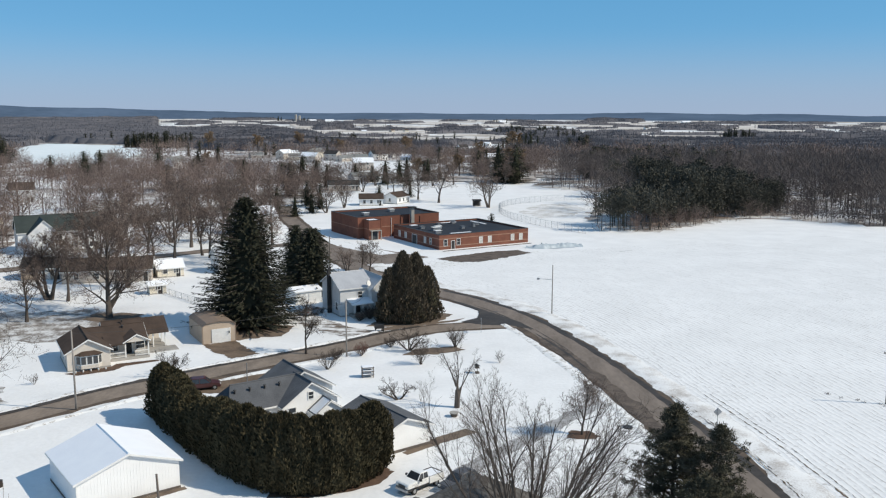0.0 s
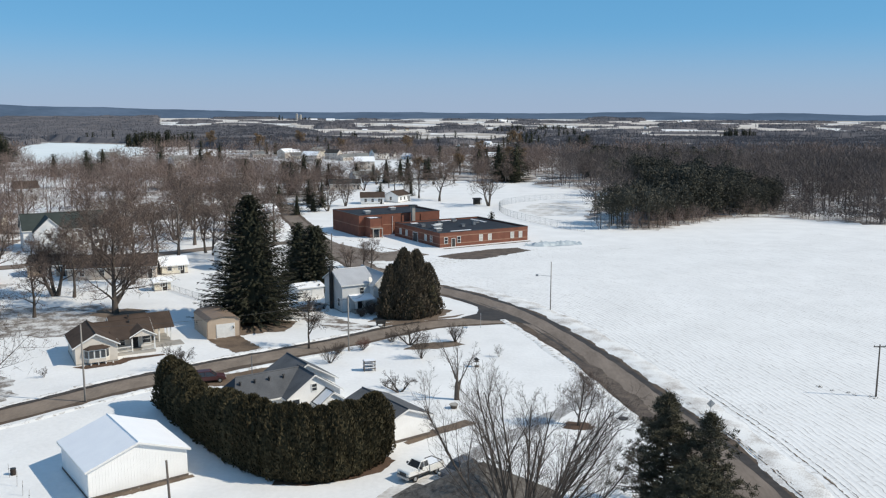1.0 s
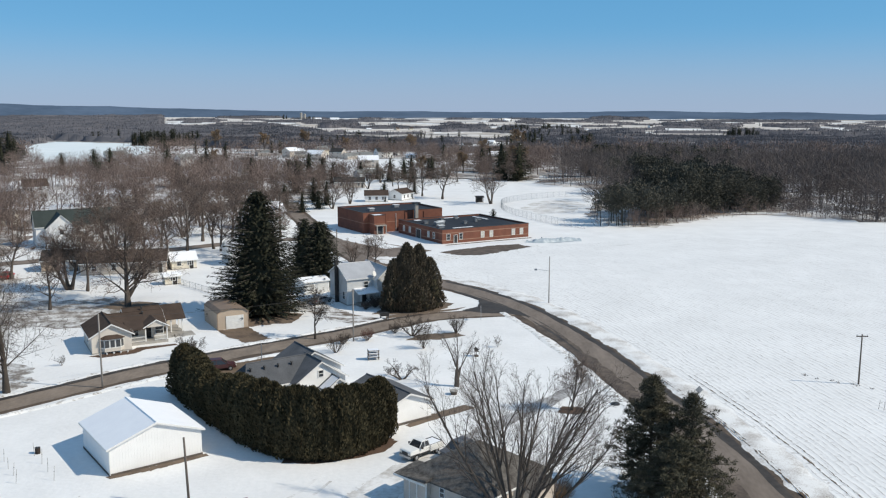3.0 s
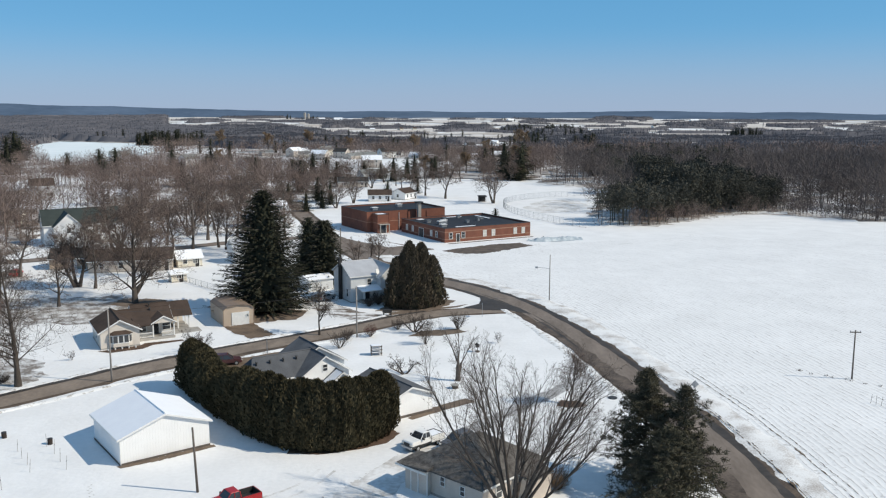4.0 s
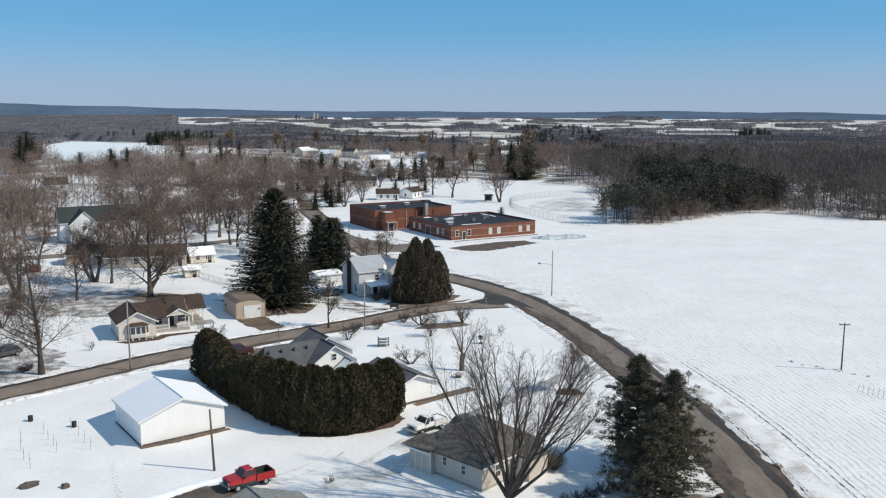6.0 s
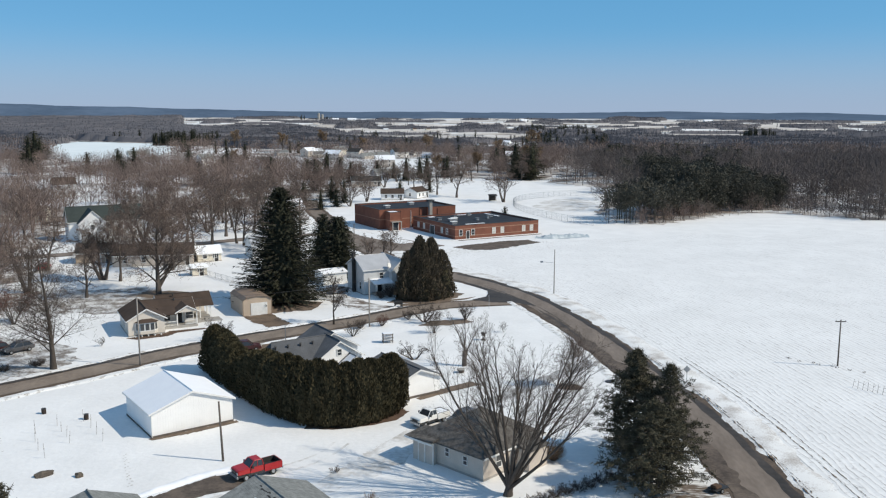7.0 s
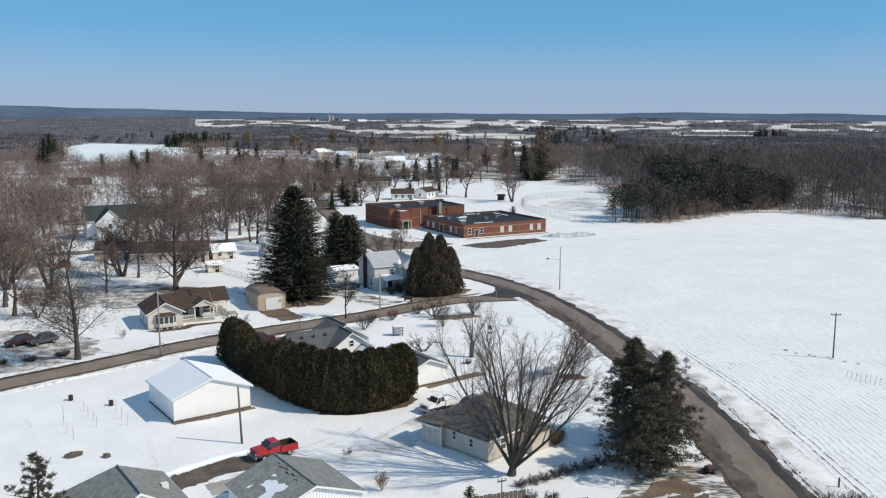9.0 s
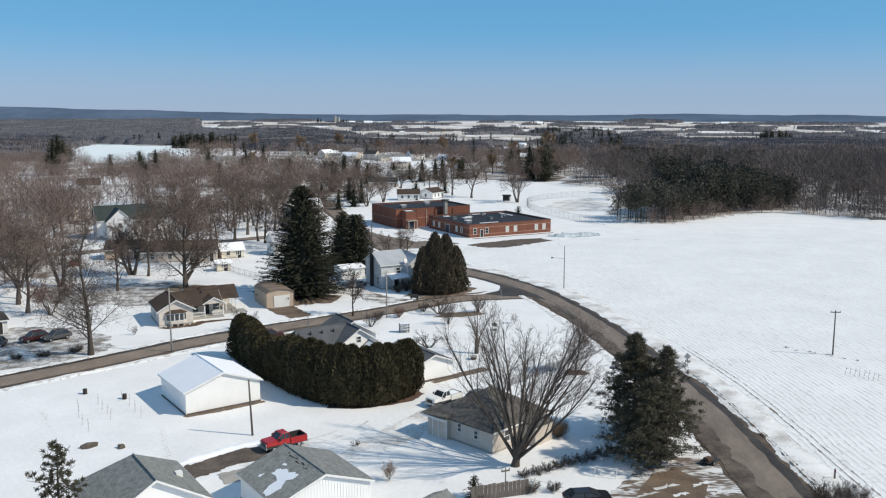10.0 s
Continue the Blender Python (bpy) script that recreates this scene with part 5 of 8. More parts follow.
def canopy(name, poly, step, seed, clear, patchy, freq, high, label, wide=1.0, spiky=7):
    """Far woodland as one rough sheet of haze-greyed crowns, down to the ground along its ragged edge."""
    r = random.Random(seed)
    xs, ys = [q[0] for q in poly], [q[1] for q in poly]
    s, at, full, cells, spikes = Shape(), {}, {}, [], []
    for j in range(int((max(ys) - min(ys)) / step) + 1):
        for i in range(int((max(xs) - min(xs)) / step) + 1):
            x, y = min(xs) + (i + 0.5) * step, min(ys) + (j + 0.5) * step
            if inside(poly, x, y) and not any(inside(c, x, y) for c in clear) and noise.noise((x * freq / wide, y * freq, seed)) + 0.22 * noise.noise((x * freq * 4, y * freq * 4, seed)) > patchy - 0.5:
                cells.append((i, j))
                for c in ((i, j), (i + 1, j), (i + 1, j + 1), (i, j + 1)):
                    full[c] = full.get(c, 0) + 1
    for i, j in cells:
        quad = []
        for c in ((i, j), (i + 1, j), (i + 1, j + 1), (i, j + 1)):
            if c not in at:
                at[c] = len(s.v)
                x, y = min(xs) + (c[0] + r.uniform(-0.42, 0.42)) * step, min(ys) + (c[1] + r.uniform(-0.42, 0.42)) * step
                h = high * 0.78 * r.uniform(0.86, 1.08) * (0.9 + 0.5 * noise.noise((x * 0.011, y * 0.011, 5)) + 0.22 * noise.noise((x * 0.03, y * 0.03, 6))) if full[c] == 4 else -0.5
                s.v.append((x, y, fall(y) + h))
                if h > 0:
                    for _ in range(spiky):
                        dx, dy = r.uniform(-1.1, 1.1) * step, r.uniform(-1.1, 1.1) * step
                        spikes.append((x + dx, y + dy, fall(y) + h * 0.2, step * r.uniform(0.03, 0.08), r.uniform(-0.15, 0.15) * h, h * r.uniform(0.7, 1.15) + 1))
            quad.append(at[c])
        s.f += [(quad[0], quad[1], quad[2]), (quad[0], quad[2], quad[3])]
    for x, y, z, w, bend, h in spikes:
        n0 = len(s.v)
        t = r.uniform(-0.6, 0.6)
        dx, dy = w * math.cos(t), w * math.sin(t)
        s.v += [(x - dx, y - dy, z), (x + dx, y + dy, z), (x + bend + dx * 0.8, y + dy, z + h * 0.7), (x + bend * 1.6, y, z + h), (x + bend - dx * 0.8, y - dy, z + h * 0.7)]
        s.f.append((n0, n0 + 1, n0 + 2, n0 + 3, n0 + 4))
    plain(name, s, CANOPY_HAZED, label, "woods", "stuff", smooth=True)


canopy("woods_lake_shore", [(-760, 1400), (-600, 1235), (-420, 1120), (-430, 1700), (-560, 1980), (-800, 2240), (-1020, 2850), (-1250, 3500), (-1300, 3680), (-3000, 3680), (-1500, 2200)], 9, 9, (), 0.0, 0.006, 13, "dense bare woods on the far lake shore", spiky=1)
canopy("woods_horizon", [(-1000, 1650), (900, 1450), (1900, 3300), (-1200, 3300)], 12, 8, (), 0.78, 0.012, 8, "far clumps of bare trees between snowy fields", 1.6, 4)


def oval(x, y, rx, ry):
    return [(x + rx * math.cos(math.tau * k / 20), y + ry * math.sin(math.tau * k / 20)) for k in range(20)]


# belts and clumps of trees between the far fields: middle, half width and depth, height
for k, (x, y, rx, ry, h) in enumerate(((-362, 2330, 48, 190, 14), (-209, 2186, 120, 70, 8), (-36, 2130, 75, 110, 11), (90, 2000, 40, 150, 13), (180, 1960, 60, 130, 12), (530, 3300, 110, 130, 12), (600, 2430, 85, 170, 12), (840, 2400, 70, 90, 11), (700, 1740, 210, 90, 12), (-860, 3350, 130, 70, 11), (-540, 2820, 150, 60, 9), (190, 1500, 110, 180, 12), (300, 2900, 150, 60, 9), (1010, 2950, 190, 70, 9), (-560, 2080, 120, 190, 12), (-420, 1650, 130, 330, 12))):
    canopy("tree_belt", oval(x, y, rx, ry), 8, 200 + k, (), 0.22, 0.02, h, "belt of bare grey-brown trees between far fields", 1.0, 5)
canopy("woods_lake_west", [(-450, 560), (-345, 650), (-405, 770), (-505, 940), (-590, 1210), (-760, 1400), (-1200, 1400), (-800, 700)], 7, 3, [LAKE], 0.05, 0.006, 10, "bare woods along the western lake shore", spiky=3)
canopy("woods_beyond_lake", [(-330, 1000), (-420, 1110), (-420, 1600), (-300, 1500), (-80, 1250), (-60, 900), (-200, 860)], 5, 6, OPEN, 0.3, 0.007, 10, "bare brown woods beyond the lake")
canopy("woods_east_beyond", [(60, 760), (560, 700), (640, 1000), (700, 1500), (60, 1500), (50, 900)], 6, 2, OPEN, 0.2, 0.006, 9, "bare brown woods stretching away")
canopy("woods_mid_belt", [(-60, 780), (60, 760), (60, 1400), (-80, 1300)], 5, 7, OPEN, 0.56, 0.012, 8, "belts of bare trees between snowy fields")


# ---- the school ----
def box_wall(parent, x0, x1, y0, y1, h, bands=(), name="wall"):
    """A brick block with a parapet and a sunk dark roof."""
    t = 0.35
    s = Shape().box(x0, y0, -0.1, x1, y1, h - 0.45)
    s.box(x0, y0, h - 0.45, x1, y0 + t, h).box(x0, y1 - t, h - 0.45, x1, y1, h).box(x0, y0 + t, h - 0.45, x0 + t, y1 - t, h).box(x1 - t, y0 + t, h - 0.45, x1, y1 - t, h)
    w = part(name, s, BRICK, parent)
    part("flat_roof", Shape().box(x0 + t + 0.01, y0 + t + 0.01, h - 0.44, x1 - t - 0.01, y1 - t - 0.01, h - 0.36), ROOF_BLACK, parent, "black membrane roof, swept bare")
    c = Shape()
    for a in ((x0 - 0.06, y0 - 0.06, x1 + 0.06, y0 + t + 0.03), (x0 - 0.06, y1 - t - 0.03, x1 + 0.06, y1 + 0.06), (x0 - 0.06, y0 + t + 0.03, x0 + t + 0.03, y1 - t - 0.03), (x1 - t - 0.03, y0 + t + 0.03, x1 + 0.06, y1 - t - 0.03)):
        c.box(a[0], a[1], h + 0.004, a[2], a[3], h + 0.1)
    part("coping", c, DARK_METAL, parent)
    for z in bands:
        b = Shape()
        g = 0.012
        b.box(x0 - g, y0 - g, z, x1 + g, y0, z + 0.22).box(x0 - g, y1, z, x1 + g, y1 + g, z + 0.22).box(x0 - g, y0, z, x0, y1, z + 0.22).box(x1, y0, z, x1 + g, y1, z + 0.22)
        part("brick_band", b, BRICK_BAND, w)
    return w


def roof_unit(parent, x, y, z, w, d, h):
    u = part("roof_unit", Shape().box(x - w / 2, y - d / 2, z, x + w / 2, y + d / 2, z + h), STEEL, parent, "grey rooftop air unit")
    part("unit_hood", Shape().box(x - w / 2 - 0.15, y - d / 2 - 0.15, z + h, x + w / 2 + 0.15, y + d / 2 + 0.15, z + h + 0.12), PLASTIC_GREY if w < 1.5 else TRIM, u)


school = thing("school", "single-storey red brick school with black flat roofs", "school", pose(-9.5, 229.9, 0, 0, 0, 32.5))
box_wall(school, 0, 28.7, 0, 25.8, 3.9, (2.75, 0.75))
box_wall(school, -9.8, 17, 29.2, 48, 6.1, (2.9,), "gym_wall")
box_wall(school, -8.0, -4.4, 25.6, 29.16, 5.5, (2.9,), "entrance_wall")
box_wall(school, 3.2, 13, 25.84, 29.16, 3.0, (), "link_wall")
part("entrance_snow", Shape().box(-7.5, 26.1, 5.16, -4.9, 28.7, 5.56), ROOF_SNOW, school)
for x in (1.9, 5.9, 13.0, 15.9, 23.4, 26.2):
    window(school, x, -0.01, 1.0, -90, 1.0, 1.6, pane_mat=BLIND if x > 12 else GLASS)
door(school, 4.2, -0.01, 0, -90, 1.0, 2.2, DARK_METAL)
for y in (4.6, 7.6, 18.6, 22.2):
    window(school, -0.01, y, 1.05, 180, 1.0, 1.5, pane_mat=BLIND if y > 7 else GLASS)
door(school, -0.01, 13.4, 0, 180, 2.6, 2.5, DARK_METAL, "double_door")
door(school, -6.2, 25.59, 0, -90, 1.9, 2.4, GLASS, "glass_door")
part("entrance_canopy", Shape().box(-7.8, 24.4, 2.55, -4.5, 25.58, 2.75), CONCRETE, school)
for x in (-7.6, -4.7):
    part("canopy_post", Shape().box(x - 0.12, 24.41, 0, x + 0.12, 24.62, 2.55), CONCRETE, school)
for x in (-2.4, 4.2, 10.6):
    part("pilaster", Shape().box(x - 0.22, 28.98, -0.1, x + 0.22, 29.19, 5.5), BRICK, school)
for x in (-3.9, 0.9):
    part("downpipe", Shape().tube((x, 29.08, 0), (x, 29.08, 5.4), 0.07, 0.07, 6), TRIM, school)
part("vent_tower", Shape().box(6.7, 27.5, 2.9, 7.7, 28.5, 8.2), CONCRETE, school, "pale vent tower with a dark cap")
part("vent_cap", Shape().box(6.2, 27.0, 8.2, 8.2, 29.0, 8.5), DARK_METAL, school)
for q in ((-4, 36, 1.6, 1.4, 0.7), (7, 41, 1.6, 1.4, 0.7)):
    roof_unit(school, q[0], q[1], 5.74, *q[2:])
for q in ((3.0, 6.0, 1.6, 1.2, 0.7), (5.4, 11.0, 2.4, 1.2, 0.9), (4.0, 16.5, 1.2, 1.2, 0.6), (7.5, 13.5, 1.8, 1.0, 0.8), (14, 11, 0.9, 0.9, 0.6), (19, 13, 0.7, 0.7, 0.9), (22, 16, 1.0, 0.9, 0.5), (12, 21, 0.9, 0.9, 0.5), (17.5, 22, 1.0, 1.0, 0.8)):
    roof_unit(school, q[0], q[1], 3.54, *q[2:])
for k, (x, y, w, d) in enumerate(((9, 4, 6.5, 0.7), (17, 24.4, 6, 0.8), (25, 20, 0.7, 8), (5.4, 24, 2.0, 1.6))):
    part("roof_snow", Shape().box(x - w / 2, y - d / 2, 3.54, x + w / 2, y + d / 2, 3.62), ROOF_SNOW, school)

# ---- white steel shed ----
shed = thing("steel_shed", "white ribbed steel shed with a snowy gable roof", "shed", pose(-36.9, 76.2, 0, 0, 0, 39.2))
block(shed, 0, 9.6, 0, 9.3, 2.85, 4.55, METAL_WHITE, ROOF_SNOW, "y", over=0.3, thick=0.12, foot=False)
ribs = Shape()
for k in range(32):
    x = 0.15 + k * 0.3
    top = 2.85 + 1.6 * (1 - abs(x - 4.8) / 4.8) - 0.1
    ribs.box(x - 0.02, -0.014, 0.12, x + 0.02, 0.0, top)
part("rib_panel", ribs, METAL_WHITE, shed)
ribs = Shape()
for k in range(31):
    y = 0.15 + k * 0.3
    ribs.box(-0.014, y - 0.02, 0.12, 0, y + 0.02, 2.7)
part("rib_panel", ribs, METAL_WHITE, shed)
part("skirt_board", Shape().box(-0.05, -0.06, -0.05, 9.65, -0.036, 0.22).box(-0.06, -0.05, -0.05, -0.036, 9.3, 0.22), POLE, shed, "brown weathered skirt board")
part("downspout", Shape().tube((0.02, -0.07, 0.1), (0.02, -0.07, 2.7), 0.05, 0.05, 6), TRIM, shed)

# ---- beige ranch house with a brown roof ----
ranch = thing("ranch_house", "ivory bungalow with brown shingle roofs and white porches", "house", pose(-57.5, 119.1, 0, 0, 0, 31.5))
block(ranch, 0, 5.7, 0, 8.6, 2.7, 4.3, IVORY, SHINGLE_BROWN, "y", over=0.4)
block(ranch, 3.2, 11.4, 4.6, 10.0, 2.6, 4.1, IVORY, SHINGLE_BROWN, "x", over=0.4)
block(ranch, 6.4, 11.6, 7.5, 12.9, 2.5, 4.15, IVORY, SHINGLE_BROWN, "x", over=0.4)
# open carport under the same roof
carport = part("carport", Shape().box(11.65, 7.5, -0.05, 15.2, 12.9, 0.12), CONCRETE, ranch)
for quad in ([(12.01, 7.1, 2.456), (15.5, 7.1, 2.456), (15.5, 10.2, 4.35), (12.01, 10.2, 4.35)], [(15.5, 13.3, 2.456), (12.01, 13.3, 2.456), (12.01, 10.2, 4.35), (15.5, 10.2, 4.35)]):
    part("carport_roof", Shape().plate(quad, 0.16), SHINGLE_BROWN, carport)
part("carport_gable", Shape().add([(x, y, z) for x in (15.0, 15.14) for y, z in ((7.5, 2.45), (12.9, 2.45), (10.2, 4.1))], [(2, 1, 0), (3, 4, 5), (0, 1, 4, 3), (1, 2, 5, 4), (2, 0, 3, 5)]), IVORY, carport)
part("back_wall", Shape().box(11.65, 12.75, 0.12, 15.1, 12.88, 2.4), IVORY, carport)
for x, y in ((13.2, 7.56), (15.0, 7.56), (15.0, 10.2)):
    part("carport_post", Shape().box(x - 0.09, y - 0.09, 0.12, x + 0.09, y + 0.09, 2.44), TRIM, carport)
# porch gable with posts and rail
porch = part("porch", Shape().box(5.74, 2.3, -0.05, 11.6, 4.56, 0.45), CONCRETE, ranch)
for quad in ([(7.9, 1.9, 2.7), (9.8, 1.9, 3.8), (9.8, 6.4, 3.8), (7.9, 6.4, 2.7)], [(9.8, 1.9, 3.8), (11.7, 1.9, 2.7), (11.7, 6.4, 2.7), (9.8, 6.4, 3.8)]):
    part("porch_roof", Shape().plate(quad, 0.16), SHINGLE_BROWN, porch)
part("porch_roof", Shape().plate([(5.5, 1.95, 2.62), (8.2, 1.95, 2.62), (8.2, 5.6, 3.3), (5.5, 5.6, 3.3)], 0.15), SHINGLE_BROWN, porch)
part("porch_gable", Shape().extrude([(8.2, 2.7), (11.4, 2.7), (9.8, 3.6)], 2.05, 2.2), IVORY, porch)
part("gable_trim", Shape().plate([(7.8, 1.86, 2.76), (9.8, 1.86, 3.87), (9.8, 1.9, 3.87), (7.8, 1.9, 2.76)], 0.2).plate([(9.8, 1.86, 3.87), (11.8, 1.86, 2.76), (11.8, 1.9, 2.76), (9.8, 1.9, 3.87)], 0.2), TRIM, porch)
for x in (6.0, 8.2, 11.45):
    part("porch_post", Shape().box(x - 0.09, 2.25, 0.45, x + 0.09, 2.43, 2.72), TRIM, porch)
for x0, x1 in ((6.1, 8.1), (9.5, 11.35)):
    r = Shape().box(x0, 2.29, 1.2, x1, 2.37, 1.3).box(x0, 2.29, 0.55, x1, 2.37, 0.63)
    for k in range(int((x1 - x0) / 0.16)):
        r.box(x0 + 0.08 + k * 0.16, 2.31, 0.63, x0 + 0.12 + k * 0.16, 2.35, 1.2)
    part("porch_rail", r, TRIM, porch)
part("concrete_pad", Shape().box(11.65, 4.6, -0.05, 16.4, 7.44, 0.08), CONCRETE, ranch)
# bay window
bay = part("bay_window", Shape().slab([(1.1, 0.0), (1.7, -0.75), (4.0, -0.75), (4.6, 0.0)], 0.35, 0.85), IVORY, ranch)
part("bay_frame", Shape().slab([(1.12, 0), (1.72, -0.72), (3.98, -0.72), (4.58, 0)], 0.86, 2.2), TRIM, bay)
for x in (2.05, 2.85, 3.65):
    part("pane", Shape().box(x - 0.3, -0.76, 1.0, x + 0.3, -0.722, 2.05), GLASS, bay)
part("pane", Shape().box(-0.3, -0.02, 1.0, 0.3, 0.02, 2.05, math.atan2(-0.72, 0.6), (1.40, -0.375, 0)), GLASS, bay)
part("pane", Shape().box(-0.3, -0.02, 1.0, 0.3, 0.02, 2.05, math.atan2(0.72, 0.6), (4.30, -0.375, 0)), GLASS, bay)
part("bay_roof", Shape().add([(0.9, 0, 2.24), (1.6, -0.95, 2.24), (4.1, -0.95, 2.24), (4.8, 0, 2.24), (2.0, 0, 2.72), (3.7, 0, 2.72)], [(0, 1, 4), (1, 2, 5, 4), (2, 3, 5), (3, 2, 1, 0), (0, 4, 5, 3)]), SHINGLE_BROWN, bay)
for x in (0.9, 1.9, 2.9, 3.9, 4.9):
    part("foundation_light", Shape().tube((x, -0.95, -0.02), (x, -0.95, 0.3), 0.1, 0.12, 6), TRIM, ranch)
window(ranch, 6.9, 4.59, 1.0, -90, 1.2, 1.2)
door(ranch, 9.0, 4.59, 0.45, -90, 0.95, 2.05, SHINGLE_DARK)
window(ranch, 10.7, 4.59, 1.0, -90, 1.2, 1.2)
window(ranch, -0.01, 4.0, 1.0, 180, 1.0, 1.1)
roof_vent(ranch, 8.6, 6.6, 4.0)
roof_vent(ranch, 9.0, 9.4, 4.2)

# ---- tan garage ----
tan = thing("garage", "tan steel garage with a white overhead door", "garage", pose(-43.1, 134.3, 0, 0, 0, 32))
s = Shape()
outline = [(0, -0.05), (5.3, -0.05), (5.3, 2.75), (4.6, 3.25), (2.65, 3.5), (0.7, 3.25), (0, 2.75)]
part("wall", s.extrude(outline, 0, 8.0), TAN, tan)
for a, b in zip(outline[2:6], outline[3:7]):
    q = [(a[0], -0.25, a[1] + 0.12), (a[0], 8.25, a[1] + 0.12), (b[0], 8.25, b[1] + 0.12), (b[0], -0.25, b[1] + 0.12)]
    part("roof_slope", Shape().plate(q, 0.1), TAN_ROOF, tan)
door(tan, 2.95, -0.01, 0, -90, 2.8, 2.15, TRIM, "overhead_door", 4)
part("corner_trim", Shape().box(-0.03, -0.03, 0, 0.1, 0.0, 2.75), TAN_ROOF, tan)
part("corner_trim", Shape().box(5.2, -0.03, 0, 5.33, 0.0, 2.75), TAN_ROOF, tan)

# ---- white house behind the hedge ----
white = thing("white_house", "white sided house with grey shingle roofs", "house", pose(-23.0, 100.7, 0, 0, 0, 36))
block(white, -7.4, 2.0, -1.9, 3.3, 3.1, 5.2, WHITE, SHINGLE_GREY, "x", over=0.35, hip0=1.0)
block(white, -1.6, 5.2, -3.2, 1.0, 3.0, 5.25, WHITE, SHINGLE_GREY, "y", over=0.35)
block(white, -1.2, 6.5, 0.6, 6.0, 3.2, 5.45, WHITE, SHINGLE_GREY, "y", over=0.35)
block(white, -10.4, -7.8, -1.0, 2.4, 1.9, 2.5, WHITE, ROOF_SNOW, "y", over=0.25)
block(white, 1.6, 5.0, -5.0, -3.0, 2.1, 3.3, WHITE, SHINGLE_GREY, "y", over=0.3)
part("porch_snow", Shape().plate([(3.25, -5.2, 3.52), (3.25, -3.6, 3.52), (1.4, -3.6, 2.22), (1.4, -5.2, 2.22)], 0.07), ROOF_SNOW, white)
part("porch_snow", Shape().plate([(3.35, -5.2, 3.52), (5.2, -5.2, 2.22), (5.2, -3.6, 2.22), (3.35, -3.6, 3.52)], 0.07), ROOF_SNOW, white)
for x in (-6.2, -4.4, -2.6, -0.8):
    roof_vent(white, x, -0.3, 4.75)
window(white, 1.8, -3.21, 3.4, -90, 0.6, 0.8)
window(white, -0.6, -3.21, 1.5, -90, 0.9, 1.2)
for x in (-3.2, -4.1):
    window(white, x, -1.91, 1.4, -90, 0.7, 1.1)
window(white, 5.21, -1.2, 1.4, 0, 0.9, 1.2)
window(white, 6.41, 3.4, 1.6, 0, 1.0, 1.0)
part("vent_pipe", Shape().tube((-3.4, 3.0, 3.2), (-3.4, 3.0, 7.0), 0.05, 0.05, 6), STEEL, white)

wgar = thing("white_garage", "white detached garage with a grey shingle roof", "garage", pose(-8.2, 92.4, 0, 0, 0, -51))
block(wgar, -8.8, 0, -3.2, 3.2, 2.3, 3.55, WHITE, SHINGLE_GREY, "x", over=0.4)
roof_vent(wgar, -2.5, -1.2, 3.2)
part("skirt_board", Shape().box(0.0, -3.2, -0.05, 0.06, 3.2, 0.3), POLE, wgar)

# ---- beige cottage under the big bare tree ----
cot = thing("cottage", "small beige sided cottage with a dark worn shingle roof", "house", pose(0.1, 66.6, 0, 0, 0, -40.5))
block(cot, -9.2, 0, 0.3, 9.6, 2.6, 5.2, BEIGE, SHINGLE_WORN, "y", over=0.4, hip0=4.3, hip1=4.3)
part("wall", Shape().box(-9.3, -0.3, -0.05, -6.4, 0.26, 2.35), BEIGE, cot)
lean = part("lean_to_roof", Shape().plate([(-10.2, -0.75, 2.45), (-6.1, -0.75, 2.72), (-6.1, 2.4, 3.15), (-10.2, 2.4, 2.75)], 0.14), SHINGLE_WORN, cot)
part("fascia", Shape().box(-10.2, -0.8, 2.28, -6.1, -0.76, 2.46), TRIM, lean)
part("corner_board", Shape().box(-6.42, -0.33, 0.0, -6.3, -0.28, 2.35), TRIM, cot)
window(cot, -4.9, 0.29, 1.3, -90, 0.5, 0.85, bar=0.06)
window(cot, -2.4, 0.29, 1.1, -90, 0.5, 0.85, bar=0.06)
door(cot, -8.0, -0.31, 0, -90, 0.85, 2.0, BEIGE)
window(cot, 0.01, 2.6, 0.9, 0, 0.8, 1.2)
window(cot, 0.01, 6.2, 0.9, 0, 0.8, 1.2)
part("porch_wall", Shape().box(0.02, 5.2, 0.0, 1.9, 8.2, 2.2), BEIGE, cot)
part("porch_roof", Shape().plate([(-0.1, 5.0, 2.75), (2.1, 5.0, 2.35), (2.1, 8.4, 2.35), (-0.1, 8.4, 2.75)], 0.12), SHINGLE_WORN, cot)

# ---- grey-roofed garage and house nearest the camera ----
ggar = thing("grey_garage", "white ribbed garage with a weathered grey roof and melting snow", "garage", pose(-14.5, 50.7, 0, 0, 0, -51))
block(ggar, -8.2, 0, -4.7, 4.7, 2.45, 4.15, METAL_WHITE, SHINGLE_OLD, "x", over=0.3)
ribs = Shape()
for k in range(32):
    y = -4.56 + k * 0.294
    ribs.box(0.0, y - 0.025, 0.1, 0.035, y + 0.025, 2.45 + 1.6 * (1 - abs(y) / 4.7) - 0.1)
part("rib_panel", ribs, METAL_WHITE, ggar)
door(ggar, 0.02, -1.9, 0, 0, 1.0, 2.05, GREY_PAINT)
sl = -1.7 / 4.7
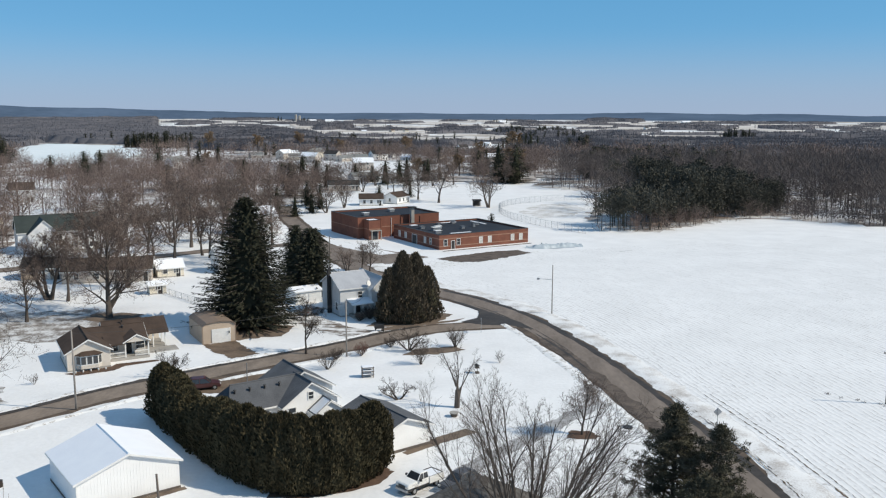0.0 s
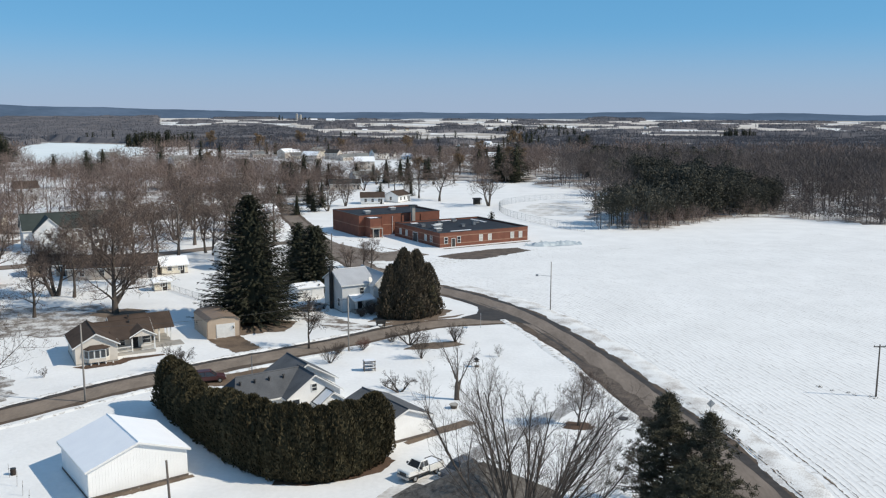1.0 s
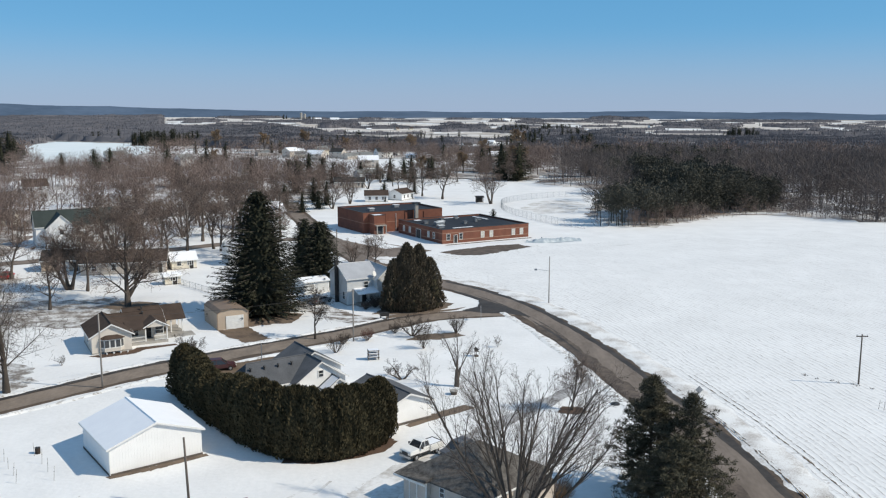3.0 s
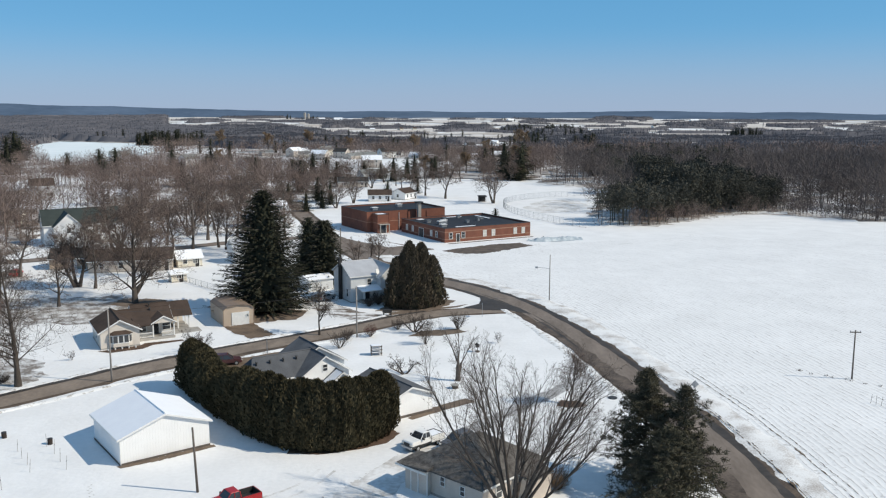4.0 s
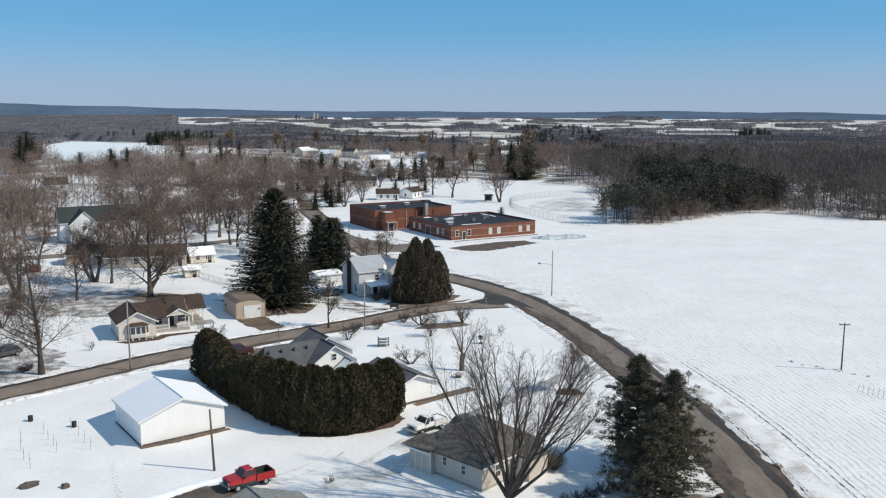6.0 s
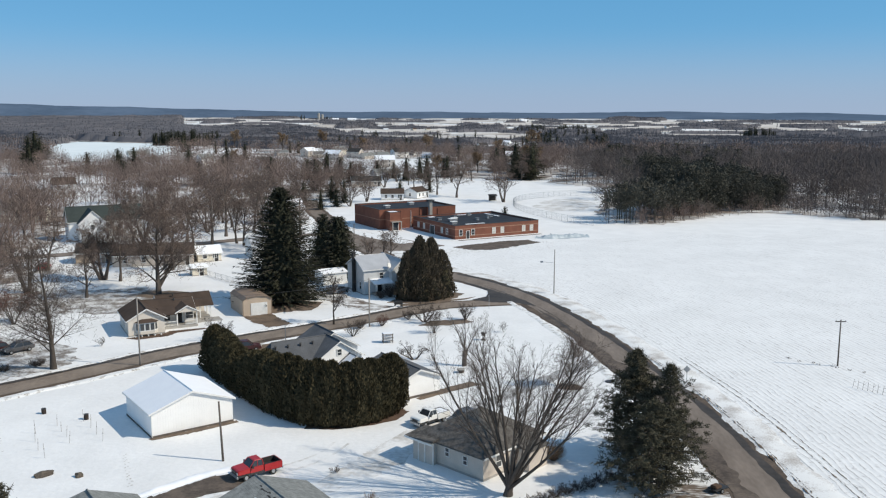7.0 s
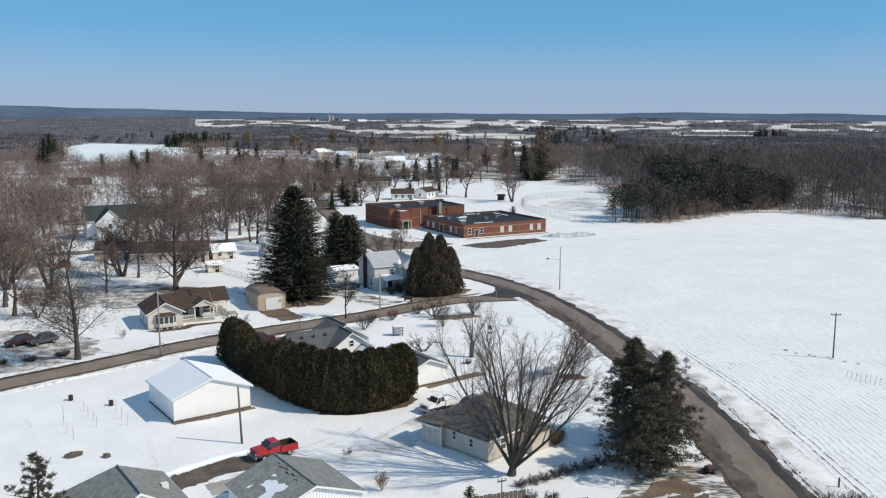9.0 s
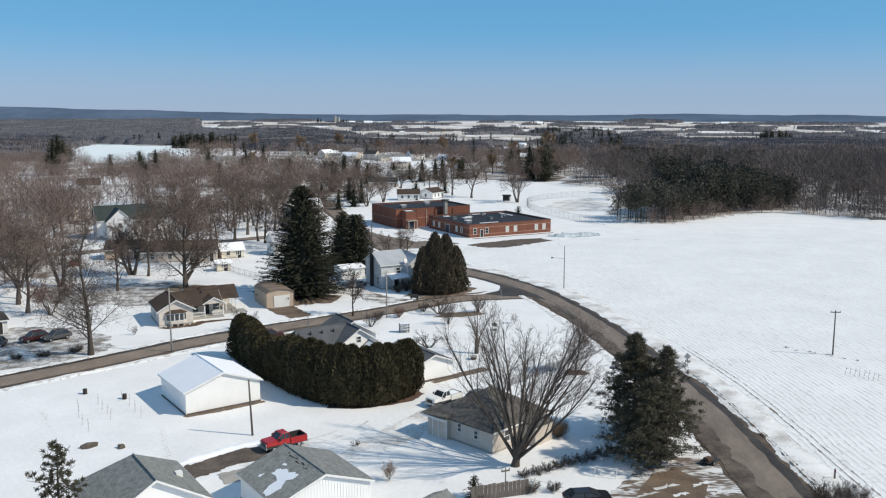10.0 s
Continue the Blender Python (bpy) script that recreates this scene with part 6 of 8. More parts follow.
for k, poly in enumerate(([(-6.2, -2.3), (-5.4, -1.8), (-4.6, -1.9), (-3.9, -1.5), (-3.3, -1.6), (-3.2, -2.2), (-3.7, -2.7), (-3.0, -3.5), (-3.1, -4.7), (-4.0, -4.8), (-4.5, -4.0), (-4.6, -3.2), (-5.4, -2.9), (-6.2, -3.0)], [(-7.2, -3.6), (-6.8, -3.4), (-6.6, -3.9), (-7.0, -4.0)], [(-6.6, -1.5), (-6.0, -1.3), (-5.9, -1.6), (-6.4, -1.8)])):
    pt = patch([(x + 1.3, y) for x, y in poly], 0, 70 + k, 0.16, 0.12, 3.0)
    pt.v = [(x, y, 4.15 + 0.2 + abs(y) * sl + 0.03) for x, y, z in pt.v]
    part("melting_snow", pt, ROOF_SNOW, ggar)
rd = random.Random(3)
for k in range(11):
    x, y = -6.3 + 4.0 * k / 10 + rd.uniform(-0.1, 0.1), -0.62 + 0.3 * rd.random() - 0.02 * k
    w, d = rd.uniform(0.14, 0.30), rd.uniform(0.03, 0.09)
    z = 4.35 - (abs(y) + d) * 1.7 / 4.7 + 0.012
    part("torn_shingle", Shape().plate([(x - w, y - d, z), (x + w, y - d * 0.6, z), (x + w * 0.8, y + d, z + 2 * d * 1.7 / 4.7), (x - w * 0.7, y + d * 0.8, z + 2 * d * 1.7 / 4.7)], 0.03), SHINGLE_DARK, ggar)

ghouse = thing("grey_house", "white house with a weathered grey shingle roof", "house", pose(-28.3, 45.9, 0, 0, 0, -51))
block(ghouse, -9.6, 0, -4.4, 4.8, 2.45, 5.2, WHITE, SHINGLE_OLD, "x", over=0.4, hip0=3.0)
window(ghouse, 0.01, -1.5, 0.9, 0, 0.9, 1.2)
window(ghouse, 0.01, 1.4, 0.9, 0, 0.9, 1.2)
part("chimney", Shape().box(-4.4, 3.2, 2.6, -3.8, 3.8, 3.8), TRIM, ghouse)

# ---- two-storey house by the cedars, with its outbuilding ----
two = thing("two_storey_house", "pale grey two-storey house with a tin roof and brick chimney", "house", pose(-24.3, 153.6, 0, 0, 0, 31))
block(two, 0, 6.2, 0, 8.6, 5.0, 7.1, GREY_SIDE, TIN, "x", over=0.3)
block(two, 5.4, 9.6, -1.6, 8.0, 4.8, 6.7, GREY_SIDE, TIN, "y", over=0.3)
chimney(two, -0.35, 4.3, -0.05, 7.9, 0.6, SHINGLE_DARK)
window(two, -0.01, 1.6, 1.0, 180, 0.9, 1.4)
window(two, 3.8, -0.01, 3.1, -90, 0.8, 1.2)
window(two, 7.5, -1.61, 3.2, -90, 0.9, 1.2)
pch = part("porch", Shape().box(1.6, -2.2, -0.05, 5.36, -0.02, 0.5), CONCRETE, two)
part("porch_roof", Shape().plate([(1.2, -2.6, 2.6), (5.38, -2.6, 2.6), (5.38, -0.02, 3.2), (1.2, -0.02, 3.2)], 0.18), ROOF_SNOW, pch)
for x in (1.8, 3.4, 5.1):
    part("porch_post", Shape().box(x - 0.09, -2.15, 0.5, x + 0.09, -1.97, 2.6), TRIM, pch)
door(two, 3.4, -0.01, 0.5, -90, 0.9, 2.0, SHINGLE_DARK)
dish = part("satellite_dish", Shape().tube((5.2, -0.45, 5.7), (5.28, -0.62, 5.76), 0.48, 0.52, 16), TRIM, two, "white satellite dish")
part("dish_arm", Shape().tube((5.2, -0.1, 5.3), (5.2, -0.45, 5.7), 0.03, 0.03, 5), STEEL, dish)
og = thing("outbuilding", "low white outbuilding with two garage doors", "garage", pose(-34.2, 163.2, 0, 0, 0, 36))
block(og, 0, 5.4, 0, 4.4, 2.3, 2.8, WHITE, ROOF_SNOW, "x", over=0.25)
door(og, 3.9, -0.01, 0, -90, 2.2, 1.8, TRIM, "overhead_door", 3)
door(og, 1.2, -0.01, 0, -90, 1.5, 1.8, TRIM, "overhead_door", 3)


# ---- houses further off ----
def simple_house(name, label, x, y, ang, L, W, h, top, wall, roof, wins=3, storeys=1, wing=None, category="house", hip=0.0):
    hs = thing(name, label, category, pose(x, y, fall(y), 0, 0, ang))
    block(hs, -L / 2, L / 2, -W / 2, W / 2, h, top, wall, roof, "x", over=0.35, hip0=hip, hip1=hip)
    for st in range(storeys):
        z = 0.9 + 2.6 * st
        for k in range(wins):
            window(hs, -L / 2 + L * (k + 0.7) / (wins + 0.4), -W / 2 - 0.01, z, -90, 0.9, 1.2)
        window(hs, L / 2 + 0.01, 0.6, z, 0, 0.9, 1.2)
        window(hs, -L / 2 - 0.01, 0.0, z, 180, 0.9, 1.2)
    if wing:
        block(hs, *wing, wall, roof, "y", over=0.3)
        window(hs, (wing[0] + wing[1]) / 2, wing[2] - 0.01, 1.0 + 2.6 * (storeys - 1), -90, 0.9, 1.2)
    door(hs, L / 2 - 1.2, -W / 2 - 0.01, 0, -90, 0.9, 2.05, SHINGLE_DARK)
    return hs


simple_house("long_house", "long beige house with a dark shingle roof behind bare trees", -79.5, 187, 15, 18, 8, 2.6, 4.6, BEIGE, SHINGLE_BROWN, 4)
barn = simple_house("brown_garage", "low brown garage with a dark roof and a white door", -94.5, 189, 15, 8.5, 7.5, 2.5, 4.2, TAN, SHINGLE_DARK, 1, category="garage")
door(barn, 0.2, -3.76, 0, -90, 2.6, 2.1, TRIM, "overhead_door", 4)
simple_house("white_farmhouse", "tall white house with a dark green roof", -110, 228, 32, 20, 10, 5.4, 9.0, WHITE, SHINGLE_GREEN, 5, 2, (-7.8, -0.6, -8.6, 4, 5.2, 8.6))
simple_house("yellow_shed", "small cream-yellow shed with a snowy roof", -68.2, 191.6, 32, 5.6, 4.4, 2.1, 3.5, YELLOW, ROOF_SNOW, 2, category="shed")
simple_house("small_shed", "little weathered cream shed", -64.2, 173.0, 32, 3.2, 2.6, 1.8, 2.3, YELLOW, ROOF_SNOW, 1, category="shed")
simple_house("grey_blue_house", "grey-blue two-storey house behind the spruce", -66, 262, 32, 11, 8, 5.0, 7.6, GREY_SIDE, ROOF_SNOW, 3, 2, (0, 4.5, -6, 2, 4.6, 6.6))
simple_house("white_cottage", "white cottage half hidden behind the spruce", -56, 199, 32, 8, 6.5, 3.4, 5.4, WHITE, TIN, 2)
simple_house("green_roof_hall", "long low building with a green metal roof", -104, 352, 14, 26, 10, 3.4, 5.0, WHITE, SHINGLE_GREEN, 5, category="hall")
simple_house("brown_roof_house", "low brown-roofed house behind the school", -40, 341, 8, 9, 7, 2.5, 4.2, WHITE, SHINGLE_BROWN, 3)
simple_house("pale_house", "white house with a brown shingle roof behind the school", -31, 349, 62, 9, 7, 2.6, 4.2, WHITE, SHINGLE_BROWN, 3)
simple_house("dark_roof_house", "low house with a dark roof at the village edge", -60, 405, 12, 14, 8, 2.6, 4.4, BEIGE, SHINGLE_DARK, 3)
simple_house("corner_house", "grey house with a dark hipped roof at the street", -85.5, 112.8, 38, 7.5, 6, 2.4, 3.9, GREY_SIDE, SHINGLE_DARK, 2, hip=2.0)
rr = random.Random(5)
for k, (x, y) in enumerate([(-152, 262), (-140, 330), (-180, 345), (-120, 405), (-170, 430), (-95, 470), (-215, 470), (-140, 520), (-70, 560), (-190, 560), (-30, 585), (-110, 690), (-75, 700), (-50, 690), (-140, 700), (-20, 760), (15, 640), (60, 1050), (20, 1180), (-60, 1100), (-10, 900), (40, 900), (-260, 620), (-340, 1380), (-520, 1420), (-152, 712), (-133, 747), (-98, 671), (-89, 692), (-112, 533), (-57, 458), (-180, 730), (-70, 745), (-30, 720), (-120, 650), (-160, 780), (60, 1150), (85, 1180), (110, 1160), (300, 1900), (-180, 2000), (-150, 2020), (-250, 2050), (450, 2300), (480, 2310), (80, 2100), (110, 2120)]):
    wall = rr.choice((WHITE, WHITE, BEIGE, GREY_SIDE, YELLOW))
    roof = rr.choice((ROOF_SNOW, ROOF_SNOW, SHINGLE_OLD, SHINGLE_DARK, SHINGLE_BROWN))
    two_st = rr.random() < 0.4
    word = {WHITE: "white", BEIGE: "beige", GREY_SIDE: "grey", YELLOW: "cream"}[wall]
    cover = "snowy" if roof == ROOF_SNOW else "dark"
    simple_house("distant_house", f"{word} distant village house with a {cover} roof", x, y, rr.choice((14, 32, 60, -20)), rr.uniform(9, 15), rr.uniform(7, 9), 5.0 if two_st else 2.8, 7.6 if two_st else 4.8, wall, roof, 2, 2 if two_st else 1)


# ---- trees near the camera ----
bare_tree("maple_tree", "large bare tree with spreading limbs beside the cottage", pose(2.7, 63.9, 0, 0, 8, 20), twig_mat=TWIG_MID, seed=4, height=16.6, trunk=0.18, stems=14, fork=0.88, mixed=0.45, bole=1.3, lean=0.46, levels=4, kids=(10, 7, 5, 4), ratio=0.38, deep=0.55, reach=0.17, up=0.20, first=0.28, twig=0.010, wig=0.07)
bare_tree("ash_tree", "tall bare tree standing at the side road", pose(-61.0, 101.4, 0), twig_mat=TWIG_MID, seed=7, height=20, trunk=0.40, lean=0.95, levels=4, kids=(34, 10, 6, 4), ratio=0.45, up=0.14, first=0.13, twig=0.022, wig=0.035, thin=0.6)
bare_tree("oak_tree", "large bare brown tree with a dense oval crown", pose(-65.0, 151.7, 0), seed=9, height=21.5, trunk=0.5, lean=0.95, levels=4, twig_mat=TWIG_PALE, kids=(28, 10, 8, 5), ratio=0.5, deep=0.6, up=0.45, first=0.05, twig=0.030, thin=0.8)
bare_tree("maple_tree", "bare spreading tree by the long house", pose(-82.7, 166.0, 0), twig_mat=TWIG_PALE, seed=12, height=17, trunk=0.4, stems=3, fork=0.45, levels=4, kids=(12, 8, 7, 5), ratio=0.48, lean=0.75, up=0.3, deep=0.62, twig=0.028)
bare_tree("maple_tree", "bare tree with a slim crown by the long house", pose(-78.4, 164.6, 0), twig_mat=TWIG_PALE, seed=13, height=16, trunk=0.3, levels=4, kids=(16, 9, 7, 5), ratio=0.44, lean=0.75, up=0.3, deep=0.62, twig=0.028)
bare_tree("young_tree", "young bare tree by the side road", pose(-26, 129.6, 0), seed=15, height=9.5, trunk=0.16, levels=4, kids=(16, 8, 5, 4), ratio=0.45, lean=0.8, up=0.3, twig=0.022)
cut = bare_tree("cut_tree", "small tree with a thick pollarded trunk", pose(-2.9, 106.5, 0), seed=17, height=8.5, trunk=0.11, stems=4, fork=0.46, bole=2.2, levels=4, kids=(6, 5, 4, 3), ratio=0.42, first=0.25, twig=0.013)
part("stub", Shape().tube((0, 0, -0.1), (0.05, 0, 2.2), 0.36, 0.28, 9).tube((0.2, 0.1, 1.2), (0.45, 0.15, 2.5), 0.17, 0.14, 8), BARK, cut)
bare_tree("garden_maple", "bare young maple with a rounded reddish crown in a mulch ring", pose(11.4, 97.8, 0), twig_mat=TWIG_PALE, seed=19, height=8.2, trunk=0.14, lean=0.85, levels=4, kids=(24, 9, 6, 4), ratio=0.46, deep=0.58, up=0.45, first=0.14, twig=0.014, thin=0.8)
bare_tree("apple_tree", "low spreading bare apple tree", pose(-10.6, 132.4, 0), seed=21, height=5.2, trunk=0.14, stems=4, fork=0.9, levels=4, kids=(7, 6, 5, 4), ratio=0.5, lean=0.9, first=0.2, twig=0.016)
bare_tree("apple_tree", "gnarled bare apple tree on the lawn", pose(-10.4, 109.2, 0), seed=22, height=4.2, trunk=0.15, stems=3, fork=1.0, levels=4, kids=(6, 6, 5, 3), ratio=0.5, lean=0.9, first=0.25, twig=0.014, wig=0.25)
bare_tree("apple_tree", "bare spreading tree at the muddy drive", pose(-42.5, 117.6, 0), seed=23, height=4.6, trunk=0.12, stems=5, fork=0.8, levels=4, kids=(6, 6, 5, 3), ratio=0.5, lean=0.8, twig=0.016)
SHRUB = dict(levels=3, kids=(7, 6, 4), ratio=0.5, first=0.1, lean=0.6, up=0.5, twig=0.011)
bare_tree("shrub", "bare reddish shrub beside the side road", pose(-17.6, 129.2, 0), "roadside shrubs", TWIG_RED, "shrub", seed=31, height=2.4, trunk=0.03, stems=14, fork=0.8, **SHRUB)
bare_tree("shrub", "bare brown shrub beside the side road", pose(-21.0, 127.2, 0), "roadside shrubs", TWIG, "shrub", seed=32, height=2.2, trunk=0.03, stems=14, fork=0.9, **SHRUB)
bare_tree("shrub", "bare brown shrub beside the side road", pose(-13.6, 134.0, 0), "roadside shrubs", TWIG, "shrub", seed=33, height=2.2, trunk=0.03, stems=12, fork=0.8, **SHRUB)
bare_tree("shrub", "tall thin bare shrub on the lawn", pose(-8.4, 124.9, 0), "roadside shrubs", TWIG, "shrub", seed=34, height=4.4, trunk=0.04, stems=10, fork=0.35, **SHRUB)
bare_tree("shrub", "bare bushy shrub at the mailbox", pose(-3.6, 134.5, 0), "roadside shrubs", TWIG, "shrub", seed=35, height=3.8, trunk=0.05, stems=12, fork=0.5, **SHRUB)
bare_tree("shrub", "spreading bare shrub behind the white house", pose(-21.5, 122.0, 0), "roadside shrubs", TWIG, "shrub", seed=36, height=3.6, trunk=0.05, stems=8, fork=0.7, **SHRUB)
bare_tree("shrub", "snow-dusted brush heap under the ash tree", pose(-64.0, 102.6, 0), "", TWIG, "shrub", seed=37, height=1.8, trunk=0.03, stems=22, fork=1.6, **SHRUB)
bare_tree("shrub", "dark tangled brush beside the parked cars", pose(-67.5, 99.8, 0), "", TWIG, "shrub", seed=48, height=1.6, trunk=0.03, stems=20, fork=1.7, **SHRUB)
bare_tree("shrub", "dark tangled brush beside the parked cars", pose(-71.0, 98.4, 0), "", TWIG, "shrub", seed=49, height=1.4, trunk=0.03, stems=18, fork=1.6, **SHRUB)
bare_tree("shrub", "thin bare sapling by the ranch house", pose(-59.5, 113.6, 0), "", TWIG, "shrub", seed=38, height=1.9, trunk=0.02, stems=4, fork=0.4, **SHRUB)
bare_tree("shrub", "bare sapling on the snowy lawn", pose(3.0, 126.2, 0), "", TWIG, "shrub", seed=39, height=2.6, trunk=0.03, stems=3, fork=0.25, **SHRUB)
bare_tree("shrub", "straw-brown upright shrub by the white fence", pose(-9.9, 59.3, 0), "", WILLOW, "shrub", seed=40, height=2.3, trunk=0.012, stems=9, fork=0.35, **SHRUB)
bare_tree("shrub", "tangled brush beside the board fence", pose(4.2, 57.6, 0), "", TWIG, "shrub", seed=45, height=1.7, trunk=0.02, stems=16, fork=1.0, **SHRUB)
bare_tree("shrub", "tangled brush beside the board fence", pose(6.4, 58.0, 0), "", TWIG, "shrub", seed=46, height=1.4, trunk=0.02, stems=14, fork=1.1, **SHRUB)
evergreen("small_conifer", "little dark conifer by the board fence", pose(-1.3, 56.0, 0), spruce_shapes(47, 2.2, 0.9, 12, 8, 8, size=0.3, core=0.3), BARK, SPRUCE)
bare_tree("shrub", "small bare shrub in the snow", pose(-14.7, 68.2, 0), "", TWIG, "shrub", seed=41, height=1.0, trunk=0.01, stems=5, fork=0.8, **SHRUB)
bare_tree("shrub", "snow-laden tangled bush before the porch", pose(-19.0, 152.6, 0), "", TWIG, "shrub", seed=53, height=3.0, trunk=0.04, stems=24, fork=0.9, **SHRUB)
for k, (x, y, s) in enumerate(((-17.4, 153.6, 0.8), (-20.6, 151.0, 0.7), (-16.2, 154.8, 0.9))):
    bare_tree("shrub", "tangled snowy brush beside the porch", pose(x, y, 0), "", TWIG_MID, "shrub", seed=55 + k, height=3.0 * s, trunk=0.03, stems=20, fork=1.0, **SHRUB)
bare_tree("small_red_tree", "low reddish-brown bare tree at the corner house", pose(-80.6, 126.2, 0), "", TWIG_RED, "tree", seed=54, height=8.0, trunk=0.12, stems=5, fork=0.6, levels=4, kids=(9, 7, 5, 4), ratio=0.5, lean=0.8, first=0.2, twig=0.022)
bare_tree("shrub", "dry brown bush beside the cottage", pose(7.6, 72.6, 0), "", WILLOW, "shrub", seed=42, height=2.5, trunk=0.03, stems=30, fork=0.9, **SHRUB)
bare_tree("shrub", "thicket of bare brush at the road edge", pose(31.4, 56.6, 0), "", TWIG, "shrub", seed=43, height=3.0, trunk=0.03, stems=26, fork=0.9, **SHRUB)
bare_tree("shrub", "thicket of bare brush at the road edge", pose(33.8, 56.4, 0), "", TWIG, "shrub", seed=44, height=3.2, trunk=0.03, stems=26, fork=0.9, **SHRUB)
for k in range(9):
    u = k / 8
    bare_tree("low_hedge_shrub", "dark scrubby shrub of a low untrimmed hedge", pose(3.6 + 9.6 * u, 61.2 + 6.8 * u, 0), "low scrub hedge", TWIG, "shrub", seed=50 + k, height=1.2 + 0.5 * u, trunk=0.03, stems=12, fork=1.2, levels=3, kids=(6, 5, 3), ratio=0.5, first=0.1, lean=0.7, up=0.4, twig=0.018)

evergreen("pine_tree", "ragged dark green pine beside the road", pose(16.2, 74.4, 0), pine_shapes(61, 11.6, 5.7, 150, 12, 28, 0.03, 0.40, 0.95, 0.3, 0.42, 0.15), BARK, PINE, "roadside pines")
evergreen("pine_tree", "ragged dark pine with an open tufted top", pose(19.1, 71.0, 0), pine_shapes(62, 11.1, 4.7, 66, 10, 30, 0.06, 0.40, 0.85, 0.8, 0.42, 0.13), BARK, PINE, "roadside pines")
evergreen("pine_tree", "low broad pine with drooping limbs", pose(16.6, 66.0, 0), pine_shapes(63, 8.6, 5.9, 130, 12, 28, 0.02, 0.40, 0.8, 0.3, 0.42, 0.15), BARK, PINE, "roadside pines")
evergreen("young_pine", "young pine by the grey-roofed house", pose(-36.0, 44.6, 0), pine_shapes(64, 8.7, 3.3, 44, 7, 34, 0.05, 0.36, 0.75, 1.2, 0.45, 0.08), BARK, PINE)
evergreen("spruce_tree", "tall dark spruce with drooping boughs", pose(-39.2, 147.6, 0), spruce_shapes(65, 21.8, 9.2, 54, 23, 62, 0.36, 0.03, 0.62, 0.66, 0.56), BARK, SPRUCE, "tall spruces")
evergreen("spruce_tree", "dark spruce behind the tallest one", pose(-32.6, 172, 0), spruce_shapes(66, 13.4, 5.8, 44, 18, 36, 0.3, 0.02, 0.65, 0.55), BARK, SPRUCE, "tall spruces")
evergreen("spruce_tree", "thin grey-green spruce beside taller ones", pose(-37.0, 178, 0), spruce_shapes(67, 13.2, 4.8, 40, 15, 32, 0.3, 0.04, 0.65, 0.6), BARK, SPRUCE, "tall spruces")
def clump(parts_):
    """Several cedar stems grown together: (shapes, x, y)."""
    core, green = Shape(), Shape()
    for (a, b), x, y in parts_:
        core.add([(v[0] + x, v[1] + y, v[2]) for v in a.v], a.f)
        green.add([(v[0] + x, v[1] + y, v[2]) for v in b.v], b.f)
    return core, green


evergreen("cedar_tree", "broad ragged brownish-green cedar by the corner", pose(-13.6, 151.3, 0), clump([(cedar_shapes(71, 12.2, 3.8, 6600, 0.9, 0.5, 0.62), 0.6, 0), (cedar_shapes(73, 9.4, 3.2, 3600, 0.9, 0.5, 0.55), -1.5, -0.6), (cedar_shapes(74, 9.6, 3.2, 3600, 0.9, 0.5, 0.55), 1.2, -0.8)]), CEDAR_SHADE, ARBOR, "corner cedars", ("core", "foliage"))
evergreen("cedar_tree", "ragged brownish-green cedar by the corner", pose(-10.4, 153.0, 0), clump([(cedar_shapes(72, 11.7, 3.7, 6600, 0.92, 0.5, 0.62), -0.5, 0), (cedar_shapes(75, 9.2, 3.2, 3600, 0.92, 0.5, 0.55), 1.4, 0.5), (cedar_shapes(76, 7.8, 2.9, 3000, 0.92, 0.5, 0.65), -0.4, -2.0)]), CEDAR_SHADE, ARBOR, "corner cedars", ("core", "foliage"))

plain("bare_under_hedge", strip([(-20.5, 80.6), (-17.4, 80.5), (-14.4, 81.5), (-12.2, 82.7), (-10.4, 84.5), (-9.3, 87.0)], 1.6, 0.35, 0.014, 0.4, 0.35, 66, 0.7), MULCH, "reddish-brown dead needles at the foot of the hedge", "bare ground")
hedge_line, _ = curve_points([(-37.6, 101.8), (-33.0, 95.6), (-28.6, 90.2), (-24.2, 85.3), (-19.6, 82.3), (-15.0, 82.6), (-12.0, 85.8), (-11.2, 88.6)], 0.8)
kinds = [cedar_shapes(80 + i, 7.4, 2.1, 4600, 0.45, 0.36) for i in range(4)]
firsts = []
for k in range(0, len(hedge_line), 2):
    x, y = hedge_line[k]
    f = k / len(hedge_line)
    s = 0.90 - 0.20 * math.exp(-((f - 0.27) / 0.10) ** 2) + 0.07 * min(1, max(0, (f - 0.3) / 0.2)) + 0.03 * math.sin(k * 2.1) + 0.05 * min(1, max(0, (f - 0.45) / 0.15)) - 0.12 * max(0, (f - 0.80) / 0.20)
    if len(firsts) < 4:
        t = evergreen("hedge_cedar", "tall dense dark cedar in a row", pose(x, y, 0), kinds[len(firsts)], CEDAR_SHADE, CEDAR, "tall cedar hedge", ("core", "foliage"))
        firsts.append(t)
    else:
        t = copy_thing(firsts[(k // 2 * 3) % 4], pose(x, y, 0, 0, 0, k * 47))
    t.scale = (1.0, 1.0, s)

